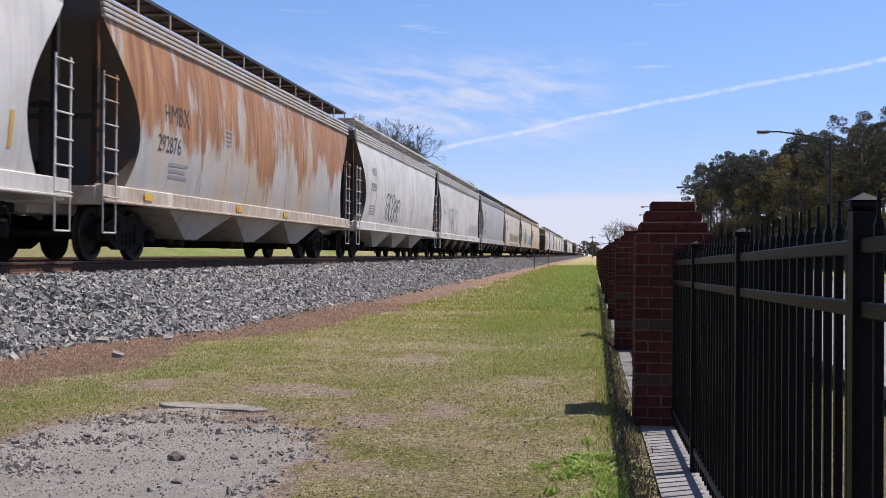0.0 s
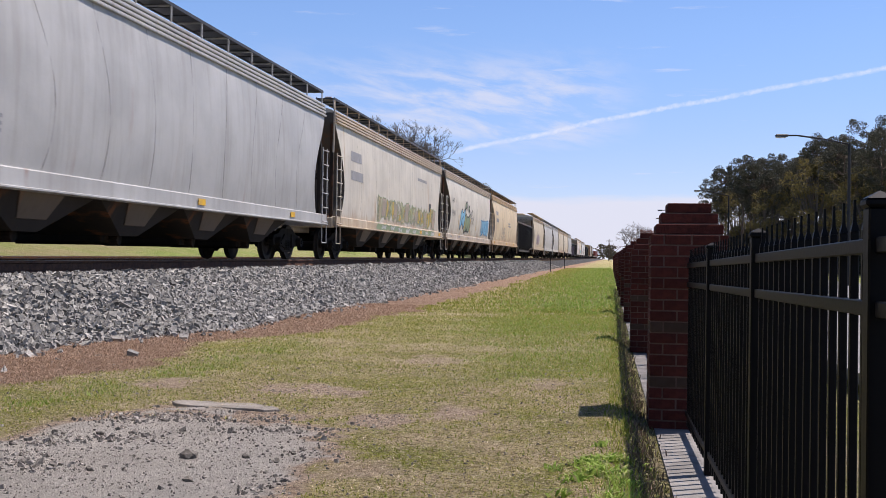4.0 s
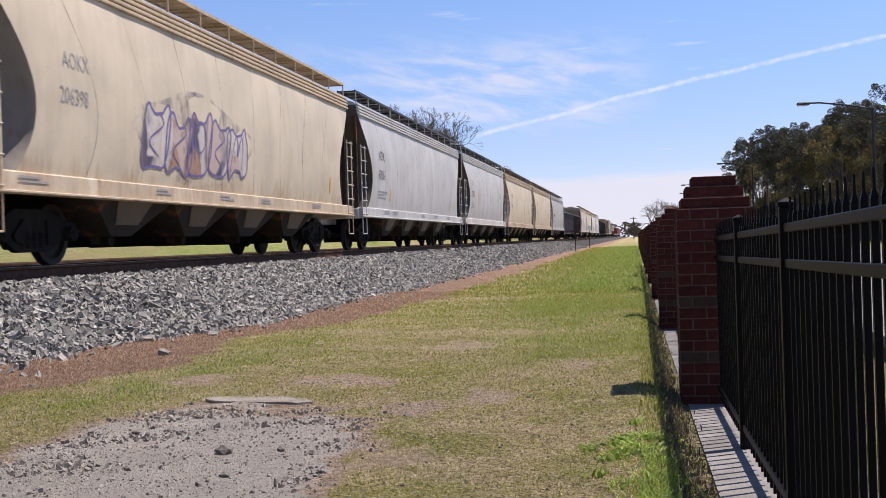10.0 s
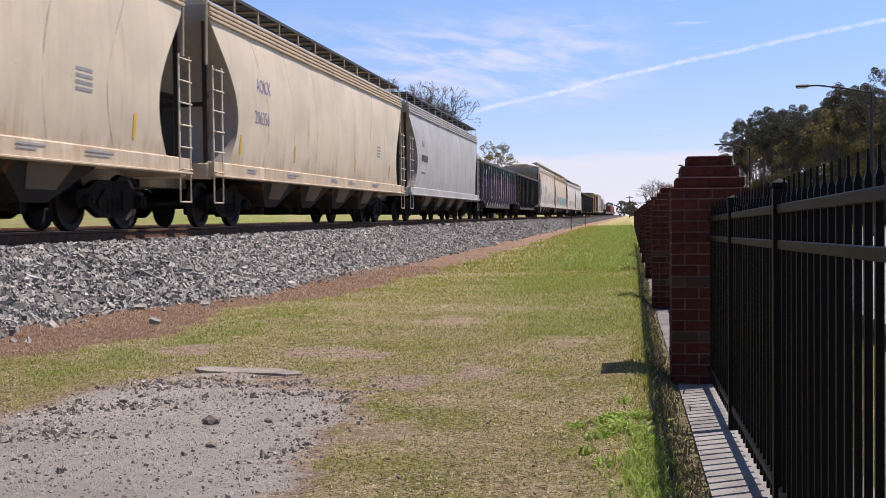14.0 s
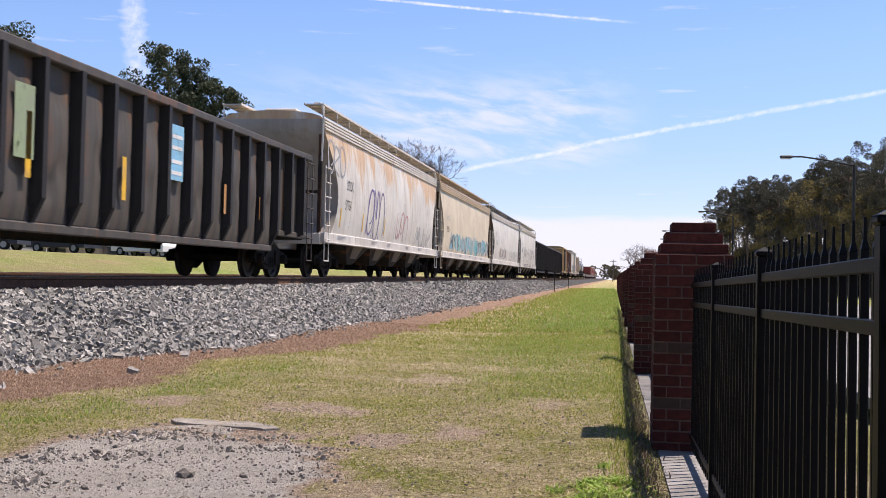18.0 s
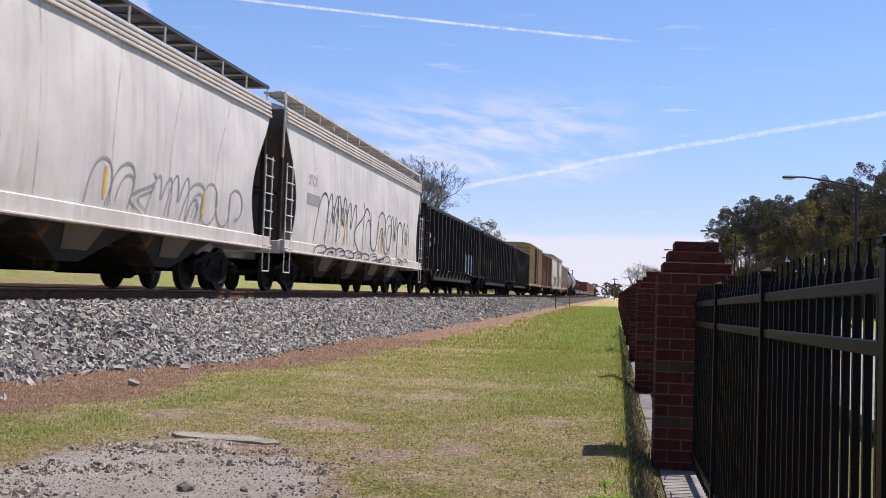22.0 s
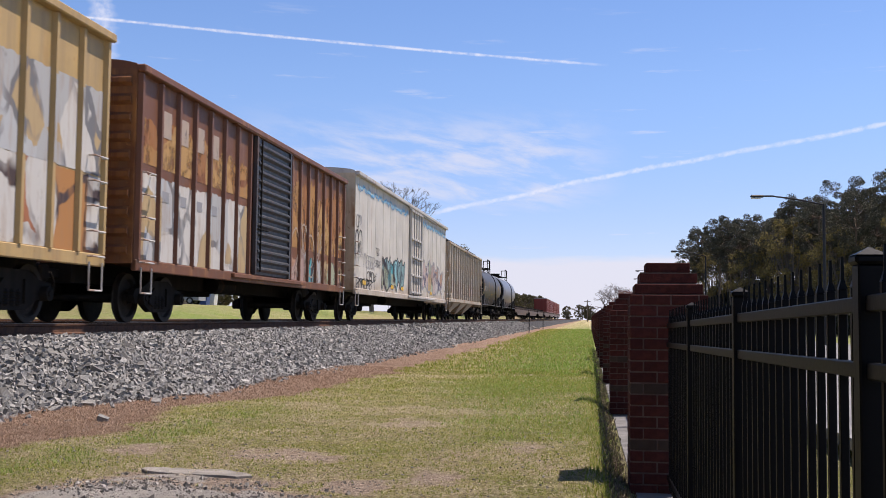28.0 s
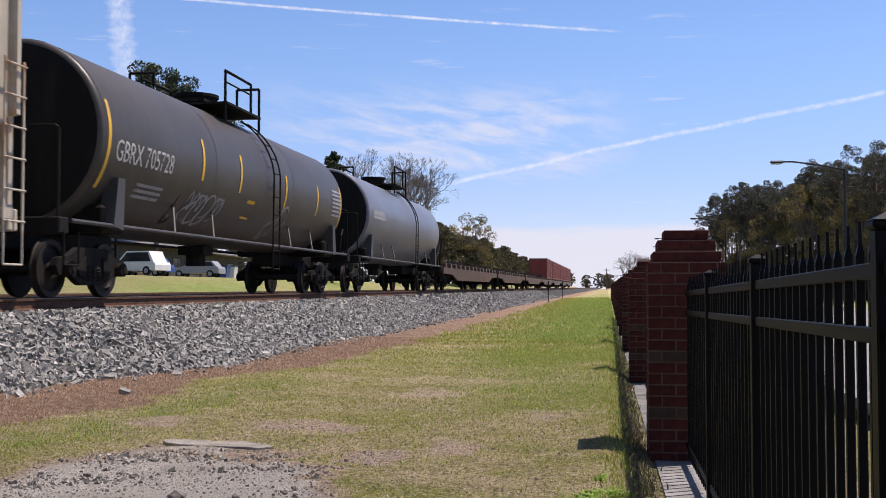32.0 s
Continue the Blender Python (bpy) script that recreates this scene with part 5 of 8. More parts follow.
# ---- train: materials ----
for name, base, kw in (
        ("paint_white", (0.61, 0.595, 0.555), dict(rust=0.16, dirt=0.36, low_rust=0.2)), ("paint_cool", (0.50, 0.50, 0.49), dict(rust=0.05, dirt=0.35)),
        ("paint_grey", (0.42, 0.42, 0.41), dict(rust=0.06, dirt=0.40)), ("paint_cream", (0.60, 0.52, 0.39), dict(rust=0.16, dirt=0.24, low_rust=0.5, dirt_col=(0.27, 0.21, 0.14))),
        ("paint_tan", (0.66, 0.53, 0.35), dict(low_rust=0.7, rust=0.42, dirt=0.35, rust_col=(0.33, 0.15, 0.06))), ("paint_rusty", (0.47, 0.46, 0.44), dict(rust=0.25, dirt=0.35, top_rust=1.0)),
        ("paint_toprust", (0.60, 0.58, 0.53), dict(rust=0.2, dirt=0.38, top_rust=0.52)), ("paint_stained", (0.60, 0.555, 0.47), dict(low_rust=0.6, rust=0.28, dirt=0.34, rust_col=(0.36, 0.20, 0.07))),
        ("paint_ribbed", (0.46, 0.41, 0.33), dict(rust=0.8, dirt=0.4, rust_col=(0.32, 0.16, 0.06))), ("paint_yellow", (0.47, 0.32, 0.135), dict(rust=0.4, dirt=0.6, rust_col=(0.34, 0.17, 0.06))),
        ("paint_brown", (0.175, 0.072, 0.036), dict(rust=0.45, dirt=0.4, rust_col=(0.40, 0.19, 0.06))), ("paint_gon", (0.075, 0.068, 0.060), dict(rust=0.45, dirt=0.6, dirt_col=(0.14, 0.122, 0.105), gloss=0.15, rust_col=(0.17, 0.085, 0.045))),
        # black paint of the tall gondolas; on the others' ribs it paints shade
        ("gon_black_rib_shade", (0.030, 0.028, 0.027), dict(rust=0.12, dirt=0.4, dirt_col=(0.10, 0.095, 0.09), rust_col=(0.09, 0.05, 0.03), gloss=0.12)),
        # the second tank's blue-grey base holds the sky mirrored in dark gloss
        ("paint_tank", (0.066, 0.058, 0.051), dict(rust=0.05, dirt=0.35, rough=0.42, dirt_col=(0.10, 0.09, 0.08))), ("paint_tank_sky", (0.15, 0.157, 0.185), dict(rust=0.03, dirt=0.35, rough=0.34)),
        ("paint_maroon", (0.22, 0.04, 0.03), dict(rust=0.15, dirt=0.3)), ("paint_flat", (0.085, 0.052, 0.036), dict(rust=0.5, dirt=0.5)),
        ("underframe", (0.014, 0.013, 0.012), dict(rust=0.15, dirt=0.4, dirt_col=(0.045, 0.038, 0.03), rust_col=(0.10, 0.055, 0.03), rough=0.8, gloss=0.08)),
        ("truck_iron", (0.014, 0.013, 0.012), dict(rust=0.2, dirt=0.4, dirt_col=(0.045, 0.037, 0.03), rust_col=(0.08, 0.045, 0.028), rough=0.8, gloss=0.08)),
        # bay_steel is near black to hold the shade under sills and at car ends
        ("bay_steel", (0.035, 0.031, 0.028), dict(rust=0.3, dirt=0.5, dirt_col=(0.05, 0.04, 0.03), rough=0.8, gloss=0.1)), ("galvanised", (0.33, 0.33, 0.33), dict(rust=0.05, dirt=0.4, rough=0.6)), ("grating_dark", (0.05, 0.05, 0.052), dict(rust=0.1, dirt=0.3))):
    paint(name, base, **kw)
paint("paint_reefer", (0.58, 0.545, 0.475), rust=0.3, dirt=0.5, dirt_col=(0.24, 0.19, 0.14), rust_col=(0.30, 0.15, 0.07), low_rust=0.5)
paint("worn_white", (0.52, 0.50, 0.46), rust=0.45, dirt=0.6, rust_col=(0.30, 0.15, 0.07))
mixed("wheel_iron", [(0.016, 0.014, 0.013), (0.03, 0.024, 0.02)], 5, 0.7, 40, 0.2)
mixed("wheel_tread", [(0.03, 0.026, 0.023), (0.018, 0.016, 0.014)], 5, 0.6, 40, 0.05, metal=0.3)
for name, col in (("ink_black", (0.03, 0.03, 0.035)), ("ink_dark", (0.05, 0.05, 0.055)), ("ink_pale", (0.50, 0.49, 0.46)), ("ink_white", (0.70, 0.70, 0.68)), ("ink_grey", (0.30, 0.30, 0.31)), ("ink_blue", (0.06, 0.22, 0.42)), ("ink_sky", (0.22, 0.48, 0.66)),
                  ("ink_teal", (0.06, 0.38, 0.42)), ("ink_violet", (0.16, 0.13, 0.30)), ("ink_green", (0.26, 0.33, 0.20)), ("ink_red", (0.45, 0.07, 0.06)), ("ink_yellow", (0.72, 0.42, 0.04)),
                  ("ink_orange", (0.55, 0.26, 0.08)), ("ink_pink", (0.50, 0.24, 0.26)), ("ink_tan", (0.42, 0.33, 0.26))):
    ink(name, col)
ink("seam_grime", (0.20, 0.18, 0.155), 0.38, 0.62, 0.62)

WHITE, PALE, SAND, ORANGE, AQUA, MAUVE, BLUSH, SMOKE = (0.52, 0.50, 0.46), (0.38, 0.38, 0.37), (0.42, 0.31, 0.17), (0.40, 0.19, 0.07), (0.20, 0.34, 0.35), (0.24, 0.20, 0.28), (0.40, 0.28, 0.25), (0.16, 0.16, 0.165)
sprayed("spray_pastel", [(0.50, 0.47, 0.40), (0.36, 0.33, 0.44), (0.15, 0.33, 0.33), (0.46, 0.30, 0.24), PALE, WHITE], 1.5, (0.10, 0.09, 0.085), (0.24, 0.40), 0.55, 0.03)
sprayed("spray_blush", [(0.46, 0.30, 0.24), (0.36, 0.33, 0.44), SAND, (0.50, 0.47, 0.40), WHITE], 1.5, (0.10, 0.09, 0.085), (0.24, 0.40), 0.55, 0.03)
sprayed("spray_aqua", [(0.15, 0.33, 0.33), (0.50, 0.47, 0.40), (0.22, 0.40, 0.42), (0.36, 0.33, 0.44), WHITE], 1.5, (0.10, 0.09, 0.085), (0.24, 0.40), 0.55, 0.03)
sprayed("rib_sprayed", [(0.06, 0.055, 0.052), (0.07, 0.14, 0.145), (0.13, 0.115, 0.15), (0.16, 0.12, 0.09)], 0.8, (0.02, 0.02, 0.02), (-0.2, -0.1), 0.5, 0.03)
sprayed("spray_white", [WHITE, PALE, WHITE, SAND, (0.42, 0.43, 0.43)], 1.9, SMOKE, (0.24, 0.38), 0.7, 0.05)
sprayed("spray_mess", [SAND, PALE, WHITE, (0.30, 0.34, 0.30), ORANGE, PALE, SMOKE, SAND], 2.2, (0.05, 0.045, 0.045), (0.25, 0.39), 0.8, 0.06)
sprayed("spray_fire", [ORANGE, WHITE, SAND, (0.36, 0.14, 0.07), PALE, WHITE], 2.0, (0.07, 0.05, 0.05), (0.27, 0.40), 0.7, 0.06)
sprayed("spray_teal", [AQUA, (0.08, 0.36, 0.40), (0.34, 0.38, 0.28), AQUA, (0.22, 0.46, 0.50)], 1.7, (0.03, 0.03, 0.04), (0.24, 0.36), 0.7, 0.07)
sprayed("spray_tan", [SAND, BLUSH, (0.42, 0.24, 0.16), PALE, (0.32, 0.36, 0.26)], 1.7, (0.10, 0.07, 0.06), (0.34, 0.48), 0.7, 0.06)
sprayed("spray_blue", [(0.14, 0.34, 0.46), (0.10, 0.40, 0.44), (0.30, 0.46, 0.52), (0.36, 0.40, 0.40)], 1.9, (0.04, 0.05, 0.07), (0.30, 0.44), 0.7, 0.06)
sprayed("spray_dusk", [(0.48, 0.38, 0.34), (0.55, 0.51, 0.47), (0.38, 0.24, 0.17), (0.50, 0.46, 0.44)], 1.9, (0.08, 0.08, 0.14), (0.30, 0.44), 0.7, 0.07)
sprayed("spray_haze", [(0.16, 0.19, 0.28), (0.20, 0.19, 0.24)], 0.8, (0.10, 0.10, 0.14), (0.46, 0.80), 0.8, 0.03)
sprayed("patch_rust", [(0.36, 0.19, 0.07), (0.30, 0.13, 0.05), (0.42, 0.25, 0.10)], 1.0, (0.20, 0.08, 0.04), (0.36, 0.52), 0.8, 0.03)
paint("worn_black", (0.06, 0.058, 0.056), rust=0.2, dirt=0.5, dirt_col=(0.13, 0.12, 0.11), gloss=0.3)
# weathered end-sheet paint, dimmed to stand for shade on pale cars' ends
paint("end_half_shade", (0.36, 0.33, 0.29), rust=0.2, dirt=0.6, dirt_col=(0.14, 0.12, 0.10), gloss=0.1)
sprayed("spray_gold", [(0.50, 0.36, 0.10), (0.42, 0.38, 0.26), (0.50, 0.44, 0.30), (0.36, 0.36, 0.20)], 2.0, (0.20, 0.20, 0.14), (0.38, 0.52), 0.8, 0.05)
# darker end-sheet paint: the recess's shade is in the base colour
paint("end_shade", (0.10, 0.088, 0.076), rust=0.3, dirt=0.5, dirt_col=(0.08, 0.065, 0.05), gloss=0.1)
paint("slope_sheet", (0.36, 0.34, 0.31), rust=0.3, dirt=0.6, dirt_col=(0.14, 0.11, 0.085), gloss=0.15)
# grimy paint between bay and body tones, for dim light under the sill
paint("bay_half_shade", (0.135, 0.108, 0.083), rust=0.4, dirt=0.7, dirt_col=(0.07, 0.055, 0.04), gloss=0.1)
paint("door_black", (0.045, 0.046, 0.05), rust=0.2, dirt=0.5, dirt_col=(0.22, 0.22, 0.23), gloss=0.3)

# ---- train: shared parts ----
def sideframe():
    s = Shape()
    top = [(-1.18, 0.50), (-1.12, 0.62), (-0.78, 0.66), (-0.45, 0.80), (0.45, 0.80), (0.78, 0.66), (1.12, 0.62), (1.18, 0.50), (1.10, 0.36), (0.72, 0.36), (0.52, 0.26), (0.36, 0.20), (-0.36, 0.20), (-0.52, 0.26), (-0.72, 0.36), (-1.10, 0.36)]
    s.prism(top, -0.06, 0.06, "x")
    s.prism([(-0.55, 0.45), (-0.30, 0.66), (-0.30, 0.30), (-0.52, 0.36)], 0.055, 0.10, "x").prism([(0.55, 0.45), (0.52, 0.36), (0.30, 0.30), (0.30, 0.66)], 0.055, 0.10, "x")
    return s


def wheelset():
    s = Shape().rod((-1.0, 0, 0.46), (1.0, 0, 0.46), 0.075, 10)
    for k in (-1, 1):
        prof = [(0.46, 0.0), (0.475, 0.03), (0.455, 0.05), (0.452, 0.12), (0.36, 0.125), (0.33, 0.07), (0.14, 0.085), (0.11, 0.13)]
        rings = []
        for r, off in prof:
            rings.append([(k * (0.70 + off), r * math.cos(a * math.tau / 28), 0.46 + r * math.sin(a * math.tau / 28)) for a in range(28)])
        s.loft([[(k * 0.70, 0.10 * math.cos(a * math.tau / 28), 0.46 + 0.10 * math.sin(a * math.tau / 28)) for a in range(28)]] + rings, True)
    return s


def tread():
    s = Shape()
    s.loft([[(x, r * math.cos(a * math.tau / 28), 0.46 + r * math.sin(a * math.tau / 28)) for a in range(28)] for x, r in ((0.826, 0.385), (0.828, 0.45))], True)
    return s


def spring():
    prof = [(0.05, 0.26)] + [(0.075 if k % 2 else 0.058, 0.265 + 0.022 * k) for k in range(11)] + [(0.05, 0.51)]
    return Shape().loft([[(r * math.cos(a * math.tau / 9), r * math.sin(a * math.tau / 9), z) for a in range(9)] for r, z in prof], True, True)


def add_truck(car, y):
    t = part("truck", lambda: Shape().box(-1.05, -0.2, 0.48, 1.05, 0.2, 0.72, 0.03).box(-0.35, -0.35, 0.70, 0.35, 0.35, 0.86, 0.02), "truck_iron", car, "black cast-iron four-wheel truck", at=pose(0, y, 0), key="bolster")
    for x in (-1.0, 1.0):
        f = part("sideframe", sideframe, "truck_iron", t, at=pose(x, 0, 0, 0, 0, 0 if x > 0 else 180), key="sideframe", smooth=30)
        for y2 in (-0.17, 0.0, 0.17):
            part("spring", spring, "truck_iron", t, at=pose(x + 0.03 * (1 if x > 0 else -1), y2, 0), key="spring")
    for d in (-0.89, 0.89):
        part("wheelset", wheelset, "wheel_iron", t, at=pose(0, d, 0), key="wheelset", smooth=35)
        for turn in (0, 180):
            part("wheel_rim", tread, "wheel_tread", t, "worn wheel rim", at=pose(0, d, 0, 0, 0, turn), key="tread")
        for x in (-1.09, 1.09):
            part("bearing_cap", lambda: Shape().rod((-0.09, 0, 0.46), (0.09, 0, 0.46), 0.115, 12).rod((-0.115, 0, 0.46), (0.115, 0, 0.46), 0.06, 8), "truck_iron", t, at=pose(x, d, 0), key="bearing_cap", smooth=40)
    return t


def add_coupler(car, y, way):
    part("coupler", lambda: Shape().box(-0.08, -0.62, 0.78, 0.08, -0.1, 0.94, 0.02).box(-0.14, -0.16, 0.70, 0.14, 0.04, 1.0, 0.04), "truck_iron", car, at=pose(0, y, 0, 0, 0, 0 if way > 0 else 180), key="coupler")
    part("air_hose", lambda: Shape().pipe([(0.35, -0.25, 0.85), (0.36, -0.12, 0.70), (0.30, 0.0, 0.55), (0.16, 0.06, 0.52)], 0.022), "truck_iron", car, at=pose(0, y, 0, 0, 0, 0 if way > 0 else 180), key="air_hose")


def ladder(z0, z1, rungs, width=0.46, r=0.017, step=True, stiles=True):
    def make():
        s = Shape()
        for y in (-width / 2, width / 2) if stiles else ():
            s.box(-0.012, y - 0.022, z0, 0.012, y + 0.022, z1, 0.004)
        for k in range(rungs):
            z = z0 + 0.12 + (z1 - z0 - 0.2) * k / (rungs - 1)
            s.pipe([(0.0, -width / 2, z), (0.045, -width / 2 + 0.02, z), (0.045, width / 2 - 0.02, z), (0, width / 2, z)], r, 6)
        if step:
            s.pipe([(0, -width / 2, z0), (0.0, -width / 2, z0 - 0.45), (0.0, width / 2, z0 - 0.45), (0, width / 2, z0)], 0.016, 6)
        return s
    return make


def add_ladders(car, L, x, z0, z1, rungs, mat, ends=(-1, 1), stiles=True):
    for e in ends:
        for sx in (-1, 1):
            if not stiles:
                for k in range(rungs + 1):
                    z = z0 + 0.12 + (z1 - z0 - 0.2) * k / (rungs - 1) if k < rungs else z0 - 0.42
                    part("grab_iron" if k < rungs else "stirrup_step", (lambda: Shape().pipe([(-0.06, -0.24, 0), (0.045, -0.22, 0), (0.045, 0.22, 0), (-0.06, 0.24, 0)], 0.017, 6)) if k < rungs else (lambda: Shape().pipe([(0, -0.23, 0.45), (0, -0.23, 0), (0, 0.23, 0), (0, 0.23, 0.45)], 0.016, 6)), mat, car,
                         at=pose(sx * x, e * (L / 2 - 1.0), z, 0, 0, 0 if sx > 0 else 180), key="grab_iron" if k < rungs else "stirrup_step")
                continue
            part("ladder", ladder(z0, z1, rungs, stiles=stiles), mat, car, "steel side ladder with stirrup step" if stiles else "row of steel grab irons with stirrup step", at=pose(sx * x, e * (L / 2 - 0.78), 0, 0, 0, 0 if sx > 0 else 180), key=("ladder", z0, z1, rungs, stiles))


# ---- train: marks and painted shapes ----
def text_mesh(body, size):
    cu = bpy.data.curves.new("writing", "FONT")
    cu.body, cu.size, cu.resolution_u = body, size, 2
    ob = bpy.data.objects.new("writing", cu)
    scene.collection.objects.link(ob)
    bpy.context.view_layer.update()
    me = bpy.data.meshes.new_from_object(ob.evaluated_get(bpy.context.evaluated_depsgraph_get()))
    bpy.data.objects.remove(ob)
    return me


def add_text(car, body, size, y, z, mat, side, wide=1.0, label="", off=0.006):
    me = text_mesh(body, size)
    s = Shape()
    s.v = [(side(z + v.co.y, y + v.co.x * wide) + off, y + v.co.x * wide, z + v.co.y) for v in me.vertices]
    s.f = [tuple(p.vertices) for p in me.polygons]
    bpy.data.meshes.remove(me)
    return part("lettering", s, mat, car, label)


def add_bars(car, y, z, mat, side, rows, off=0.006):
    """Small print that cannot be read: rows of (width, height)."""
    s = Shape()
    for w, h in rows:
        s.add([(side(z, y) + off, y, z), (side(z, y + w) + off, y + w, z), (side(z + h, y + w) + off, y + w, z + h), (side(z + h, y) + off, y, z + h)], [(0, 1, 2, 3)])
        z -= h * 1.9
    return part("small_print", s, mat, car)


def ribbon(s, path, width, side, off, taper=0.0):
    pts = []
    n = len(path)
    for i, (y, z) in enumerate(path):
        a, b2 = path[max(i - 1, 0)], path[min(i + 1, n - 1)]
        dy, dz = b2[0] - a[0], b2[1] - a[1]
        d = math.hypot(dy, dz) or 1
        w = width * 0.5 * (1 - taper + taper * math.sin(math.pi * (i + 0.5) / n))
        for k in (-1, 1):
            yy, zz = y - dz / d * w * k, z + dy / d * w * k
            pts.append((side(zz, yy) + off, yy, zz))
    s.add(pts, [(2 * i, 2 * i + 1, 2 * i + 3, 2 * i + 2) for i in range(n - 1)])


def letter_strokes(r):
    """One swung, letter-like figure in a unit square, as a few sweeping strokes."""
    t = np.linspace(0, 1, 20)
    kind = int(r.integers(0, 7))
    bulge = np.sin(math.pi * t)
    if kind == 0:       # arch
        out = [(0.5 - 0.42 * np.cos(math.pi * t), bulge ** 0.55)]
    elif kind == 1:     # double arch
        out = [(t, 0.05 + 0.95 * np.abs(np.sin(math.tau * t)) ** 0.5)]
    elif kind == 2:     # double curve
        out = [(0.5 + 0.42 * np.sin(math.tau * t + 0.5), 1 - t)]
    elif kind == 3:     # ring with a tail
        a = 0.6 + 6.9 * t
        out = [(0.5 + 0.44 * np.cos(a), 0.5 + 0.5 * np.sin(a))]
    elif kind == 4:     # cup
        out = [(0.5 - 0.42 * np.cos(math.pi * t), 1 - bulge ** 0.6)]
    elif kind == 5:     # arch inside an arch
        out = [(0.5 - 0.5 * np.cos(math.pi * t), bulge ** 0.45), (0.5 - 0.2 * np.cos(math.pi * t), 0.6 * bulge ** 0.5)]
    else:               # arch that hooks back
        a = 3.3 - 5.0 * t
        out = [(0.45 + 0.42 * np.cos(a), 0.62 + 0.38 * np.sin(a)), (0.05 + 0.05 * t, 0.7 - 0.7 * t)]
    return out


def blob(r, cy, cz, ry, rz, lobes):
    """A closed letter-like outline: a leaning rounded block with pulled corners and notches."""
    lean, turn, dent = r.uniform(0.05, 0.35) * ry, r.uniform(0, 6.283), r.uniform(0.1, 0.5)
    low_dent = r.uniform(0.1, 0.6) * (r.uniform() < 0.7)
    out = []
    for a in np.linspace(0, math.tau, 40)[:-1]:
        u, w = math.copysign(abs(math.cos(a)) ** 0.55, math.cos(a)), math.copysign(abs(math.sin(a)) ** 0.55, math.sin(a))
        swell = 1 + 0.09 * math.sin(lobes * a + turn)
        w -= dent * math.exp(-((a - 1.57) / 0.3) ** 2) - low_dent * math.exp(-((a - 4.71) / 0.3) ** 2)
        out.append((cy + ry * u * swell + lean * w, cz + rz * w * swell))
    return out + [out[0]]


def add_graffiti(car, side, y0, y1, z0, z1, letters, line, fills, seed, width=0.06, tag=False, label="", off=0.006):
    """Spray-painted lettering that cannot be read, as bulging filled shapes with outlines or as thin scrawl."""
    r = np.random.default_rng(seed)
    step = (y1 - y0) / letters
    for k in range(letters):
        outline = Shape()
        cy, cz = y0 + step * (k + 0.5), (z0 + z1) / 2 + r.uniform(-0.06, 0.06) * (z1 - z0)
        rz = (z1 - z0) / 2 * r.uniform(0.78, 1.0)
        lean = r.uniform(-0.1, 0.35)

        def placed(u, w, big=1.0):
            return [(cy + step * big * (a - 0.5 + lean * (b2 - 0.5)), cz + 2 * rz * big * (b2 - 0.5)) for a, b2 in zip(u, w)]
        if tag or not fills:
            for u, w in letter_strokes(r) + (letter_strokes(r) if tag else []):
                ribbon(outline, placed(u, w, 1.25), width, side, off + 0.002, 0.45)
                if not tag and r.uniform() < 0.6:
                    ribbon(outline, [(y2 + step * 0.16, z2 - rz * 0.14) for y2, z2 in placed(u, w, 0.8)], width * 0.7, side, off + 0.004, 0.5)
            part("graffiti", outline, line, car, label)
            continue
        shape = blob(r, cy, cz, step * 0.56, rz, int(r.integers(2, 5)))
        if fills:
            c = fills[k % len(fills)]
            rows = [[(side(cz + (z - cz) * q, cy + (y - cy) * q) + off + 0.0004 * k, cy + (y - cy) * q, cz + (z - cz) * q) for y, z in shape[:-1]] for q in (1.0, 0.66, 0.33, 0.02)]
            part("graffiti_letter", Shape().loft(rows, True), c, car)
        ribbon(outline, shape, width, side, off + 0.004 + 0.0004 * k)
        part("graffiti", outline, line, car, label)
        inner = Shape()
        for u, w in letter_strokes(r):
            ribbon(inner, placed(u, w, 0.62), width * 0.8, side, off + 0.006, 0.5)
        part("graffiti_stroke", inner, line, car)


def paint_band(car, x, ys, z0, z1, cols, seed, rag=0.12):
    """Flat patches of sprayed paint between the posts of a side."""
    r = np.random.default_rng(seed)
    drift = 0.0
    for k, (a, b2) in enumerate(ys):
        drift = 0.6 * drift + r.uniform(-rag, rag)
        n = 9
        edge = [(b2 - (b2 - a) * i / (n - 1), z1 + drift + r.uniform(-rag, rag) * 0.7) for i in range(n)]
        pts = [(x + 0.006, a, z0), (x + 0.006, b2, z0)] + [(x + 0.006, y, z) for y, z in edge]
        part("paint_patch", Shape().add(pts, [tuple(range(len(pts)))]), cols[int(r.integers(0, len(cols)))], car)


def bay_spans(L, posts, door):
    h = L / 2 - 0.62
    ys = [-h + 0.08 + (2 * h - 0.16) * k / (posts - 1) for k in range(posts)]
    return [(a + 0.07, b2 - 0.07) for a, b2 in zip(ys, ys[1:]) if not (a < door / 2 + 0.2 and b2 > -door / 2 - 0.2)]


# ---- train: cars ----
def car_thing(name, label, L):
    return thing(name, label, "freight car", "cars of the freight train")


def hopper_side(bulge, low=1.50, top=1.44):
    def side(z):
        t = min(max((z - 1.2) / 3.0, -0.1), 1.1)
        return low + (top - low) * t + bulge * 4 * t * (1 - t)
    return side


def panel_wave(k):
    return 0.022 * (abs(math.sin(math.pi * k / 4)) - 0.5)


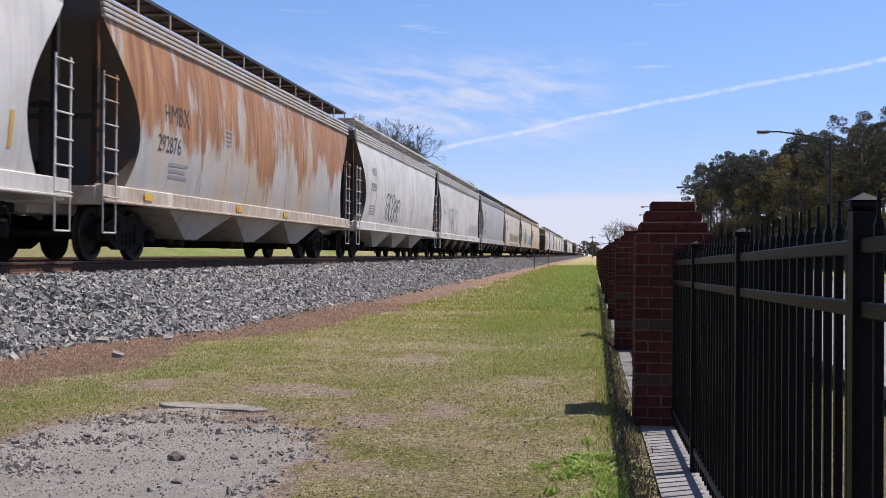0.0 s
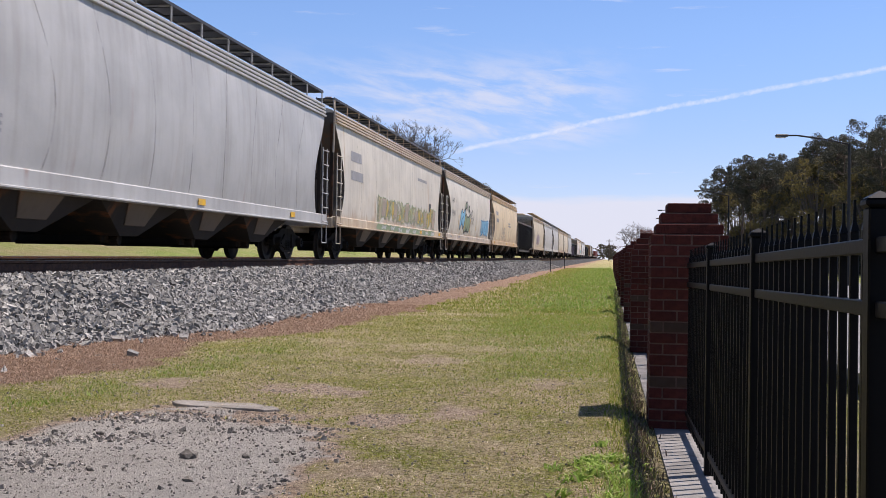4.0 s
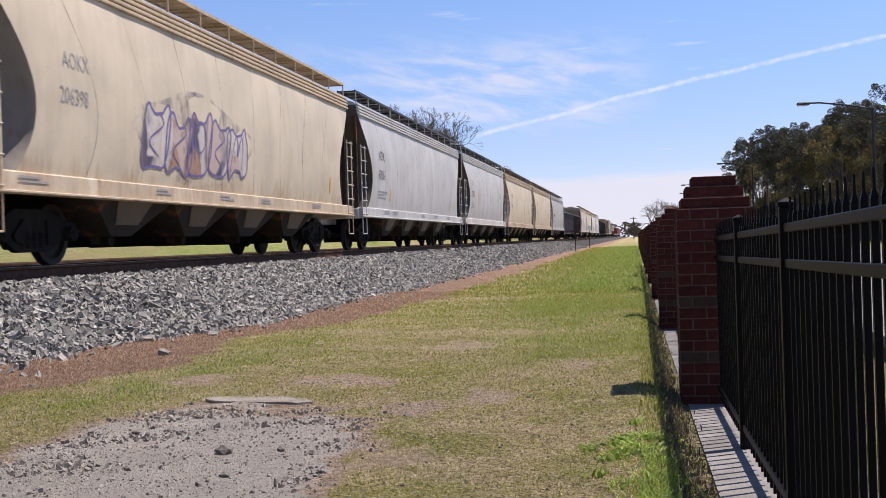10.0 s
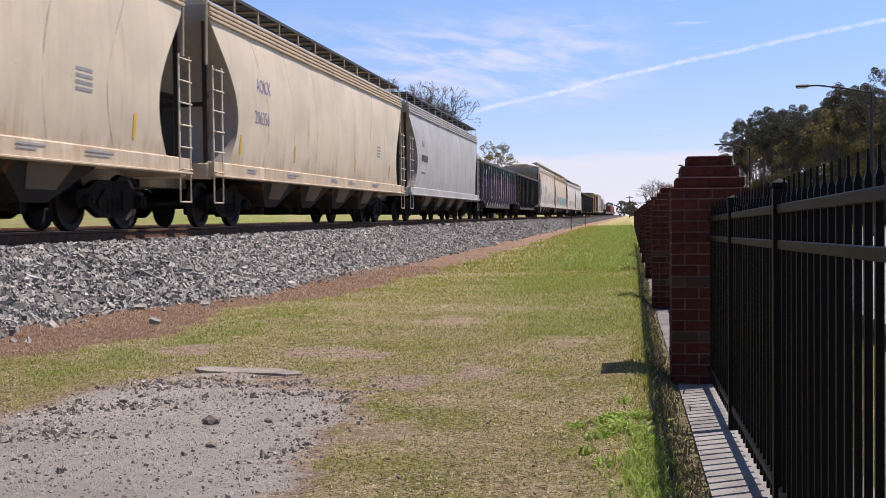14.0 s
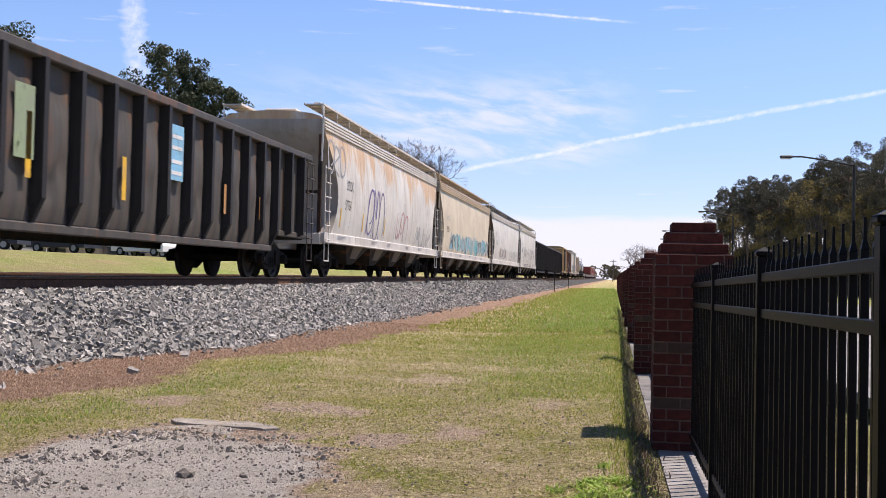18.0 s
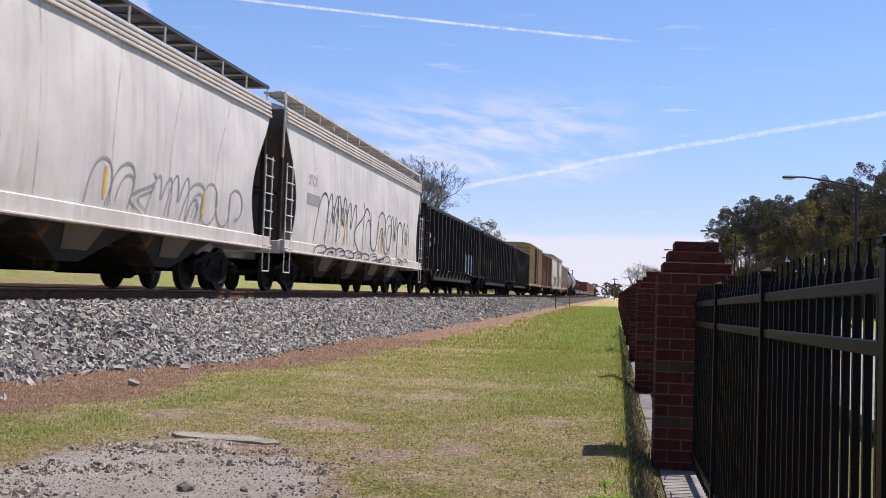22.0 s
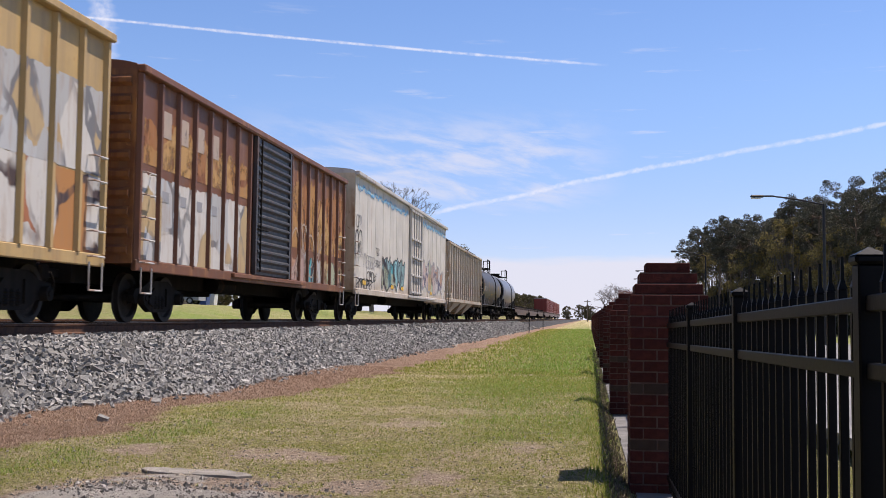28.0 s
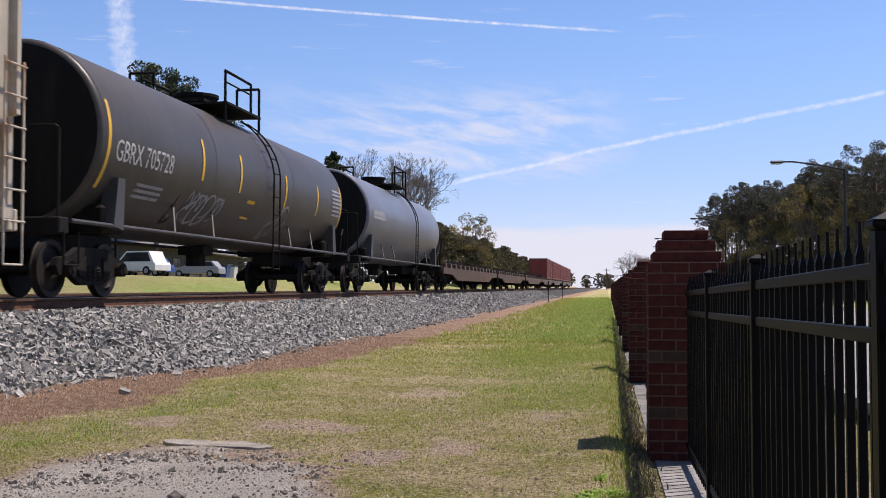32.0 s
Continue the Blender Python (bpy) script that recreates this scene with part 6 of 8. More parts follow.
def hopper(label, L, mat, bays=4, bulge=0.12, panels=9, dark_walk=False, sill=None, curve=1.25, top=4.22, hoops=False, bay_mat="bay_steel"):
    """A smooth-sided covered hopper car."""
    car = car_thing("covered_hopper_car", label, L)
    flank = hopper_side(bulge)
    sill = sill or mat
    half = L / 2 - 0.60

    def inset(z):
        t = (z - 1.22) / (top - 1.22)
        return curve * max(0.0, math.sin(math.pi * min(1.0, 0.26 + 0.80 * t))) ** 1.3 if t < 0.93 else 0.03

    def side(z, y=None):
        """Half the width at a height; with y, the rippled skin itself."""
        if y is None or not panels:
            return flank(z)
        h = half - inset(z)
        u = min(max((y + h) / (2 * h), 0.0), 1.0) * panels * 4
        k = int(u)
        return flank(z) + (panel_wave(k) + (panel_wave(k + 1) - panel_wave(k)) * (u - k)) * math.sin(math.pi * min(max((z - 1.2) / (top - 1.2), 0), 1))

    def body():
        s = Shape()
        n = max(18, panels * 4)
        rings = []
        for k in range(15):
            z = 1.20 + (top - 1.20) * k / 14
            h, x = half - inset(z), side(z)
            row = [(x + (panel_wave(i) if panels else 0.0) * math.sin(math.pi * k / 14), -h + 2 * h * i / n, z) for i in range(n + 1)]
            rings.append(row + [(-a, b2, c) for a, b2, c in row[::-1]])
        s.loft(rings, True)
        x = side(top)
        s.loft([[(x * math.cos(a * math.pi / 10), y, top + 0.24 * math.sin(a * math.pi / 10)) for a in range(11)] for y in (-half + 0.03, half - 0.03)], False)
        for y in (-half + 0.03, half - 0.03):
            s.add([(x * math.cos(a * math.pi / 10), y, top + 0.24 * math.sin(a * math.pi / 10)) for a in range(11)], [tuple(range(11))])
        return s
    part("body", body, mat, car, smooth=38, key=("hopper_body", round(L, 1), bulge, panels, curve, top))
    for j in range(1, panels or 8):
        seam = Shape()
        rows = []
        for k in range(13):
            z = 1.27 + (top - 0.30 - 1.27) * k / 12
            h = half - inset(z)
            y = -h + 2 * h * j / (panels or 8)
            rows.append([(side(z, y) + 0.004, y - 0.011, z), (side(z, y) + 0.006, y + 0.011, z)])
        seam.loft(rows, False)
        part("weld_seam", seam, "seam_grime", car)

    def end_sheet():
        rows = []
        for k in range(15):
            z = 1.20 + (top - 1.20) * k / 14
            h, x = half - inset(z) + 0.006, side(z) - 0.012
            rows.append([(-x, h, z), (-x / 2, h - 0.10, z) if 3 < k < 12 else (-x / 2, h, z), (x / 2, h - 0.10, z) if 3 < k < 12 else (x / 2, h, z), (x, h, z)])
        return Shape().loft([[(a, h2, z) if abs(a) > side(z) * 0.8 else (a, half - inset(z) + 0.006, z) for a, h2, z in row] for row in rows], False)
    # end sheets carry the shade of the recess in their colour
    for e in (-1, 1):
        part("end_sheet", end_sheet, "end_shade" if mat in ("paint_rusty", "paint_white", "paint_stained", "paint_cool") else "end_half_shade", car, "grimy curved end sheet, its colour darkened for shade", at=pose(0, 0, 0, 0, 0, 0 if e > 0 else 180), key=("end_sheet", round(L, 1), bulge, curve, top), smooth=50)
    for sx in (-1, 1):
        for j, h in enumerate((0.0, 0.092, 0.184, 0.276)):
            x = side(top - 0.08) + 0.012 * j + 0.012
            part("eave_moulding", lambda: Shape().box(-0.04, -half + 0.02, -0.03, 0.04, half - 0.02, 0.03, 0.012), mat, car, at=pose(sx * x, 0, top - h + 0.01), key=("moulding", round(L, 1)))
        part("side_sill", lambda: Shape().box(-0.10, -L / 2 + 0.55, 0.98, 0.06, L / 2 - 0.55, 1.25, 0.02).box(-0.1, -L / 2 + 0.55, 0.96, 0.11, L / 2 - 0.55, 1.0, 0.01), sill, car, "long flat side sill", at=pose(sx * 1.50, 0, 0, 0, 0, 0 if sx > 0 else 180), key=("side_sill", round(L, 1)))
        # roof walk with its brackets
        wm = "grating_dark" if dark_walk else mat
        walk_board = part("running_board", lambda: walk_slats(half), wm, car, "open grating roof walk", at=pose(sx * 1.16, 0, top + 0.40), key=("walk", round(L, 1)))
        nb = int(half * 2 / 1.42)
        for k in range(nb + 1):
            y = -half + 0.1 + (2 * half - 0.2) * k / nb
            part("bracket", lambda: Shape().box(-0.014, -0.016, -0.40, 0.014, 0.016, 0.0).box(-0.52, -0.016, -0.03, 0.014, 0.016, 0.0), mat, walk_board, at=pose(0.26 * sx, y, -0.012, 0, 0, 0 if sx > 0 else 180), key="walk_bracket")
    part("hatch_cover", lambda: hatches(half), mat, car, at=pose(0, 0, top + 0.22), key=("hatches", round(L, 1)))
    for e in (-1, 1):
        if hoops:
            part("end_hoop", lambda: Shape().pipe([(1.44, 0, -1.15), (1.46, 0.0, 0.05), (1.42, -0.06, 0.32), (1.3, -0.18, 0.44), (1.1, -0.32, 0.46)], 0.028, 8), mat, car, "curved white grab hoop", at=pose(0, e * (half + 0.06), top, 0, 0, 0) @ Matrix.Diagonal((1, e, 1, 1)), key=("hoop"))
        part("end_sill", lambda: Shape().box(-1.45, -0.12, 0.92, 1.45, 0.12, 1.22, 0.02).box(-0.3, -1.6, 0.78, 0.3, 0.1, 1.05, 0.02), sill, car, at=pose(0, e * (L / 2 - 0.62), 0, 0, 0, 0 if e > 0 else 180), key="hopper_end_sill")
        # the frame takes the dark bay colour for the same shade
        part("end_frame", lambda: Shape().box(-1.42, -0.05, 1.2, -1.32, 0.05, 3.9, 0.01).box(1.32, -0.05, 1.2, 1.42, 0.05, 3.9, 0.01).box(-1.4, -0.03, 2.3, 1.4, 0.03, 2.38).box(-0.5, -0.5, 1.2, -0.4, 0.0, 2.6).box(0.4, -0.5, 1.2, 0.5, 0, 2.6), "bay_steel", car, at=pose(0, e * (half - 0.06), 0, 0, 0, 0 if e > 0 else 180), key="hopper_end_frame")
        part("brake_cylinder", lambda: Shape().rod((-0.3, 0, 1.5), (0.35, 0, 1.5), 0.16, 12).box(-0.5, -0.1, 1.25, 0.5, 0.1, 1.36), "underframe", car, at=pose(0.2 * e, e * (half - 0.55), 0), key="brake_cylinder")
        add_coupler(car, e * L / 2, e)
        add_truck(car, e * (L / 2 - 2.55))
    add_ladders(car, L, 1.56, 0.92, 3.05, 6, mat)
    span = (L - 7.2) / bays

    def bay():
        s = Shape()
        t, w = span / 2 - 0.02, 1.40
        s.loft([[(-w, -t, 1.0), (w, -t, 1.0), (w, t, 1.0), (-w, t, 1.0)], [(-1.12, -0.34, 0.42), (1.12, -0.34, 0.42), (1.12, 0.34, 0.42), (-1.12, 0.34, 0.42)]], True, True)
        return s

    # plate over the bay whose colour holds the dim light below the sill
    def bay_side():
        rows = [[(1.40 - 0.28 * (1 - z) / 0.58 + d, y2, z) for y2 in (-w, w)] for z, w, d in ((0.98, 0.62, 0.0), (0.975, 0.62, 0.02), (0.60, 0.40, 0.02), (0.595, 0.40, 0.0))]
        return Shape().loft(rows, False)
    for k in range(bays):
        y = (k - (bays - 1) / 2) * span
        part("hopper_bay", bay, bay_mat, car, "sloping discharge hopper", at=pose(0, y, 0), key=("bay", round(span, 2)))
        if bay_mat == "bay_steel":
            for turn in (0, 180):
                part("bay_side", bay_side, "bay_half_shade", car, "grimy slope sheet below the sill, toned for half shade", at=pose(0, y, 0, 0, 0, turn), key="bay_side")
        part("outlet", lambda: Shape().box(-0.8, -0.36, 0.30, 0.8, 0.36, 0.44, 0.02).rod((-0.95, 0, 0.36), (0.95, 0, 0.36), 0.10, 10), "underframe", car, at=pose(0, y, 0), key="outlet")
    return car, side


def walk_slats(half):
    s = Shape().box(-0.25, -half, -0.008, 0.25, half, 0.008)
    for x in (-0.26, 0.26):
        s.box(x - 0.012, -half, -0.03, x + 0.012, half, 0.03)
    for k in range(int(half * 2 / 0.7)):
        y = -half + k * 0.7
        s.box(-0.26, y, -0.03, 0.26, y + 0.03, -0.008)
    return s


def hatches(half):
    s = Shape().box(-0.40, -half + 0.8, -0.10, 0.40, half - 0.8, 0.10, 0.03)
    for k in range(10):
        y = -half + 1.2 + (2 * half - 2.4) * k / 9
        s.box(-0.46, y - 0.5, 0.08, 0.46, y + 0.5, 0.17, 0.03)
    return s


def flat_side(x):
    return lambda z, y=None: x


def gondola(label, L, mat, top, ribs, low=0.62, rib_mat="gon_black_rib_shade", panel_mats=()):
    """A ribbed open-topped gondola."""
    car = car_thing("gondola_car", label, L)
    h, x = L / 2 - 0.62, 1.32

    def wall():
        s = Shape()
        out = [(-h, 1.05), (-h + 2.3, 1.05), (-h + 2.9, low + 0.1), (h - 2.9, low + 0.1), (h - 2.3, 1.05), (h, 1.05), (h, top), (-h, top)]
        s.prism(out, -0.03, 0.03, "x")
        return s

    # ribs default to near black beside dustier panels, for their shaded sides
    def rib():
        return Shape().add([(0.03, -0.075, 1.0), (0.03, 0.075, 1.0), (0.23, 0.06, 1.10), (0.23, -0.06, 1.10), (0.03, -0.075, top - 0.08), (0.03, 0.075, top - 0.08), (0.23, 0.06, top - 0.08), (0.23, -0.06, top - 0.08)],
                           [(0, 1, 2, 3), (7, 6, 5, 4), (0, 3, 7, 4), (3, 2, 6, 7), (2, 1, 5, 6)])
    pitch = (2 * h - 1.5) / (ribs - 1)

    def panel(seed, shift=0.0):
        r = np.random.default_rng(seed)
        dents = [(r.uniform(-0.4, 0.4), r.uniform(1.2, top - 0.4), r.uniform(0.10, 0.26), r.uniform(-0.085, 0.045)) for _ in range(11)]
        rows = []
        for k in range(15):
            v = k / 14
            z = low + 0.16 + (top - 0.14 - low - 0.16) * v
            row = []
            for i in range(11):
                u = i / 10
                y = (u - 0.5) * (pitch - 0.13)
                out = 0.036 + 0.085 * (math.sin(math.pi * u) ** 0.6) * (math.sin(math.pi * v) ** 0.5) + sum(d * math.exp(-(((y - a) / s2) ** 2 + ((z - b2) / s2) ** 2)) for a, b2, s2, d in dents) * math.sin(math.pi * u)
                row.append((max(0.034, out), y + shift, z))
            rows.append(row)
        return Shape().loft(rows, False)
    for sx in (-1, 1):
        w = part("side_wall", wall, mat, car, at=pose(sx * x, 0, 0, 0, 0, 0 if sx > 0 else 180), key=("gon_wall", round(L, 1), top, low))
        part("top_chord", lambda: Shape().box(-0.05, -h, top - 0.10, 0.20, h, top + 0.05, 0.02), mat, w, key=("gon_chord", round(L, 1), top))
        part("bottom_chord", lambda: Shape().box(-0.02, -h + 2.9, low, 0.09, h - 2.9, low + 0.14, 0.02).box(-0.02, -h, 1.0, 0.09, -h + 2.4, 1.14, 0.02).box(-0.02, h - 2.4, 1.0, 0.09, h, 1.14, 0.02), mat, w, key=("gon_low", round(L, 1), low))
        for k in range(ribs):
            y = -h + 0.75 + (2 * h - 1.5) * k / (ribs - 1)
            deep = 1.0 if abs(y) > h - 2.6 else 0.0
            part("rib", rib, rib_mat, w, at=pose(0, y, 0), key=("gon_rib", top))
            if k < ribs - 1 and abs(y + pitch / 2) < h - 3.0:
                n = k % 5
                if panel_mats:
                    part("panel", panel(880 + n, y + pitch / 2), panel_mats[k // 4 % len(panel_mats)], w, smooth=60)
                else:
                    part("panel", lambda: panel(880 + n), mat, w, at=pose(0, y + pitch / 2, 0), key=("gon_panel", round(pitch, 2), top, low, n), smooth=60)
            if not deep:
                part("gusset", lambda: Shape().prism([(0.03, low + 0.05), (0.20, low + 0.42), (0.23, 1.1), (0.03, 1.1)], -0.05, 0.05), rib_mat, w, at=pose(0, y, 0), key=("gusset", low))
    for e in (-1, 1):
        def end():
            s = Shape().box(-x, -0.03, 1.0, x, 0.03, top)
            for k in range(4):
                z = 1.35 + (top - 1.5) * k / 3
                s.box(-x, 0.02, z - 0.07, x, 0.11, z + 0.07, 0.02)
            s.box(-x, -0.05, top - 0.08, x, 0.1, top + 0.04, 0.02)
            return s
        part("end_wall", end, mat, car, at=pose(0, e * h, 0, 0, 0, 0 if e > 0 else 180), key=("gon_end", top))
        add_coupler(car, e * L / 2, e)
        add_truck(car, e * (L / 2 - 2.5))
    part("floor", lambda: Shape().box(-x + 0.02, -h + 0.02, 0.98, x - 0.02, h - 0.02, 1.06), "underframe", car, key=("gon_floor", round(L, 1)))
    part("centre_sill", lambda: Shape().box(-0.25, -L / 2 + 0.6, 0.72, 0.25, L / 2 - 0.6, 1.0), "underframe", car, key=("sill", round(L, 1)))
    add_ladders(car, L, x + 0.2, 0.9, top - 0.1, 6, mat)
    return car, flat_side(x + 0.145)


def boxcar(label, L, mat, posts=12, door=3.0, top=4.45, door_mat=None, smooth_side=False):
    car = car_thing("box_car" if not smooth_side else "refrigerator_car", label, L)
    h, x = L / 2 - (0.92 if smooth_side else 0.62), 1.43 if not smooth_side else 1.49

    def body():
        s = Shape()
        arch = [(x, top - 0.02)] + [(x * math.cos(a * math.pi / 12), top + 0.16 * math.sin(a * math.pi / 12)) for a in range(1, 12)] + [(-x, top - 0.02)]
        s.prism([(-x, 1.08), (x, 1.08)] + arch, -h, h)
        return s
    part("body", body, mat, car, key=("box_body", round(L, 1), top, smooth_side))
    part("roof_edge", lambda: Shape().box(x - 0.02, -h - 0.03, top - 0.12, x + 0.14, h + 0.03, top + 0.02, 0.02).box(-x - 0.14, -h - 0.03, top - 0.12, -x + 0.02, h + 0.03, top + 0.02, 0.02), mat if not smooth_side else "worn_white", car, key=("roof_edge", round(L, 1), top, smooth_side))
    part("side_sill", lambda: Shape().box(x - 0.05, -h, 0.92, x + 0.05, h, 1.12, 0.015).box(-x - 0.05, -h, 0.92, -x + 0.05, h, 1.12, 0.015), mat, car, key=("box_sill", round(L, 1), smooth_side))
    if not smooth_side:
        for sx in (-1, 1):
            for k in range(posts):
                y = -h + 0.08 + (2 * h - 0.16) * k / (posts - 1)
                if abs(y) < door / 2 + 0.2:
                    continue
                part("side_post", lambda: Shape().add([(0, -0.075, 1.1), (0, 0.075, 1.1), (0.075, 0.04, 1.12), (0.075, -0.04, 1.12), (0, -0.075, top - 0.12), (0, 0.075, top - 0.12), (0.075, 0.04, top - 0.13), (0.075, -0.04, top - 0.13)],
                     [(0, 1, 2, 3), (7, 6, 5, 4), (0, 3, 7, 4), (3, 2, 6, 7), (2, 1, 5, 6)]), mat, car, at=pose(sx * x, y, 0, 0, 0, 0 if sx > 0 else 180), key=("box_post", top))

        def leaf():
            s = Shape().box(0.02, -door / 2, 1.12, 0.07, door / 2, top - 0.15, 0.01)
            s.box(0.06, -door / 2, 1.12, 0.12, -door / 2 + 0.12, top - 0.15).box(0.06, door / 2 - 0.12, 1.12, 0.12, door / 2, top - 0.15)
            return s
        for sx in (-1, 1):
            d = part("sliding_door", leaf, door_mat or mat, car, "corrugated steel sliding door", at=pose(sx * x, 0, 0, 0, 0, 0 if sx > 0 else 180), key=("box_door", door, top))
            for k in range(15):
                part("door_rib", lambda: Shape().prism([(0.06, -0.075), (0.14, -0.02), (0.14, 0.02), (0.06, 0.075)], -door / 2 + 0.14, door / 2 - 0.14), door_mat or mat, d, at=pose(0, 0, 1.26 + (top - 1.6) * k / 14), key=("door_rib", door))
            part("door_bar", lambda: Shape().rod((0.14, -door / 2 + 0.3, 1.2), (0.14, -door / 2 + 0.3, top - 0.2), 0.025).rod((0.14, -door / 2 + 0.1, 2.2), (0.14, -door / 2 + 0.9, 2.2), 0.02), "underframe", d, key=("door_bar", door, top))
            part("door_track", lambda: Shape().box(0.0, -door, 1.0, 0.13, door, 1.09, 0.01), mat, d, key=("door_track", door, top))
            part("top_track", lambda: Shape().box(0, -door, top - 0.14, 0.12, door, top - 0.06, 0.01), mat, d, key=("top_track", door, top))
    else:
        def plug():
            return Shape().box(0.0, -1.6, 1.15, 0.06, 1.6, top - 0.18, 0.015)
        for sx in (-1, 1):
            d = part("plug_door", plug, mat, car, "white plug door with lock bars", at=pose(sx * x, 1.0 * sx, 0, 0, 0, 0 if sx > 0 else 180), key=("plug", top))
            for y in (-1.6, 1.5):
                part("door_stile", lambda: Shape().box(0.04, 0, 1.15, 0.12, 0.1, top - 0.18, 0.01), "worn_white", d, at=pose(0, y, 0), key=("door_stile", top))
            for z in (1.2, 1.95, 2.75, 3.55, top - 0.28):
                part("door_rail", lambda: Shape().box(0.05, -1.5, 0, 0.15, 1.5, 0.09, 0.01), "worn_white", d, at=pose(0, 0, z), key="plug_door_rail")
            for y in (-0.95, -0.3, 0.35, 1.0):
                part("lock_bar", lambda: Shape().rod((0.14, 0, 1.15), (0.14, 0, top - 0.2), 0.026).box(0.1, -0.05, 1.6, 0.18, 0.05, 1.75).box(0.1, -0.05, 2.5, 0.18, 0.05, 2.62), "galvanised", d, at=pose(0, y, 0), key=("lock_bar", top))
            for k in range(16):
                y = -h + 0.6 + (2 * h - 1.2) * k / 15
                if not -1.0 < y * sx < 3.0:
                    part("seam", lambda: Shape().box(-0.01, -0.03, 1.12, 0.008, 0.03, top - 0.14), mat, car, at=pose(sx * x, y, 0, 0, 0, 0 if sx > 0 else 180), key=("seam", top))
            part("slide_rail", lambda: Shape().box(0, -2.0, 1.0, 0.12, 6.0, 1.1, 0.01), "worn_white", d, key=("slide_rail", top))
            part("slide_rail", lambda: Shape().box(0, -2.0, top - 0.18, 0.10, 6.0, top - 0.1, 0.01), "worn_white", d, key=("top_slide_rail", top))
    for e in (-1, 1):
        def end():
            s = Shape().box(-x + 0.02, 0.0, 1.05, x - 0.02, 0.03, top - 0.05)
            return s
        wall = part("end_wall", end, mat if not smooth_side else "paint_tan", car, at=pose(0, e * h, 0, 0, 0, 0 if e > 0 else 180), key=("box_end", top, smooth_side))
        for k in range(0 if smooth_side else 10):
            part("end_rib", lambda: Shape().prism([(0.02, -0.11), (0.10, -0.04), (0.10, 0.04), (0.02, 0.11)], -x + 0.1, x - 0.1, "x"), mat, wall, at=pose(0, 0, 1.28 + (top - 1.55) * k / 9), key=("end_rib", x))
        add_coupler(car, e * L / 2, e)
        add_truck(car, e * (L / 2 - 2.7))
    part("centre_sill", lambda: Shape().box(-0.3, -L / 2 + 0.6, 0.70, 0.3, L / 2 - 0.6, 1.08).box(-1.2, -1.2, 0.62, -0.5, 1.2, 1.0, 0.03).rod((0.5, -1.5, 0.85), (0.5, -0.2, 0.85), 0.18, 10), "underframe", car, key=("box_centre", round(L, 1)))
    add_ladders(car, L, x + 0.08, 0.95, 2.75, 5, "worn_white", stiles=False)
    return car, flat_side(x + 0.003)


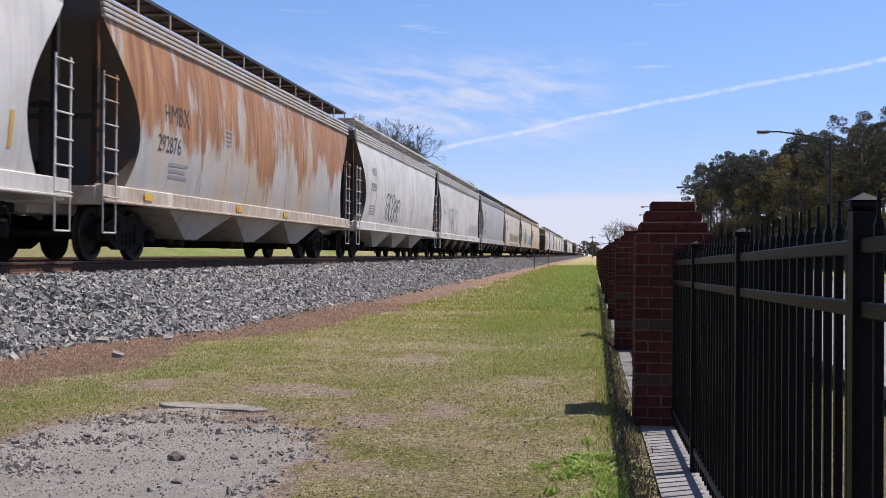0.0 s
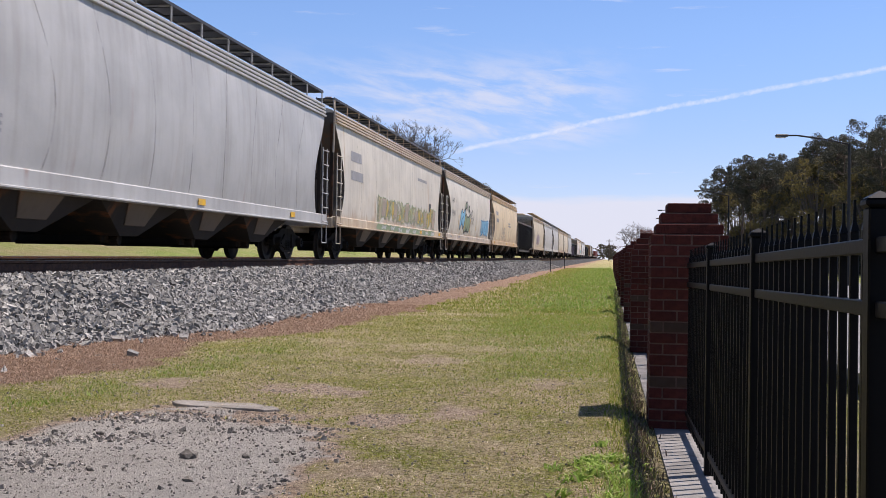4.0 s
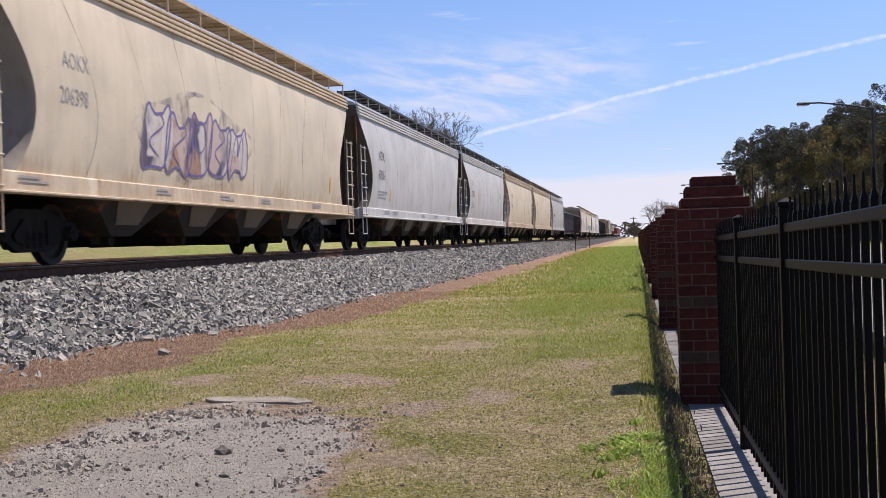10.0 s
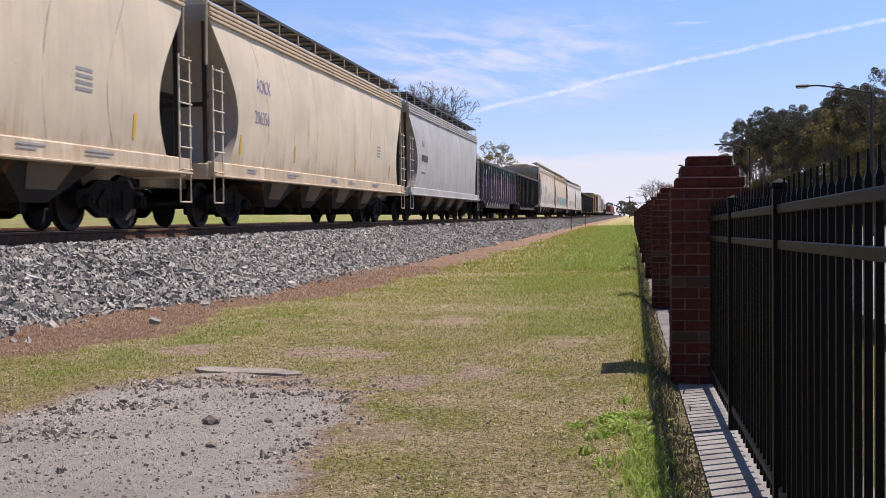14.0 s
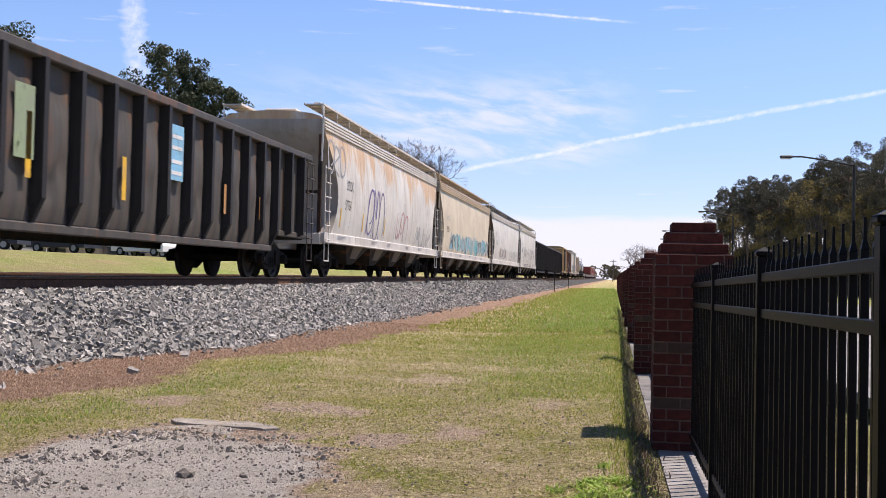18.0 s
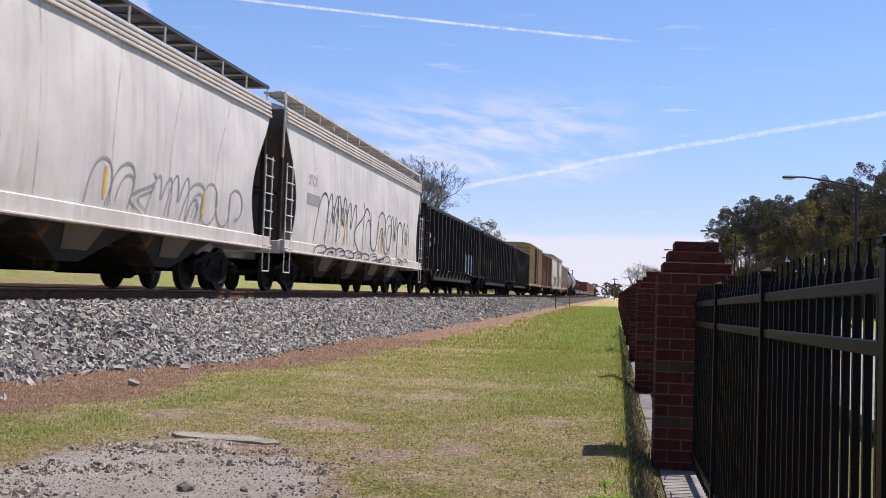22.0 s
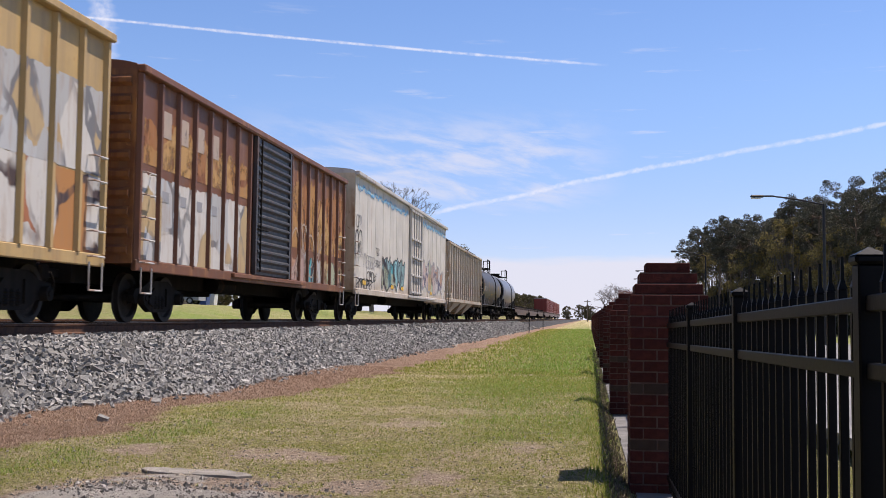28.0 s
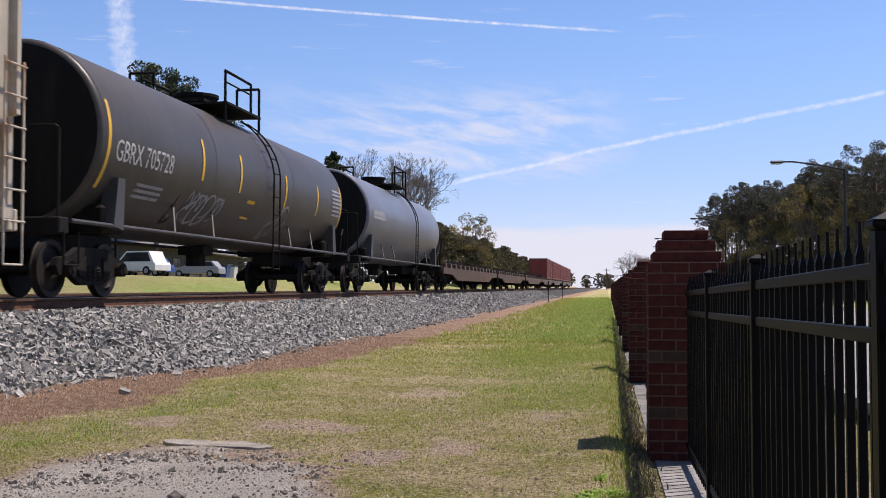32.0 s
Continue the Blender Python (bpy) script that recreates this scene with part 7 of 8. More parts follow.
def ribbed_hopper(label, L, mat):
    """A covered hopper with outside posts and deep slope sheets."""
    car = car_thing("covered_hopper_car", label, L)
    h, x, top = L / 2 - 0.62, 1.44, 4.42

    def body():
        s = Shape()
        s.prism([(-h, 2.55), (-h + 1.7, 1.25), (h - 1.7, 1.25), (h, 2.55), (h, top), (-h, top)], -x, x, "x")
        s.prism([(-x, top - 0.01), (x, top - 0.01), (0.5, top + 0.2), (-0.5, top + 0.2)], -h, h)
        return s
    part("body", body, mat, car, key="ribbed_body")
    for sx in (-1, 1):
        for k in range(17):
            y = -h + 0.06 + (2 * h - 0.12) * k / 16
            z0 = max(1.22, 2.5 - max(0, 1.7 - (h - abs(y))) * 0 - (h - abs(y)) * 0.77)
            part("side_post", lambda: Shape().add([(0, -0.07, 0), (0, 0.07, 0), (0.10, 0.05, 0.02), (0.10, -0.05, 0.02), (0, -0.07, top - z0), (0, 0.07, top - z0), (0.10, 0.05, top - z0), (0.10, -0.05, top - z0)],
                 [(0, 1, 2, 3), (7, 6, 5, 4), (0, 3, 7, 4), (3, 2, 6, 7), (2, 1, 5, 6)]), mat, car, at=pose(sx * x, y, z0, 0, 0, 0 if sx > 0 else 180), key=("ribbed_post", round(z0, 2)))
        part("side_sill", lambda: Shape().box(-0.05, -h + 0.1, 1.06, 0.07, h - 0.1, 1.26, 0.015), mat, car, at=pose(sx * x, 0, 0), key="ribbed_sill")
        part("eave", lambda: Shape().box(-0.05, -h, top - 0.1, 0.12, h, top + 0.03, 0.02), mat, car, at=pose(sx * x, 0, 0, 0, 0, 0 if sx > 0 else 180), key="ribbed_eave")
        part("running_board", lambda: walk_slats(h), "grating_dark", car, at=pose(sx * 0.8, 0, top + 0.3), key="ribbed_walk")
    for e in (-1, 1):
        part("end_sill", lambda: Shape().box(-1.45, -0.12, 0.92, 1.45, 0.12, 1.22, 0.02).box(-1.4, -1.0, 1.18, 1.4, 0.1, 1.22), mat, car, at=pose(0, e * (L / 2 - 0.62), 0, 0, 0, 0 if e > 0 else 180), key="ribbed_end_sill")
        part("end_post", lambda: Shape().box(1.30, -0.06, 1.2, 1.44, 0.06, 2.6, 0.01).box(-1.44, -0.06, 1.2, -1.30, 0.06, 2.6, 0.01), mat, car, at=pose(0, e * (h - 0.06), 0), key="ribbed_end_post")
        add_coupler(car, e * L / 2, e)
        add_truck(car, e * (L / 2 - 2.5))
    add_ladders(car, L, x + 0.1, 0.92, 3.2, 6, mat)
    for k in range(3):
        y = (k - 1) * 3.75

        def bay():
            return Shape().loft([[(-x, -1.86, 1.2), (x, -1.86, 1.2), (x, 1.86, 1.2), (-x, 1.86, 1.2)], [(-0.7, -0.35, 0.35), (0.7, -0.35, 0.35), (0.7, 0.35, 0.35), (-0.7, 0.35, 0.35)]], True, True)
        part("hopper_bay", bay, mat, car, "sloping discharge hopper", at=pose(0, y, 0), key="ribbed_bay")
        part("outlet", lambda: Shape().box(-0.75, -0.4, 0.26, 0.75, 0.4, 0.38, 0.02), "underframe", car, at=pose(0, y, 0), key="ribbed_outlet")
    return car, flat_side(x + 0.003)


TANK_R, TANK_Z = 1.52, 2.62


def tank_side(z, y=None):
    d = min(abs(z - TANK_Z), TANK_R - 0.02)
    return math.sqrt(TANK_R ** 2 - d * d)


def tank_car(label, L, mat):
    car = car_thing("tank_car", label, L)
    h = L / 2 - 1.40

    def shell():
        rings = []
        n = 40
        head = [(0.14 * (1 - (r2 / 1.42) ** 2) + 0.09, r2) for r2 in (0.02, 0.3, 0.6, 0.9, 1.15, 1.34)] + [(0.09 * math.cos(a), TANK_R - 0.10 + 0.10 * math.sin(a)) for a in np.linspace(0.15, 1.5708, 6)]
        for y, r in [(-h + 0.5 - d, r2) for d, r2 in head] + [(-h + 0.5 + (2 * h - 1.0) * k / 5, TANK_R) for k in range(1, 5)] + [(h - 0.5 + d, r2) for d, r2 in head[::-1]]:
            rings.append([(r * math.cos(a * math.tau / n), y, TANK_Z + r * math.sin(a * math.tau / n)) for a in range(n)])
        return Shape().loft(rings, True, True)
    # black skin over each head paints in the deep shade between cars
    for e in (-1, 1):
        part("tank_head", lambda: Shape().loft([[(r2 * math.cos(a * math.tau / 40), h - 0.5 + d + 0.004, TANK_Z + r2 * math.sin(a * math.tau / 40)) for a in range(40)] for d, r2 in [(0.14 * (1 - (r3 / 1.42) ** 2) + 0.09, r3) for r3 in (0.01, 0.4, 0.8, 1.15, 1.34)] + [(0.088, 1.43)]], True), "underframe", car, "dished end coloured black for its deep shade", at=pose(0, 0, 0, 0, 0, 0 if e > 0 else 180), smooth=50, key=("tank_head", round(L, 1)))
    part("tank", shell, mat, car, smooth=50, key=("tank_shell", round(L, 1)))
    for y in (-h + 0.54, -h / 3, h / 3, h - 0.54):
        part("weld_band", lambda: Shape().loft([[((TANK_R + 0.006) * math.cos(a * math.tau / 40), y2, TANK_Z + (TANK_R + 0.006) * math.sin(a * math.tau / 40)) for a in range(40)] for y2 in (-0.02, 0.02)], True), mat, car, at=pose(0, y, 0), smooth=50, key="weld_band")
    dome = part("manway", lambda: Shape().rod((0, 0, TANK_Z + TANK_R - 0.1), (0, 0, TANK_Z + TANK_R + 0.35), 0.45, 18).rod((0, 0, TANK_Z + TANK_R + 0.35), (0, 0, TANK_Z + TANK_R + 0.42), 0.5, 18).box(-0.6, -1.1, TANK_Z + TANK_R + 0.1, 0.6, 1.1, TANK_Z + TANK_R + 0.16), "underframe", car, key="manway")
    z = TANK_Z + TANK_R
    for sx in (-1, 1):
        part("platform", lambda: Shape().box(0.25, -1.15, z + 0.02, 1.15, 1.15, z + 0.07), "underframe", dome, at=pose(0, 0, 0) if sx > 0 else pose(0, 0, 0, 0, 0, 180), key="tank_platform")
        part("guard_rail", lambda: Shape().pipe([(1.1, -1.15, z - 0.35), (1.1, -1.15, z + 0.74), (1.1, 1.15 - 0.6, z + 0.74)], 0.032, 8).pipe([(1.1, 0.55, z + 0.74), (1.1, 0.55, z + 0.05)], 0.032, 8).pipe([(1.1, 1.15, z - 0.3), (1.1, 1.15, z + 0.74), (0.55, 1.15, z + 0.74), (0.55, 1.15, z + 0.1)], 0.032, 8).pipe([(1.1, -1.15, z + 0.5), (1.1, 0.55, z + 0.5)], 0.02), "underframe", dome, "black tubular guard rail", at=pose(0, 0, 0) if sx > 0 else pose(0, 0, 0, 0, 0, 180), key="tank_rail")

        def climb_ladder():
            s = Shape()
            for y in (-0.24, 0.24):
                pts = [(1.62, y, 0.55), (1.64, y, TANK_Z)] + [((TANK_R + 0.13) * math.cos(a), y, TANK_Z + (TANK_R + 0.13) * math.sin(a)) for a in np.linspace(0.1, 1.05, 7)]
                s.pipe(pts, 0.022, 6)
            for k in range(5):
                s.rod((1.63, -0.24, 0.6 + k * 0.42), (1.63, 0.24, 0.6 + k * 0.42), 0.015, 6)
            for a in np.linspace(0.12, 1.0, 5):
                s.rod(((TANK_R + 0.13) * math.cos(a), -0.24, TANK_Z + (TANK_R + 0.13) * math.sin(a)), ((TANK_R + 0.13) * math.cos(a), 0.24, TANK_Z + (TANK_R + 0.13) * math.sin(a)), 0.015, 6)
            return s
        part("ladder", climb_ladder, "underframe", car, "curved ladder up to the manway", at=pose(0, 0.9 * sx, 0, 0, 0, 0 if sx > 0 else 180), key="tank_ladder")
        part("side_rail", lambda: Shape().rod((1.42, -L / 2 + 1.0, 1.16), (1.42, L / 2 - 1.0, 1.16), 0.035, 8), "worn_black", car, at=pose(0, 0, 0, 0, 0, 0 if sx > 0 else 180), key=("tank_sill", round(L, 1)))
        for y in (-4.6, -2.6, 2.8, 4.8):
            part("rail_strut", lambda: Shape().rod((1.41, 0, 1.16), (1.22, 0.35, 1.72), 0.025, 6), "worn_black", car, at=pose(0, y, 0) if sx > 0 else pose(0, y, 0, 0, 0, 180), key="rail_strut")
    for e in (-1, 1):
        part("stub_sill", lambda: Shape().box(-0.3, -3.6, 0.75, 0.3, 0.55, 1.1, 0.03).box(-1.45, 0.2, 0.95, 1.45, 0.5, 1.2, 0.02).box(-1.3, -2.0, 1.05, 1.3, -1.2, 1.5, 0.05), "underframe", car, at=pose(0, e * (L / 2 - 1.1), 0, 0, 0, 0 if e > 0 else 180), key="stub_sill")
        part("end_rail", lambda: Shape().pipe([(1.38, 0.4, 1.2), (1.38, 0.4, 2.5), (1.3, 0.36, 2.55), (-1.3, 0.36, 2.55), (-1.38, 0.4, 2.5), (-1.38, 0.4, 1.2)], 0.026, 6).pipe([(1.42, -0.7, 1.15), (1.45, -0.6, 1.7), (1.42, -0.3, 1.9), (1.40, 0.1, 1.15)], 0.026, 6), "underframe", car, at=pose(0, e * (L / 2 - 1.1), 0, 0, 0, 0 if e > 0 else 180), key="tank_end_rail")
        part("jacking_pad", lambda: Shape().prism([(0.0, 1.1), (0.35, 1.15), (0.2, 1.95), (-0.05, 1.95)], 1.2, 1.46, "x"), "worn_black", car, "black steel tank bracket", at=pose(0, e * (L / 2 - 2.7), 0) @ Matrix.Diagonal((1, e, 1, 1)), key="jacking_pad")
        part("step", lambda: Shape().pipe([(1.45, -0.2, 1.0), (1.45, -0.2, 0.5), (1.45, 0.25, 0.5), (1.45, 0.25, 1.0)], 0.018, 6), "underframe", car, at=pose(0, e * (L / 2 - 0.95), 0), key="tank_step")
        add_coupler(car, e * L / 2, e)
        add_truck(car, e * (L / 2 - 2.45))
    part("outlet", lambda: Shape().rod((0, 0, 0.65), (0, 0, 1.3), 0.22, 12).box(-0.3, -0.3, 0.9, 0.3, 0.3, 1.1), "underframe", car, key="tank_outlet")
    return car, tank_side


def flat_car(label, L, boxes=False):
    car = car_thing("flat_car", label, L)
    h = L / 2 - 0.6
    part("deck", lambda: Shape().box(-1.3, -h, 1.0, 1.3, h, 1.12, 0.01), "paint_flat", car, key=("deck", L))
    part("side_sill", lambda: Shape().prism([(-h, 1.15), (-h, 0.85), (-h + 3.2, 0.82), (-h + 5, 0.52), (h - 5, 0.52), (h - 3.2, 0.82), (h, 0.85), (h, 1.15)], 1.28, 1.36, "x").prism([(-h, 1.15), (-h, 0.85), (-h + 3.2, 0.82), (-h + 5, 0.52), (h - 5, 0.52), (h - 3.2, 0.82), (h, 0.85), (h, 1.15)], -1.36, -1.28, "x"), "paint_flat", car, key=("flat_sill", L))
    for k in range(14):
        y = -h + 1 + (2 * h - 2) * k / 13
        part("pedestal", lambda: Shape().box(1.0, -0.22, 1.1, 1.34, 0.22, 1.38, 0.02).box(-1.34, -0.22, 1.1, -1.0, 0.22, 1.38, 0.02).box(1.05, -0.5, 1.1, 1.2, 0.5, 1.24), "paint_flat", car, at=pose(0, y, 0), key="pedestal")
    for y in (-h + 0.8, 0.6, h - 1.4):
        part("hitch", lambda: Shape().prism([(-0.5, 1.1), (0.5, 1.1), (0.2, 1.75), (-0.1, 1.75)], -0.45, 0.45, "x"), "underframe", car, at=pose(0, y, 0), key="hitch")
    for e in (-1, 1):
        add_coupler(car, e * L / 2, e)
        add_truck(car, e * (L / 2 - 3.0))
    return car, flat_side(1.36)


def cargo_box(car, y, L):
    def body():
        s = Shape().box(-1.22, -L / 2, 1.39, 1.22, L / 2, 4.05, 0.02)
        for k in range(int(L / 0.5)):
            for x in (-1.24, 1.19):
                s.box(x, -L / 2 + 0.2 + k * 0.5, 1.55, x + 0.05, -L / 2 + 0.45 + k * 0.5, 3.92)
        return s
    box = part("container", body, "paint_maroon", car, "maroon corrugated container", at=pose(0, y, 0), key=("container", L))
    for sx in (-1, 1):
        part("container_door", lambda: Shape().box(0.02, -L / 2 - 0.03, 1.5, 1.15, -L / 2, 3.95), "paint_maroon", box, at=pose(0, 0, 0) if sx > 0 else pose(-1.17, 0, 0), key=("container_door", L))
    part("container_roof_edge", lambda: Shape().box(-1.23, -L / 2 - 0.04, 3.98, 1.23, L / 2 + 0.02, 4.08, 0.01), "paint_grey", box, key=("container_edge", L))


# ---- train: the cars in order; each entry gives where its two couplings lie at the start ----
JOINTS = [-5.2, 15.7, 34.3, 53.6, 74.4, 95.0, 115.8, 136.3, 156.8, 175.0, 193.6, 212.9, 229.8, 248.1, 266.6, 285.3, 304.0, 322.5, 342.3, 363.1, 384.2, 403.4, 422.7, 441.5, 458.8, 475.8, 493.2, 518.3, 538.0, 557.1, 575.8, 602.6, 629.4, 656.2, 683.0, 709.8, 736.6, 763.4]
LEN = [b2 - a for a, b2 in zip(JOINTS, JOINTS[1:])]
CARS = []


def yellow_marks(car, side, ys, z=1.55, h=0.5):
    for y in ys:
        s = Shape().loft([[(side(z + h * k / 4, y) + 0.008, y - 0.05, z + h * k / 4), (side(z + h * k / 4, y) + 0.008, y + 0.05, z + h * k / 4)] for k in range(5)], False)
        part("reflector", s, "ink_yellow", car, "yellow reflective strip")


def sill_marks(car, ys, x=1.575):
    for y in ys:
        part("reflector", Shape().box(x, y - 0.18, 1.06, x + 0.012, y + 0.18, 1.18), "ink_yellow", car, "yellow reflective strip")


def sill_print(car, L, seed):
    r = np.random.default_rng(seed)
    for k in range(5):
        add_bars(car, -L / 2 + 1.2 + (L - 3.5) * (k + r.uniform(0, 0.7)) / 5, 1.16, "ink_grey", flat_side(1.565), [(r.uniform(0.4, 0.9), 0.03), (r.uniform(0.4, 0.8), 0.03)])


def build_train():
    def put(made):
        CARS.append(made[0])
        return made
    # white hopper just leaving
    c, s = put(hopper("white curved-sided covered hopper with yellow marks", LEN[0], "paint_white", 3, 0.14, 10))
    yellow_marks(c, s, (8.2, 5.0, 1.0))
    # rusty hopper
    L = LEN[1]
    c, s = put(hopper("grey covered hopper streaked with heavy rust from its roof", L, "paint_rusty", 3, 0.14, 10, True, "paint_stained", 1.3, bay_mat="slope_sheet"))
    a = -L / 2
    add_text(c, "HMBX", 0.50, a + 2.9, 2.52, "ink_dark", s, 0.85)
    add_text(c, "292876", 0.44, a + 2.6, 1.98, "ink_black", s, 0.85)
    add_bars(c, a + 3.2, 1.75, "ink_grey", s, [(0.9, 0.06), (0.8, 0.06), (0.9, 0.06)])
    add_bars(c, a + 6.2, 2.7, "ink_grey", s, [(0.35, 0.05), (0.35, 0.05), (0.35, 0.05), (0.35, 0.05)])
    sill_marks(c, (a + 2.3, a + 7.2, a + 10.8))
        # light grey hopper
    L = LEN[2]
    a = -L / 2
    c, s = put(hopper("light grey curved-sided covered hopper with small scrawl", L, "paint_white", 3, 0.15, 9, bay_mat="slope_sheet"))
    add_text(c, "HMBX", 0.42, a + 2.7, 2.9, "ink_grey", s, 0.8)
    add_text(c, "292904", 0.42, a + 2.55, 2.35, "ink_dark", s, 0.8)
    add_bars(c, a + 2.4, 1.8, "ink_grey", s, [(1.0, 0.05)] * 4)
    add_graffiti(c, s, a + 5.5, a + 8.3, 1.45, 2.3, 5, "ink_black", [], 201, 0.05, True, "small black spray-paint scrawl")
    yellow_marks(c, s, (a + 3.4, 1.5, 5.5, 8.0))
    # white straight-sided
    L = LEN[3]
    a = -L / 2
    c, s = put(hopper("white straight-sided covered hopper with faded blue paint patches", L, "paint_white", 4, 0.05, 0, False, None, 1.0, hoops=True))
    add_text(c, "UTCX", 0.40, a + 2.5, 2.75, "ink_grey", s, 0.8)
    add_text(c, "49484", 0.40, a + 2.4, 2.2, "ink_grey", s, 0.8)
    add_graffiti(c, s, a + 4.2, a + 8.6, 1.4, 2.6, 6, "ink_grey", [], 202, 0.05, True, "faint grey scrawl")
    add_graffiti(c, s, 3.5, 8.8, 1.30, 2.1, 7, "paint_cool", ["paint_cool"], 203, 0.05, False, "faded pale blue paint patches")
    sill_print(c, L, 1)
    yellow_marks(c, s, (1.8, 4.6, 7.2), 1.5, 0.5)
    # grey
    L = LEN[4]
    a = -L / 2
    c, s = put(hopper("plain grey covered hopper with dark roof walk", L, "paint_grey", 4, 0.12, 10, True))
    add_text(c, "TILX", 0.42, a + 2.7, 2.95, "ink_black", s, 0.8)
    add_text(c, "622110", 0.40, a + 2.5, 2.40, "ink_black", s, 0.8)
    add_bars(c, a + 2.4, 1.85, "ink_grey", s, [(1.5, 0.05)] * 3)
    sill_marks(c, (a + 1.6, 0.5, 6.5))
    # cream with yellow spray
    L = LEN[5]
    a = -L / 2
    c, s = put(hopper("cream covered hopper with yellow graffiti and green painted sill", L, "paint_stained", 4, 0.05, 0, True, "paint_cream", 1.0, hoops=True))
    add_graffiti(c, s, a + 6.2, L / 2 - 2.6, 1.3, 2.2, 17, "ink_green", ["spray_gold", "ink_tan", "spray_gold"], 204, 0.035, False, "yellow and grey bubble-letter graffiti")
    add_graffiti(c, flat_side(1.563), a + 6.0, L / 2 - 3.0, 1.0, 1.22, 16, "ink_green", ["ink_green", "paint_cool"], 205, 0.03, False, "green paint along the sill")
    add_bars(c, 3.5, 3.2, "ink_grey", s, [(2.2, 0.12)])
    add_bars(c, 6.2, 2.0, "ink_black", s, [(0.55, 0.4)])
    add_bars(c, a + 2.4, 3.0, "ink_grey", s, [(1.4, 0.3), (1.6, 0.28)])
    sill_marks(c, (4.0, 8.9))
    # white with pictures
    L = LEN[6]
    a = -L / 2
    c, s = put(hopper("off-white covered hopper with blue graffiti and black lettering", L, "paint_stained", 4, 0.14, 0, True, None, 1.25))
    add_text(c, "ASOX", 0.36, a + 2.3, 2.80, "ink_dark", s, 0.9)
    add_text(c, "995004", 0.42, a + 2.2, 2.15, "ink_grey", s, 0.9)
    add_graffiti(c, s, a + 5.4, a + 6.8, 1.35, 2.75, 1, "ink_black", ["ink_sky"], 206, 0.06, False, "sky-blue pointed cartoonish blob outlined in black")
    add_graffiti(c, s, a + 7.0, a + 9.0, 1.35, 2.6, 1, "ink_black", ["ink_green"], 207, 0.08, False, "olive-green outlined graffiti blob")
    add_graffiti(c, s, a + 7.2, a + 7.9, 2.55, 3.1, 1, "ink_black", ["ink_green"], 208, 0.07, False, "olive-green outlined graffiti blob")
    add_graffiti(c, s, a + 8.4, a + 8.9, 2.5, 3.0, 1, "ink_black", ["ink_green"], 211, 0.07, False, "olive-green outlined graffiti blob")
    add_graffiti(c, s, a + 9.2, a + 10.8, 1.8, 2.6, 4, "ink_black", [], 209, 0.05, False, "black outlined throw-up")
    add_graffiti(c, s, L / 2 - 6.2, L / 2 - 2.4, 1.35, 2.4, 4, "ink_blue", ["ink_sky"], 210, 0.06, False, "pale blue bubble letters")
    yellow_marks(c, s, (a + 4.7, a + 7.0, a + 9.3, 1.6, 4.3), 1.45, 0.8)
    sill_print(c, L, 2)
    # tan
    L = LEN[7]
    a = -L / 2
    c, s = put(hopper("tan covered hopper with rust-stained sides", L, "paint_tan", 3, 0.14, 10, True, "paint_tan", 1.25))
    add_bars(c, a + 2.6, 3.0, "ink_grey", s, [(1.3, 0.25), (1.5, 0.25)])
    add_bars(c, 1.0, 2.6, "ink_grey", s, [(2.2, 0.1), (2.0, 0.1)])
    add_graffiti(c, s, a + 6.5, a + 9, 1.5, 2.2, 4, "ink_grey", [], 212, 0.04, True)
    sill_marks(c, (a + 2, 0, 6))
    # gondola
    L = LEN[8]
    c, s = put(gondola("weathered black ribbed gondola with grey scuffed panels", L, "paint_gon", 3.15, 15))
    r = np.random.default_rng(77)
    pitch = (L - 1.24 - 1.5) / 14
    for k in range(1, 13):
        y = -(L / 2 - 0.62) + 0.75 + pitch * (k + 0.5)
        add_bars(c, y - 0.25, 1.28 + r.uniform(-0.05, 0.05), "ink_grey", s, [(r.uniform(0.25, 0.5), 0.04), (r.uniform(0.2, 0.4), 0.04)])
        if k % 3 == 1:
            o = Shape()
            ribbon(o, [(y + 0.03 * math.sin(3 * q), 1.5 + 0.65 * q) for q in np.linspace(0, 1, 8)], 0.13, s, 0.004, 0.6)
            part("rust_run", o, "ink_orange", c, "orange run of rust")
    add_bars(c, 0.50, 2.52, "ink_sky", s, [(0.44, 0.035)] * 7)
    # beige pair
    L = LEN[9]
    a = -L / 2
    c, s = put(hopper("beige-grey covered hopper with purple graffiti", L, "paint_cream", 4, 0.12, 9, False, None, 1.25))
    add_text(c, "AOKX", 0.34, a + 2.5, 2.75, "ink_grey", s, 0.8)
    add_text(c, "206398", 0.34, a + 2.4, 2.25, "ink_grey", s, 0.8)
    for body, size, z in (("AOKX", 0.26, 3.86), ("206398", 0.26, 3.56)):
        me = text_mesh(body, size)
        o = Shape()
        o.v = [(0.15 + v.co.x, a + 0.588 - 0.004, z + v.co.y) for v in me.vertices]
        o.f = [tuple(p2.vertices) for p2 in me.polygons]
        bpy.data.meshes.remove(me)
        part("lettering", o, "ink_dark", c)
    hz = [(a + 7.3 + 2.7 * math.cos(t) * (1 + 0.08 * math.sin(5 * t)), 2.12 + 0.8 * math.sin(t) * (1 + 0.1 * math.cos(4 * t))) for t in np.linspace(0, 6.283, 40)[:-1]]
    part("graffiti_haze", Shape().add([(s(z2, y) + 0.004, y, z2) for y, z2 in hz] + [(s(2.12, a + 7.3) + 0.004, a + 7.3, 2.12)], [(i, (i + 1) % 39, 39) for i in range(39)]), "spray_haze", c, "dark sprayed haze behind the letters")
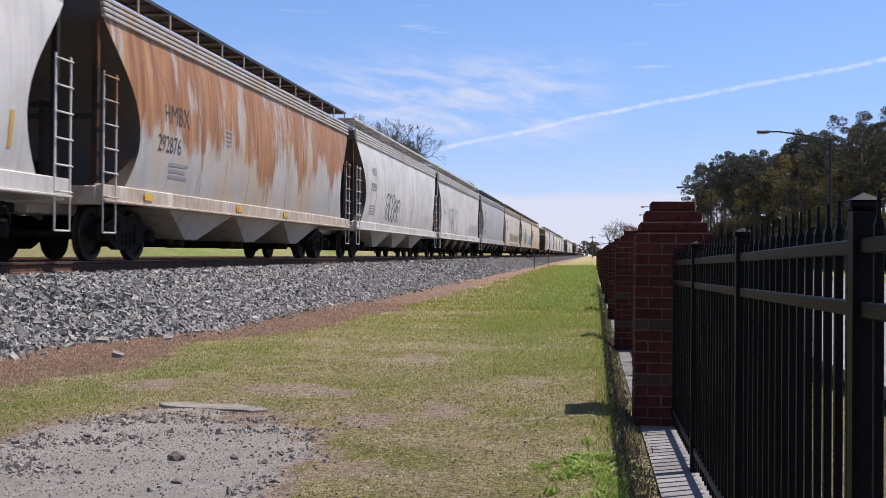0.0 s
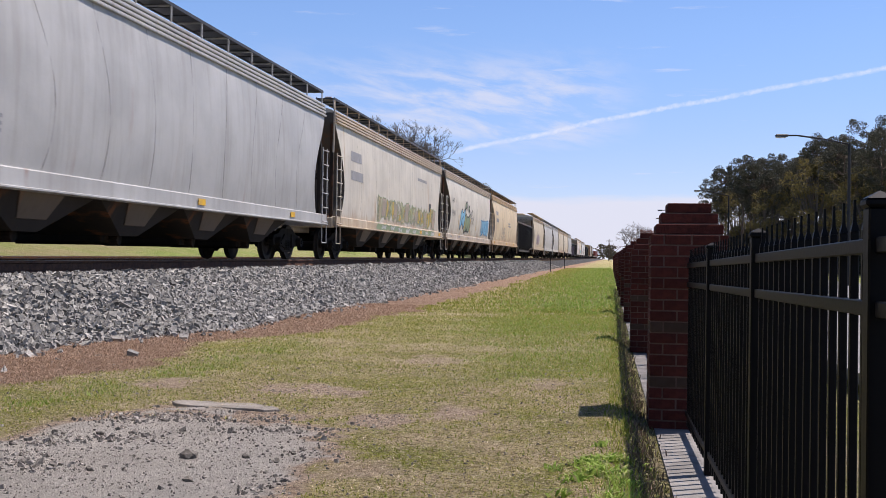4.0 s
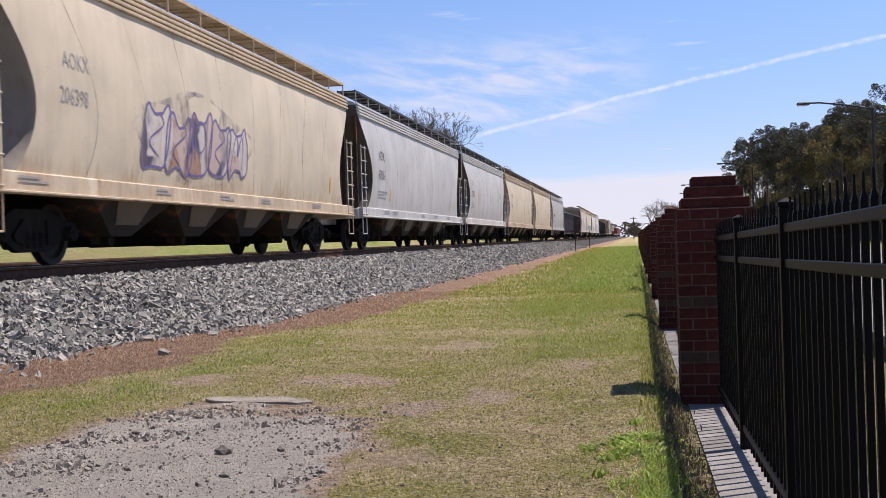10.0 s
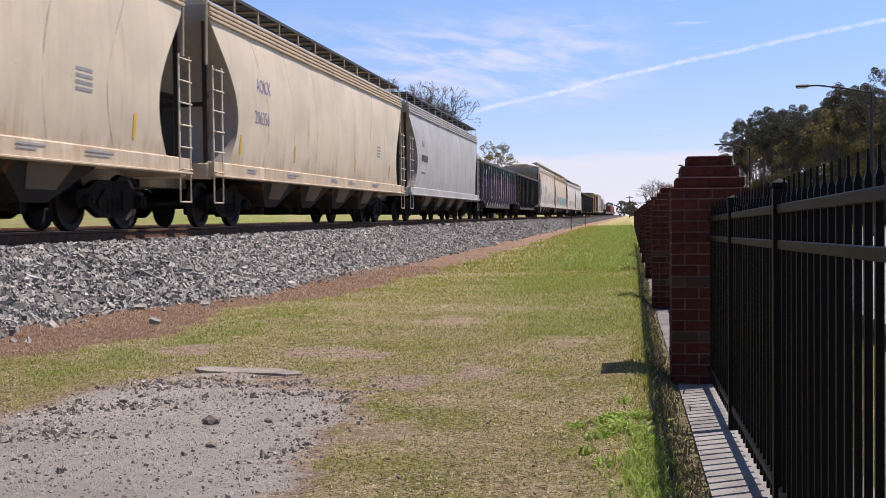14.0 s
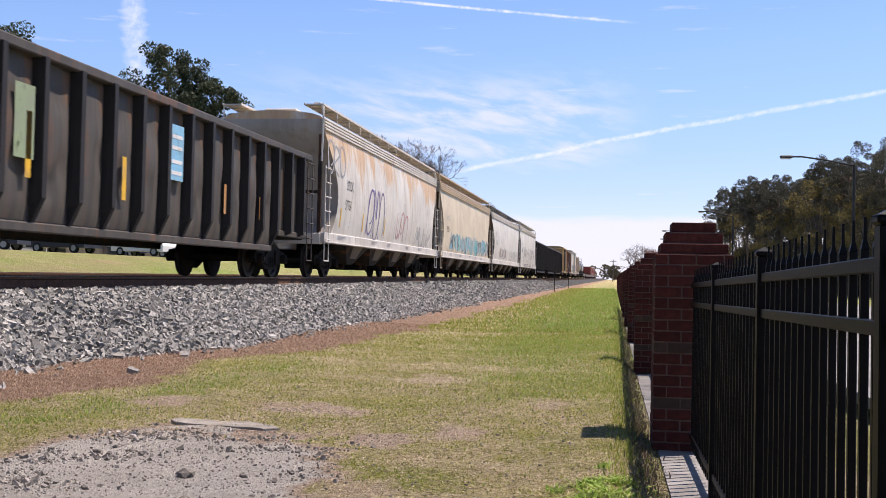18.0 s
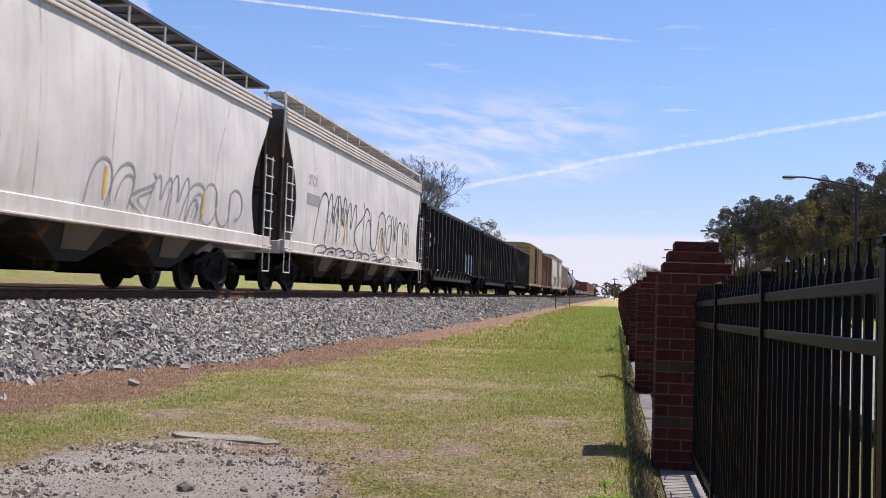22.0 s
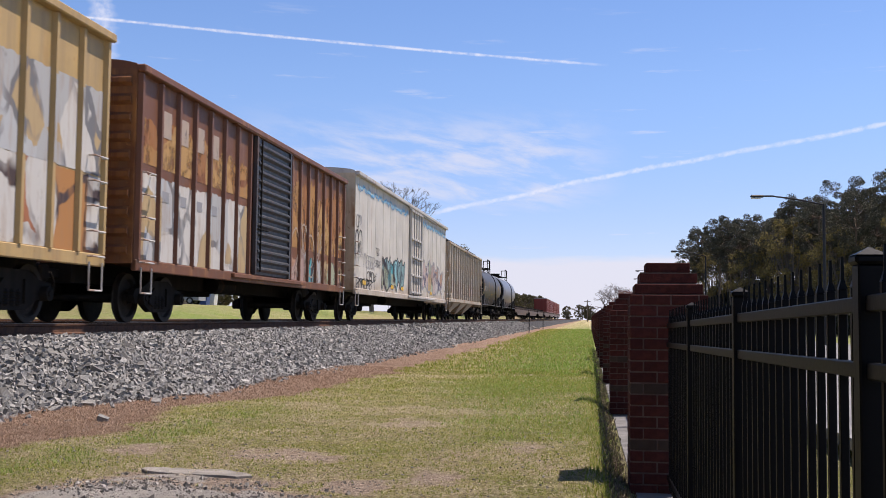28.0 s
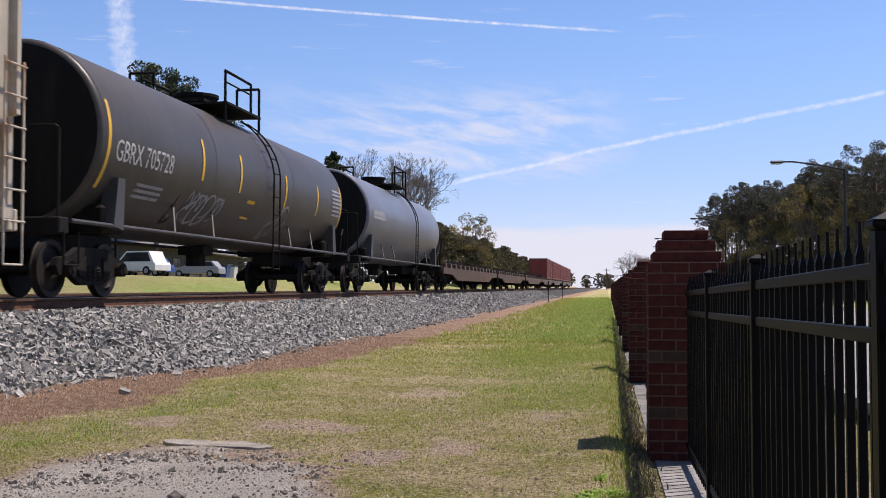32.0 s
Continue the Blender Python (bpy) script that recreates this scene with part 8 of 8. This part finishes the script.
    add_graffiti(c, s, a + 5.0, a + 9.6, 1.45, 2.65, 5, "ink_violet", ["spray_dusk"], 213, 0.05, False, "purple outlined bubble letters")
    yellow_marks(c, s, (6.5,), 1.5, 0.4)
    sill_print(c, L, 3)
    L = LEN[10]
    a = -L / 2
    c, s = put(hopper("pale blue-grey covered hopper with weathered sides", L, "paint_cool", 4, 0.12, 9, True, None, 1.25))
    add_text(c, "ACFX", 0.42, a + 2.6, 2.75, "ink_dark", s, 0.8)
    add_text(c, "67836", 0.42, a + 2.55, 2.15, "ink_dark", s, 0.8)
    add_bars(c, a + 2.5, 1.75, "ink_grey", s, [(1.3, 0.05), (0.9, 0.05), (1.1, 0.05)])
    yellow_marks(c, s, (a + 4.2, 6.0), 1.5, 0.4)
    sill_print(c, L, 4)
    L = LEN[11]
    a = -L / 2
    c, s = put(hopper("cool grey curved covered hopper with bright sill", L, "paint_cool", 3, 0.16, 9, True, "paint_white", 1.3, hoops=True))
    add_text(c, "TILX", 0.34, a + 2.4, 2.85, "ink_black", s, 0.8)
    add_text(c, "525978", 0.40, a + 2.25, 2.30, "ink_black", s, 0.8)
    add_bars(c, a + 2.3, 1.95, "ink_grey", s, [(0.8, 0.05), (0.9, 0.05), (0.8, 0.05)])
    add_bars(c, 4.6, 2.75, "ink_grey", s, [(0.6, 0.05)] * 3)
    yellow_marks(c, s, (5.6, a + 4.6), 1.55, 1.1)
    for k, idx in enumerate((12, 13)):
        L = LEN[idx]
        a = -L / 2
        c, s = put(hopper(("cream covered hopper with grey lettering and red scrawl on the sill", "cream covered hopper with clean lettering")[k], L, "paint_cream", 4, 0.12, 8, True, None, 1.25, hoops=True))
        add_text(c, "AOKX", 0.42, a + 2.9, 2.82, "ink_violet", s, 0.75)
        add_text(c, ("206387", "206356")[k], 0.40, a + 2.75, 2.15, "ink_violet", s, 0.82)
        yellow_marks(c, s, (a + 2.0, a + 5.6, 2.0, 6.4), 1.45, 0.4)
        if k == 0:
            add_graffiti(c, flat_side(1.563), a + 3.6, a + 5.0, 1.02, 1.2, 4, "ink_red", [], 214, 0.02, True, "red scrawl on the sill")
            add_graffiti(c, flat_side(1.563), -0.5, 2.2, 1.02, 1.2, 5, "ink_red", [], 215, 0.025, True, "red scrawl on the sill")
        add_bars(c, 4.5, 2.3, "ink_grey", s, [(0.5, 0.05)] * 4)
        sill_print(c, L, 5 + k)
    L = LEN[14]
    a = -L / 2
    c, s = put(hopper("grey-beige covered hopper with plain sides", L, "paint_grey", 4, 0.12, 9, True, "paint_grey", 1.25))
    add_text(c, "TILX", 0.34, a + 2.6, 2.8, "ink_black", s, 0.8)
    add_bars(c, a + 2.5, 2.25, "ink_black", s, [(1.3, 0.24), (0.9, 0.05)])
    # two gondolas, the first sprayed all over
    L = LEN[15]
    c, s = put(gondola("ribbed gondola sprayed with faded multicoloured graffiti", L, "paint_gon", 3.12, 15, rib_mat="rib_sprayed", panel_mats=("spray_pastel", "spray_blush", "spray_pastel", "spray_aqua")))
    add_bars(c, -7.0, 2.5, "ink_grey", s, [(1.0, 0.25), (0.8, 0.22)])
    add_graffiti(c, s, -L / 2 + 3.2, L / 2 - 3.2, 1.25, 2.75, 7, "ink_pale", [], 216, 0.07, False, "pale looping outlines over the panels")
    L = LEN[16]
    c, s = put(gondola("dark ribbed gondola with one bright spray mark", L, "paint_gon", 3.12, 16))
    part("placard", Shape().box(s(0), -0.35, 1.75, s(0) + 0.012, 0.25, 2.75, 0.003), "ink_sky", c, "pale blue and white placard")
    for z in (1.85, 2.05, 2.3, 2.5):
        add_bars(c, -0.28, z, "ink_white", flat_side(s(0) + 0.016), [(0.46, 0.07)], 0.0)
    for y, z, h3, col in ((-5.4, 1.6, 1.0, "ink_green"), (-5.1, 1.35, 0.9, "ink_yellow"), (-2.2, 1.25, 0.7, "ink_yellow"), (2.4, 1.3, 0.6, "ink_orange"), (4.6, 1.3, 0.5, "ink_orange")):
        add_bars(c, y, z, col, s, [(0.14 if col != "ink_green" else 0.5, h3)])
    add_bars(c, -7.0, 2.2, "ink_grey", s, [(0.5, 0.22), (0.5, 0.22)])
    # white with rust under the roof
    L = LEN[17]
    a = -L / 2
    c, s = put(hopper("white panelled covered hopper with orange rust under the eaves", L, "paint_toprust", 4, 0.13, 10, False, "paint_white", 1.25, hoops=True, top=4.32))
    add_text(c, "UTCX", 0.42, a + 2.7, 2.55, "ink_black", s, 0.75)
    add_text(c, "51734", 0.42, a + 2.6, 1.98, "ink_black", s, 0.75)
    add_graffiti(c, s, a + 0.8, a + 2.6, 2.9, 3.7, 3, "ink_grey", [], 218, 0.07, True, "grey scrawl near the end")
    add_graffiti(c, s, a + 5.6, a + 8.0, 1.4, 2.75, 3, "ink_violet", [], 219, 0.08, True, "violet spray-paint scrawl")
    add_graffiti(c, s, a + 10.2, a + 12.2, 1.4, 2.3, 3, "ink_pink", [], 220, 0.07, False, "dark pink spray-paint scrawl")
    add_graffiti(c, s, a + 14.0, a + 17.3, 1.2, 2.0, 4, "ink_grey", [], 221, 0.05, False, "grey outlined throw-up")
    yellow_marks(c, s, (a + 2.2, a + 5.0, a + 8.2), 1.45, 0.55)
    sill_print(c, L, 8)
    # cream with blue
    L = LEN[18]
    a = -L / 2
    c, s = put(hopper("cream covered hopper with long blue graffiti band", L, "paint_cream", 4, 0.05, 0, False, "paint_white", 1.0, hoops=True, top=4.32))
    add_text(c, "UTCX", 0.36, a + 2.6, 2.7, "ink_grey", s, 0.8)
    add_text(c, "59033", 0.40, a + 2.5, 2.18, "ink_dark", s, 0.8)
    add_graffiti(c, s, a + 3.6, L / 2 - 1.6, 1.25, 2.3, 15, "ink_pale", ["spray_blue", "spray_teal"], 222, 0.05, False, "blue and teal bubble-letter band")
    sill_print(c, L, 9)
    # two white ones
    L = LEN[19]
    a = -L / 2
    c, s = put(hopper("white covered hopper with thin grey throw-ups", L, "paint_white", 4, 0.10, 8, True, None, 1.25))
    add_text(c, "UTCX", 0.40, a + 2.6, 2.75, "ink_grey", s, 0.8)
    add_bars(c, a + 2.5, 2.25, "ink_grey", s, [(1.3, 0.28)])
    add_graffiti(c, s, a + 5.2, a + 9.5, 1.3, 2.1, 5, "ink_grey", ["ink_tan", "paint_white"], 223, 0.05, False, "grey and tan throw-up")
    add_graffiti(c, s, 1.5, L / 2 - 2.4, 1.3, 2.0, 9, "ink_grey", [], 224, 0.05, False, "thin grey outlined throw-up")
    yellow_marks(c, s, (a + 5, 2.0, 6.0), 1.4, 0.5)
    L = LEN[20]
    a = -L / 2
    c, s = put(hopper("white covered hopper with large black outlined graffiti", L, "paint_white", 4, 0.05, 0, False, None, 0.9, hoops=True, top=4.34))
    add_text(c, "UTCX", 0.40, a + 2.5, 2.75, "ink_grey", s, 0.8)
    add_bars(c, a + 2.4, 2.25, "ink_grey", s, [(1.2, 0.28)])
    add_graffiti(c, s, a + 3.4, L / 2 - 3.2, 1.35, 2.6, 12, "ink_dark", [], 225, 0.06, False, "large black outlined throw-up")
    add_graffiti(c, flat_side(1.563), a + 3.2, L / 2 - 3.4, 1.0, 1.24, 12, "ink_black", [], 226, 0.04, False, "black scrawl across the sill")
    yellow_marks(c, s, (a + 6.4, a + 11.4, 4.4), 1.4, 0.7)
    # three tall black gondolas
    for k, idx in enumerate((21, 22, 23)):
        L = LEN[idx]
        c, s = put(gondola(("tall black ribbed gondola with blue and orange graffiti", "tall black ribbed gondola with white lettering", "tall black ribbed gondola, plain and dusty")[k], L, "gon_black_rib_shade", 3.72, 16))
        if k == 0:
            add_text(c, "BBFX", 0.40, -L / 2 + 2.6, 2.2, "ink_pale", s, 0.7)
            add_text(c, "466", 0.40, -L / 2 + 2.6, 1.65, "ink_pale", s, 0.7)
            add_graffiti(c, s, 3.0, 6.2, 1.05, 2.2, 5, "ink_orange", ["ink_blue", "ink_violet"], 227, 0.04, False, "blue graffiti with orange outlines")
        add_bars(c, -L / 2 + 1.6, 2.4, "ink_grey", s, [(0.55, 0.2), (0.5, 0.2)])
        yellow_marks(c, s, (-3.9, 0.8), 1.5, 0.7)
        for y in (-5.8, -2.6, 1.4, 5.4):
            add_bars(c, y, 1.05, "ink_grey", s, [(0.6, 0.07)])
    # boxcars
    L = LEN[24]
    c, s = put(boxcar("faded yellow ribbed box car covered in graffiti", L, "paint_yellow", 19, 3.3, 4.74, "door_black"))
    x, lid = s(0) - 0.003, flat_side(s(0) + 0.004)
    spans = bay_spans(L, 19, 3.3)
    left, right = [p2 for p2 in spans if p2[0] < 0], [p2 for p2 in spans if p2[0] > 0]
    faces = [(b2 + 0.035, b2 + 0.105) for a2, b2 in spans[:-1]]
    paint_band(c, x, left, 1.13, 2.35, ["spray_mess"], 501)
    paint_band(c, x, right, 2.38, 3.75, ["spray_white"], 502, 0.03)
    paint_band(c, x, right, 1.13, 2.36, ["spray_fire"], 505, 0.02)
    paint_band(c, x + 0.074, [f for f in faces if f[0] < 0], 1.14, 2.1, ["spray_mess"], 506)
    paint_band(c, x + 0.074, [f for f in faces if f[0] > 0], 2.38, 3.7, ["spray_white"], 507, 0.03)
    for k, (n, z, w) in enumerate(((1, 3.70, 0.36), (2, 3.52, 0.38), (3, 3.42, 0.14), (4, 3.44, 0.14), (4, 2.90, 0.36), (5, 2.86, 0.36), (6, 2.82, 0.34))):
        mid = left[0][0] + (left[-1][1] - left[0][0]) * (n + 0.5) / 7
        q = [(mid - w / 2, z), (mid + w / 2, z + 0.02), (mid + w / 2, z + 0.30), (mid - w / 2, z + 0.32)]
        if w > 0.2:
            o = Shape()
            ribbon(o, q + [q[0]], 0.085, lid, 0.012)
        else:
            o = Shape().add([(lid(0) + 0.012, y, z2) for y, z2 in q], [(0, 1, 2, 3)])
        part("emblem", o, "ink_dark", c, "plain dark painted emblem shape")
    for y0, y1, z0, z1 in ((left[1][0] + 0.2, left[2][0] + 0.25, 2.62, 3.40), (left[2][0] + 0.3, left[3][1] + 0.1, 2.72, 3.22)):
        o = Shape()
        ribbon(o, [(y0, z0), (y0 + 0.06, z1), (y1, z1 - 0.04), (y1 - 0.06, z0 + 0.03), (y0, z0)], 0.06, flat_side(x + 0.085), 0.0)
        part("emblem", o, "ink_dark", c, "plain dark painted emblem shape")
    add_bars(c, left[2][0] + 0.05, 2.42, "ink_dark", lid, [(0.5, 0.16)])
    add_bars(c, left[3][0] + 0.05, 2.42, "ink_dark", lid, [(0.5, 0.16)])
    for n, z in ((0, 1.9), (2, 1.6), (4, 1.85), (5, 1.5)):
        add_graffiti(c, lid, left[n][0], left[n][1], z - 0.4, z + 0.45, 2, "ink_black", [], 520 + n, 0.05, True, "dark scrawl between the posts", 0.012)
    L = LEN[25]
    c, s = put(boxcar("rust-brown ribbed box car with dark doors and pale graffiti", L, "paint_brown", 19, 3.0, 4.54, "door_black"))
    x, lid = s(0) - 0.003, flat_side(s(0) + 0.004)
    spans = bay_spans(L, 19, 3.0)
    left, right = [p2 for p2 in spans if p2[0] < 0], [p2 for p2 in spans if p2[0] > 0]
    paint_band(c, x, left, 1.13, 2.68, ["spray_white"], 503, 0.04)
    paint_band(c, x, left, 2.85, 3.75, ["patch_rust"], 504, 0.2)
    paint_band(c, x + 0.074, [(b2 + 0.035, b2 + 0.105) for a2, b2 in left[:-1]], 1.14, 2.62, ["spray_white"], 508, 0.04)
    paint_band(c, x, right, 2.0, 3.8, ["patch_rust"], 509, 0.2)
    paint_band(c, x, right, 1.13, 1.75, ["spray_tan", "spray_teal", "spray_tan"], 510, 0.15)
    for n in (1, 2, 3, 4):
        add_bars(c, left[n][0] + 0.08, 3.45, "ink_tan", lid, [(0.42, 0.5)])
        add_bars(c, left[n][0] + 0.12, 2.25, "ink_grey", lid, [(0.34, 0.2)])
    for n in range(4):
        add_graffiti(c, lid, right[n][0], right[n][1], 1.3, 2.5, 1, "ink_tan", [], 530 + n, 0.05, True, "pale looping scrawl", 0.012)
    # refrigerator car
    L = LEN[26]
    a = -L / 2
    c, s = put(boxcar("white refrigerator car with teal graffiti and plug door", L, "paint_reefer", 0, 3.0, 5.06, None, True))
    add_graffiti(c, s, a + 5.8, -1.8, 1.2, 2.6, 6, "ink_black", ["spray_teal"], 233, 0.07, False, "teal and green bubble letters outlined in black")
    add_graffiti(c, s, 3.5, L / 2 - 2.2, 1.3, 2.95, 4, "ink_grey", ["spray_dusk", "spray_tan", "spray_dusk"], 234, 0.09, False, "orange, green and grey bubble letters")
    for y0, y1, sd in ((a + 1.2, -1.0, 235), (3.2, L / 2 - 1.2, 236)):
        r = np.random.default_rng(sd)
        n = int((y1 - y0) / 0.1)
        for name, col, wide, dz in (("drip_border", "ink_sky", 0.10, 0.0), ("drip_outline", "ink_blue", 0.035, -0.05)):
            o = Shape()
            ribbon(o, [(y0 + (y1 - y0) * k / n, 4.68 + dz - 0.12 * abs(math.sin(k * 0.31)) + r.uniform(-0.10, 0.08)) for k in range(n + 1)], wide, s, 0.01 + 0.005 * (dz < 0))
            part(name, o, col, c, "ragged blue painted border under the roof")
    add_text(c, "TILX", 0.42, a + 4.5, 2.42, "ink_dark", s, 0.85)
    add_text(c, "793042", 0.40, a + 4.45, 1.98, "ink_dark", s, 0.85)
    add_graffiti(c, s, a + 1.0, a + 2.0, 2.1, 3.1, 2, "ink_black", [], 540, 0.05, True, "black scrawl up the end post")
    add_graffiti(c, s, a + 1.1, a + 1.9, 3.2, 3.6, 2, "ink_grey", [], 541, 0.04, True, "grey scrawl")
    add_graffiti(c, s, a + 2.4, a + 4.4, 1.9, 2.3, 5, "ink_grey", [], 542, 0.03, True, "faint grey scrawl")
    add_graffiti(c, s, a + 3.0, a + 4.6, 1.45, 1.75, 4, "ink_black", [], 543, 0.04, True, "black scrawl near the sill")
    add_graffiti(c, s, a + 1.2, a + 3.8, 1.12, 1.45, 6, "ink_black", [], 544, 0.05, True, "black scrawl near the sill")
    for y in (a + 2.5, a + 8.0, -2.2, 3.0, 6.2):
        part("reflector", Shape().box(s(0), y - 0.28, 1.28, s(0) + 0.012, y + 0.28, 1.42), "ink_yellow", c, "yellow reflective strip")
    # ribbed hopper
    L = LEN[27]
    a = -L / 2
    c, s = put(ribbed_hopper("tan-grey ribbed covered hopper streaked with rust", L, "paint_ribbed"))
    lid = flat_side(s(0) + 0.003)
    add_text(c, "CR", 0.40, a + 3.35, 2.85, "ink_grey", lid, 0.8)
    add_text(c, "DX", 0.40, a + 4.45, 2.80, "ink_grey", lid, 0.8)
    add_text(c, "13", 0.40, a + 3.35, 2.30, "ink_grey", lid, 0.8)
    add_text(c, "416", 0.36, a + 4.35, 2.28, "ink_grey", lid, 0.8)
    add_graffiti(c, lid, a + 7.4, a + 13.2, 1.4, 2.7, 7, "ink_black", ["spray_tan"], 237, 0.04, False, "dark red and grey graffiti")
    # tanks
    L = LEN[28]
    a = -L / 2
    c, s = put(tank_car("dark grey tank car with white lettering and manway platform", L, "paint_tank"))
    add_text(c, "GBRX 705728", 0.50, a + 2.3, 2.22, "ink_pale", s, 0.80)
    for y, z2, n in ((a + 2.05, 1.75, 7), (a + 6.1, 2.25, 4), (a + 8.3, 2.2, 4), (a + 11.6, 2.1, 4), (L / 2 - 4.6, 2.1, 4), (L / 2 - 2.05, 1.9, 6)):
        for k in range(n):
            yellow_marks(c, s, (y,), z2 + 0.2 * k, 0.205)
    add_graffiti(c, s, a + 5.3, a + 7.6, 1.45, 1.95, 5, "ink_grey", [], 238, 0.05, True, "pale grey scrawl")
    add_graffiti(c, s, a + 11.0, a + 12.2, 1.4, 2.1, 2, "ink_grey", [], 239, 0.05, True, "pale grey scrawl")
    add_bars(c, a + 3.4, 1.9, "ink_grey", s, [(1.1, 0.05)] * 3)
    add_bars(c, L / 2 - 3.0, 2.9, "ink_grey", s, [(1.0, 0.06)] * 7)
    add_bars(c, a + 9.0, 1.7, "ink_yellow", s, [(0.5, 0.4)])
    L = LEN[29]
    a = -L / 2
    c, s = put(tank_car("glossy dark tank car with manway platform, tinted blue-grey for reflected sky", L, "paint_tank_sky"))
    add_bars(c, a + 2.6, 2.5, "ink_grey", s, [(1.8, 0.3), (1.2, 0.05)])
    add_graffiti(c, s, a + 4.5, a + 7, 1.7, 2.3, 4, "ink_grey", [], 240, 0.05, True, "pale grey scrawl")
    add_bars(c, L / 2 - 3.0, 3.0, "ink_grey", s, [(0.9, 0.06)] * 6)
    # flats
    for k, idx in enumerate(range(30, 37)):
        c, s = put(flat_car("long rusty brown flat car with pedestals" if k < 3 else "long rusty flat car loaded with maroon containers", LEN[idx]))
        if k >= 3:
            for y in ((-6.2, 6.2) if k > 3 else (6.6,)):
                cargo_box(c, y, 12.0)


build_train()


def motions():
    """The train rolls past at a steady speed."""
    slope = math.degrees(math.atan(GRADE))
    for car, a, b2 in zip(CARS, JOINTS, JOINTS[1:]):
        rows = []
        for t in (0.0, 8.0, 16.0, 24.0, 32.0):
            y = (a + b2) / 2 - SPEED * t
            rows.append((t, pose(TRACK_X, y, RAIL_Z + GRADE * y, slope)))
        walk(car, rows)



motions()
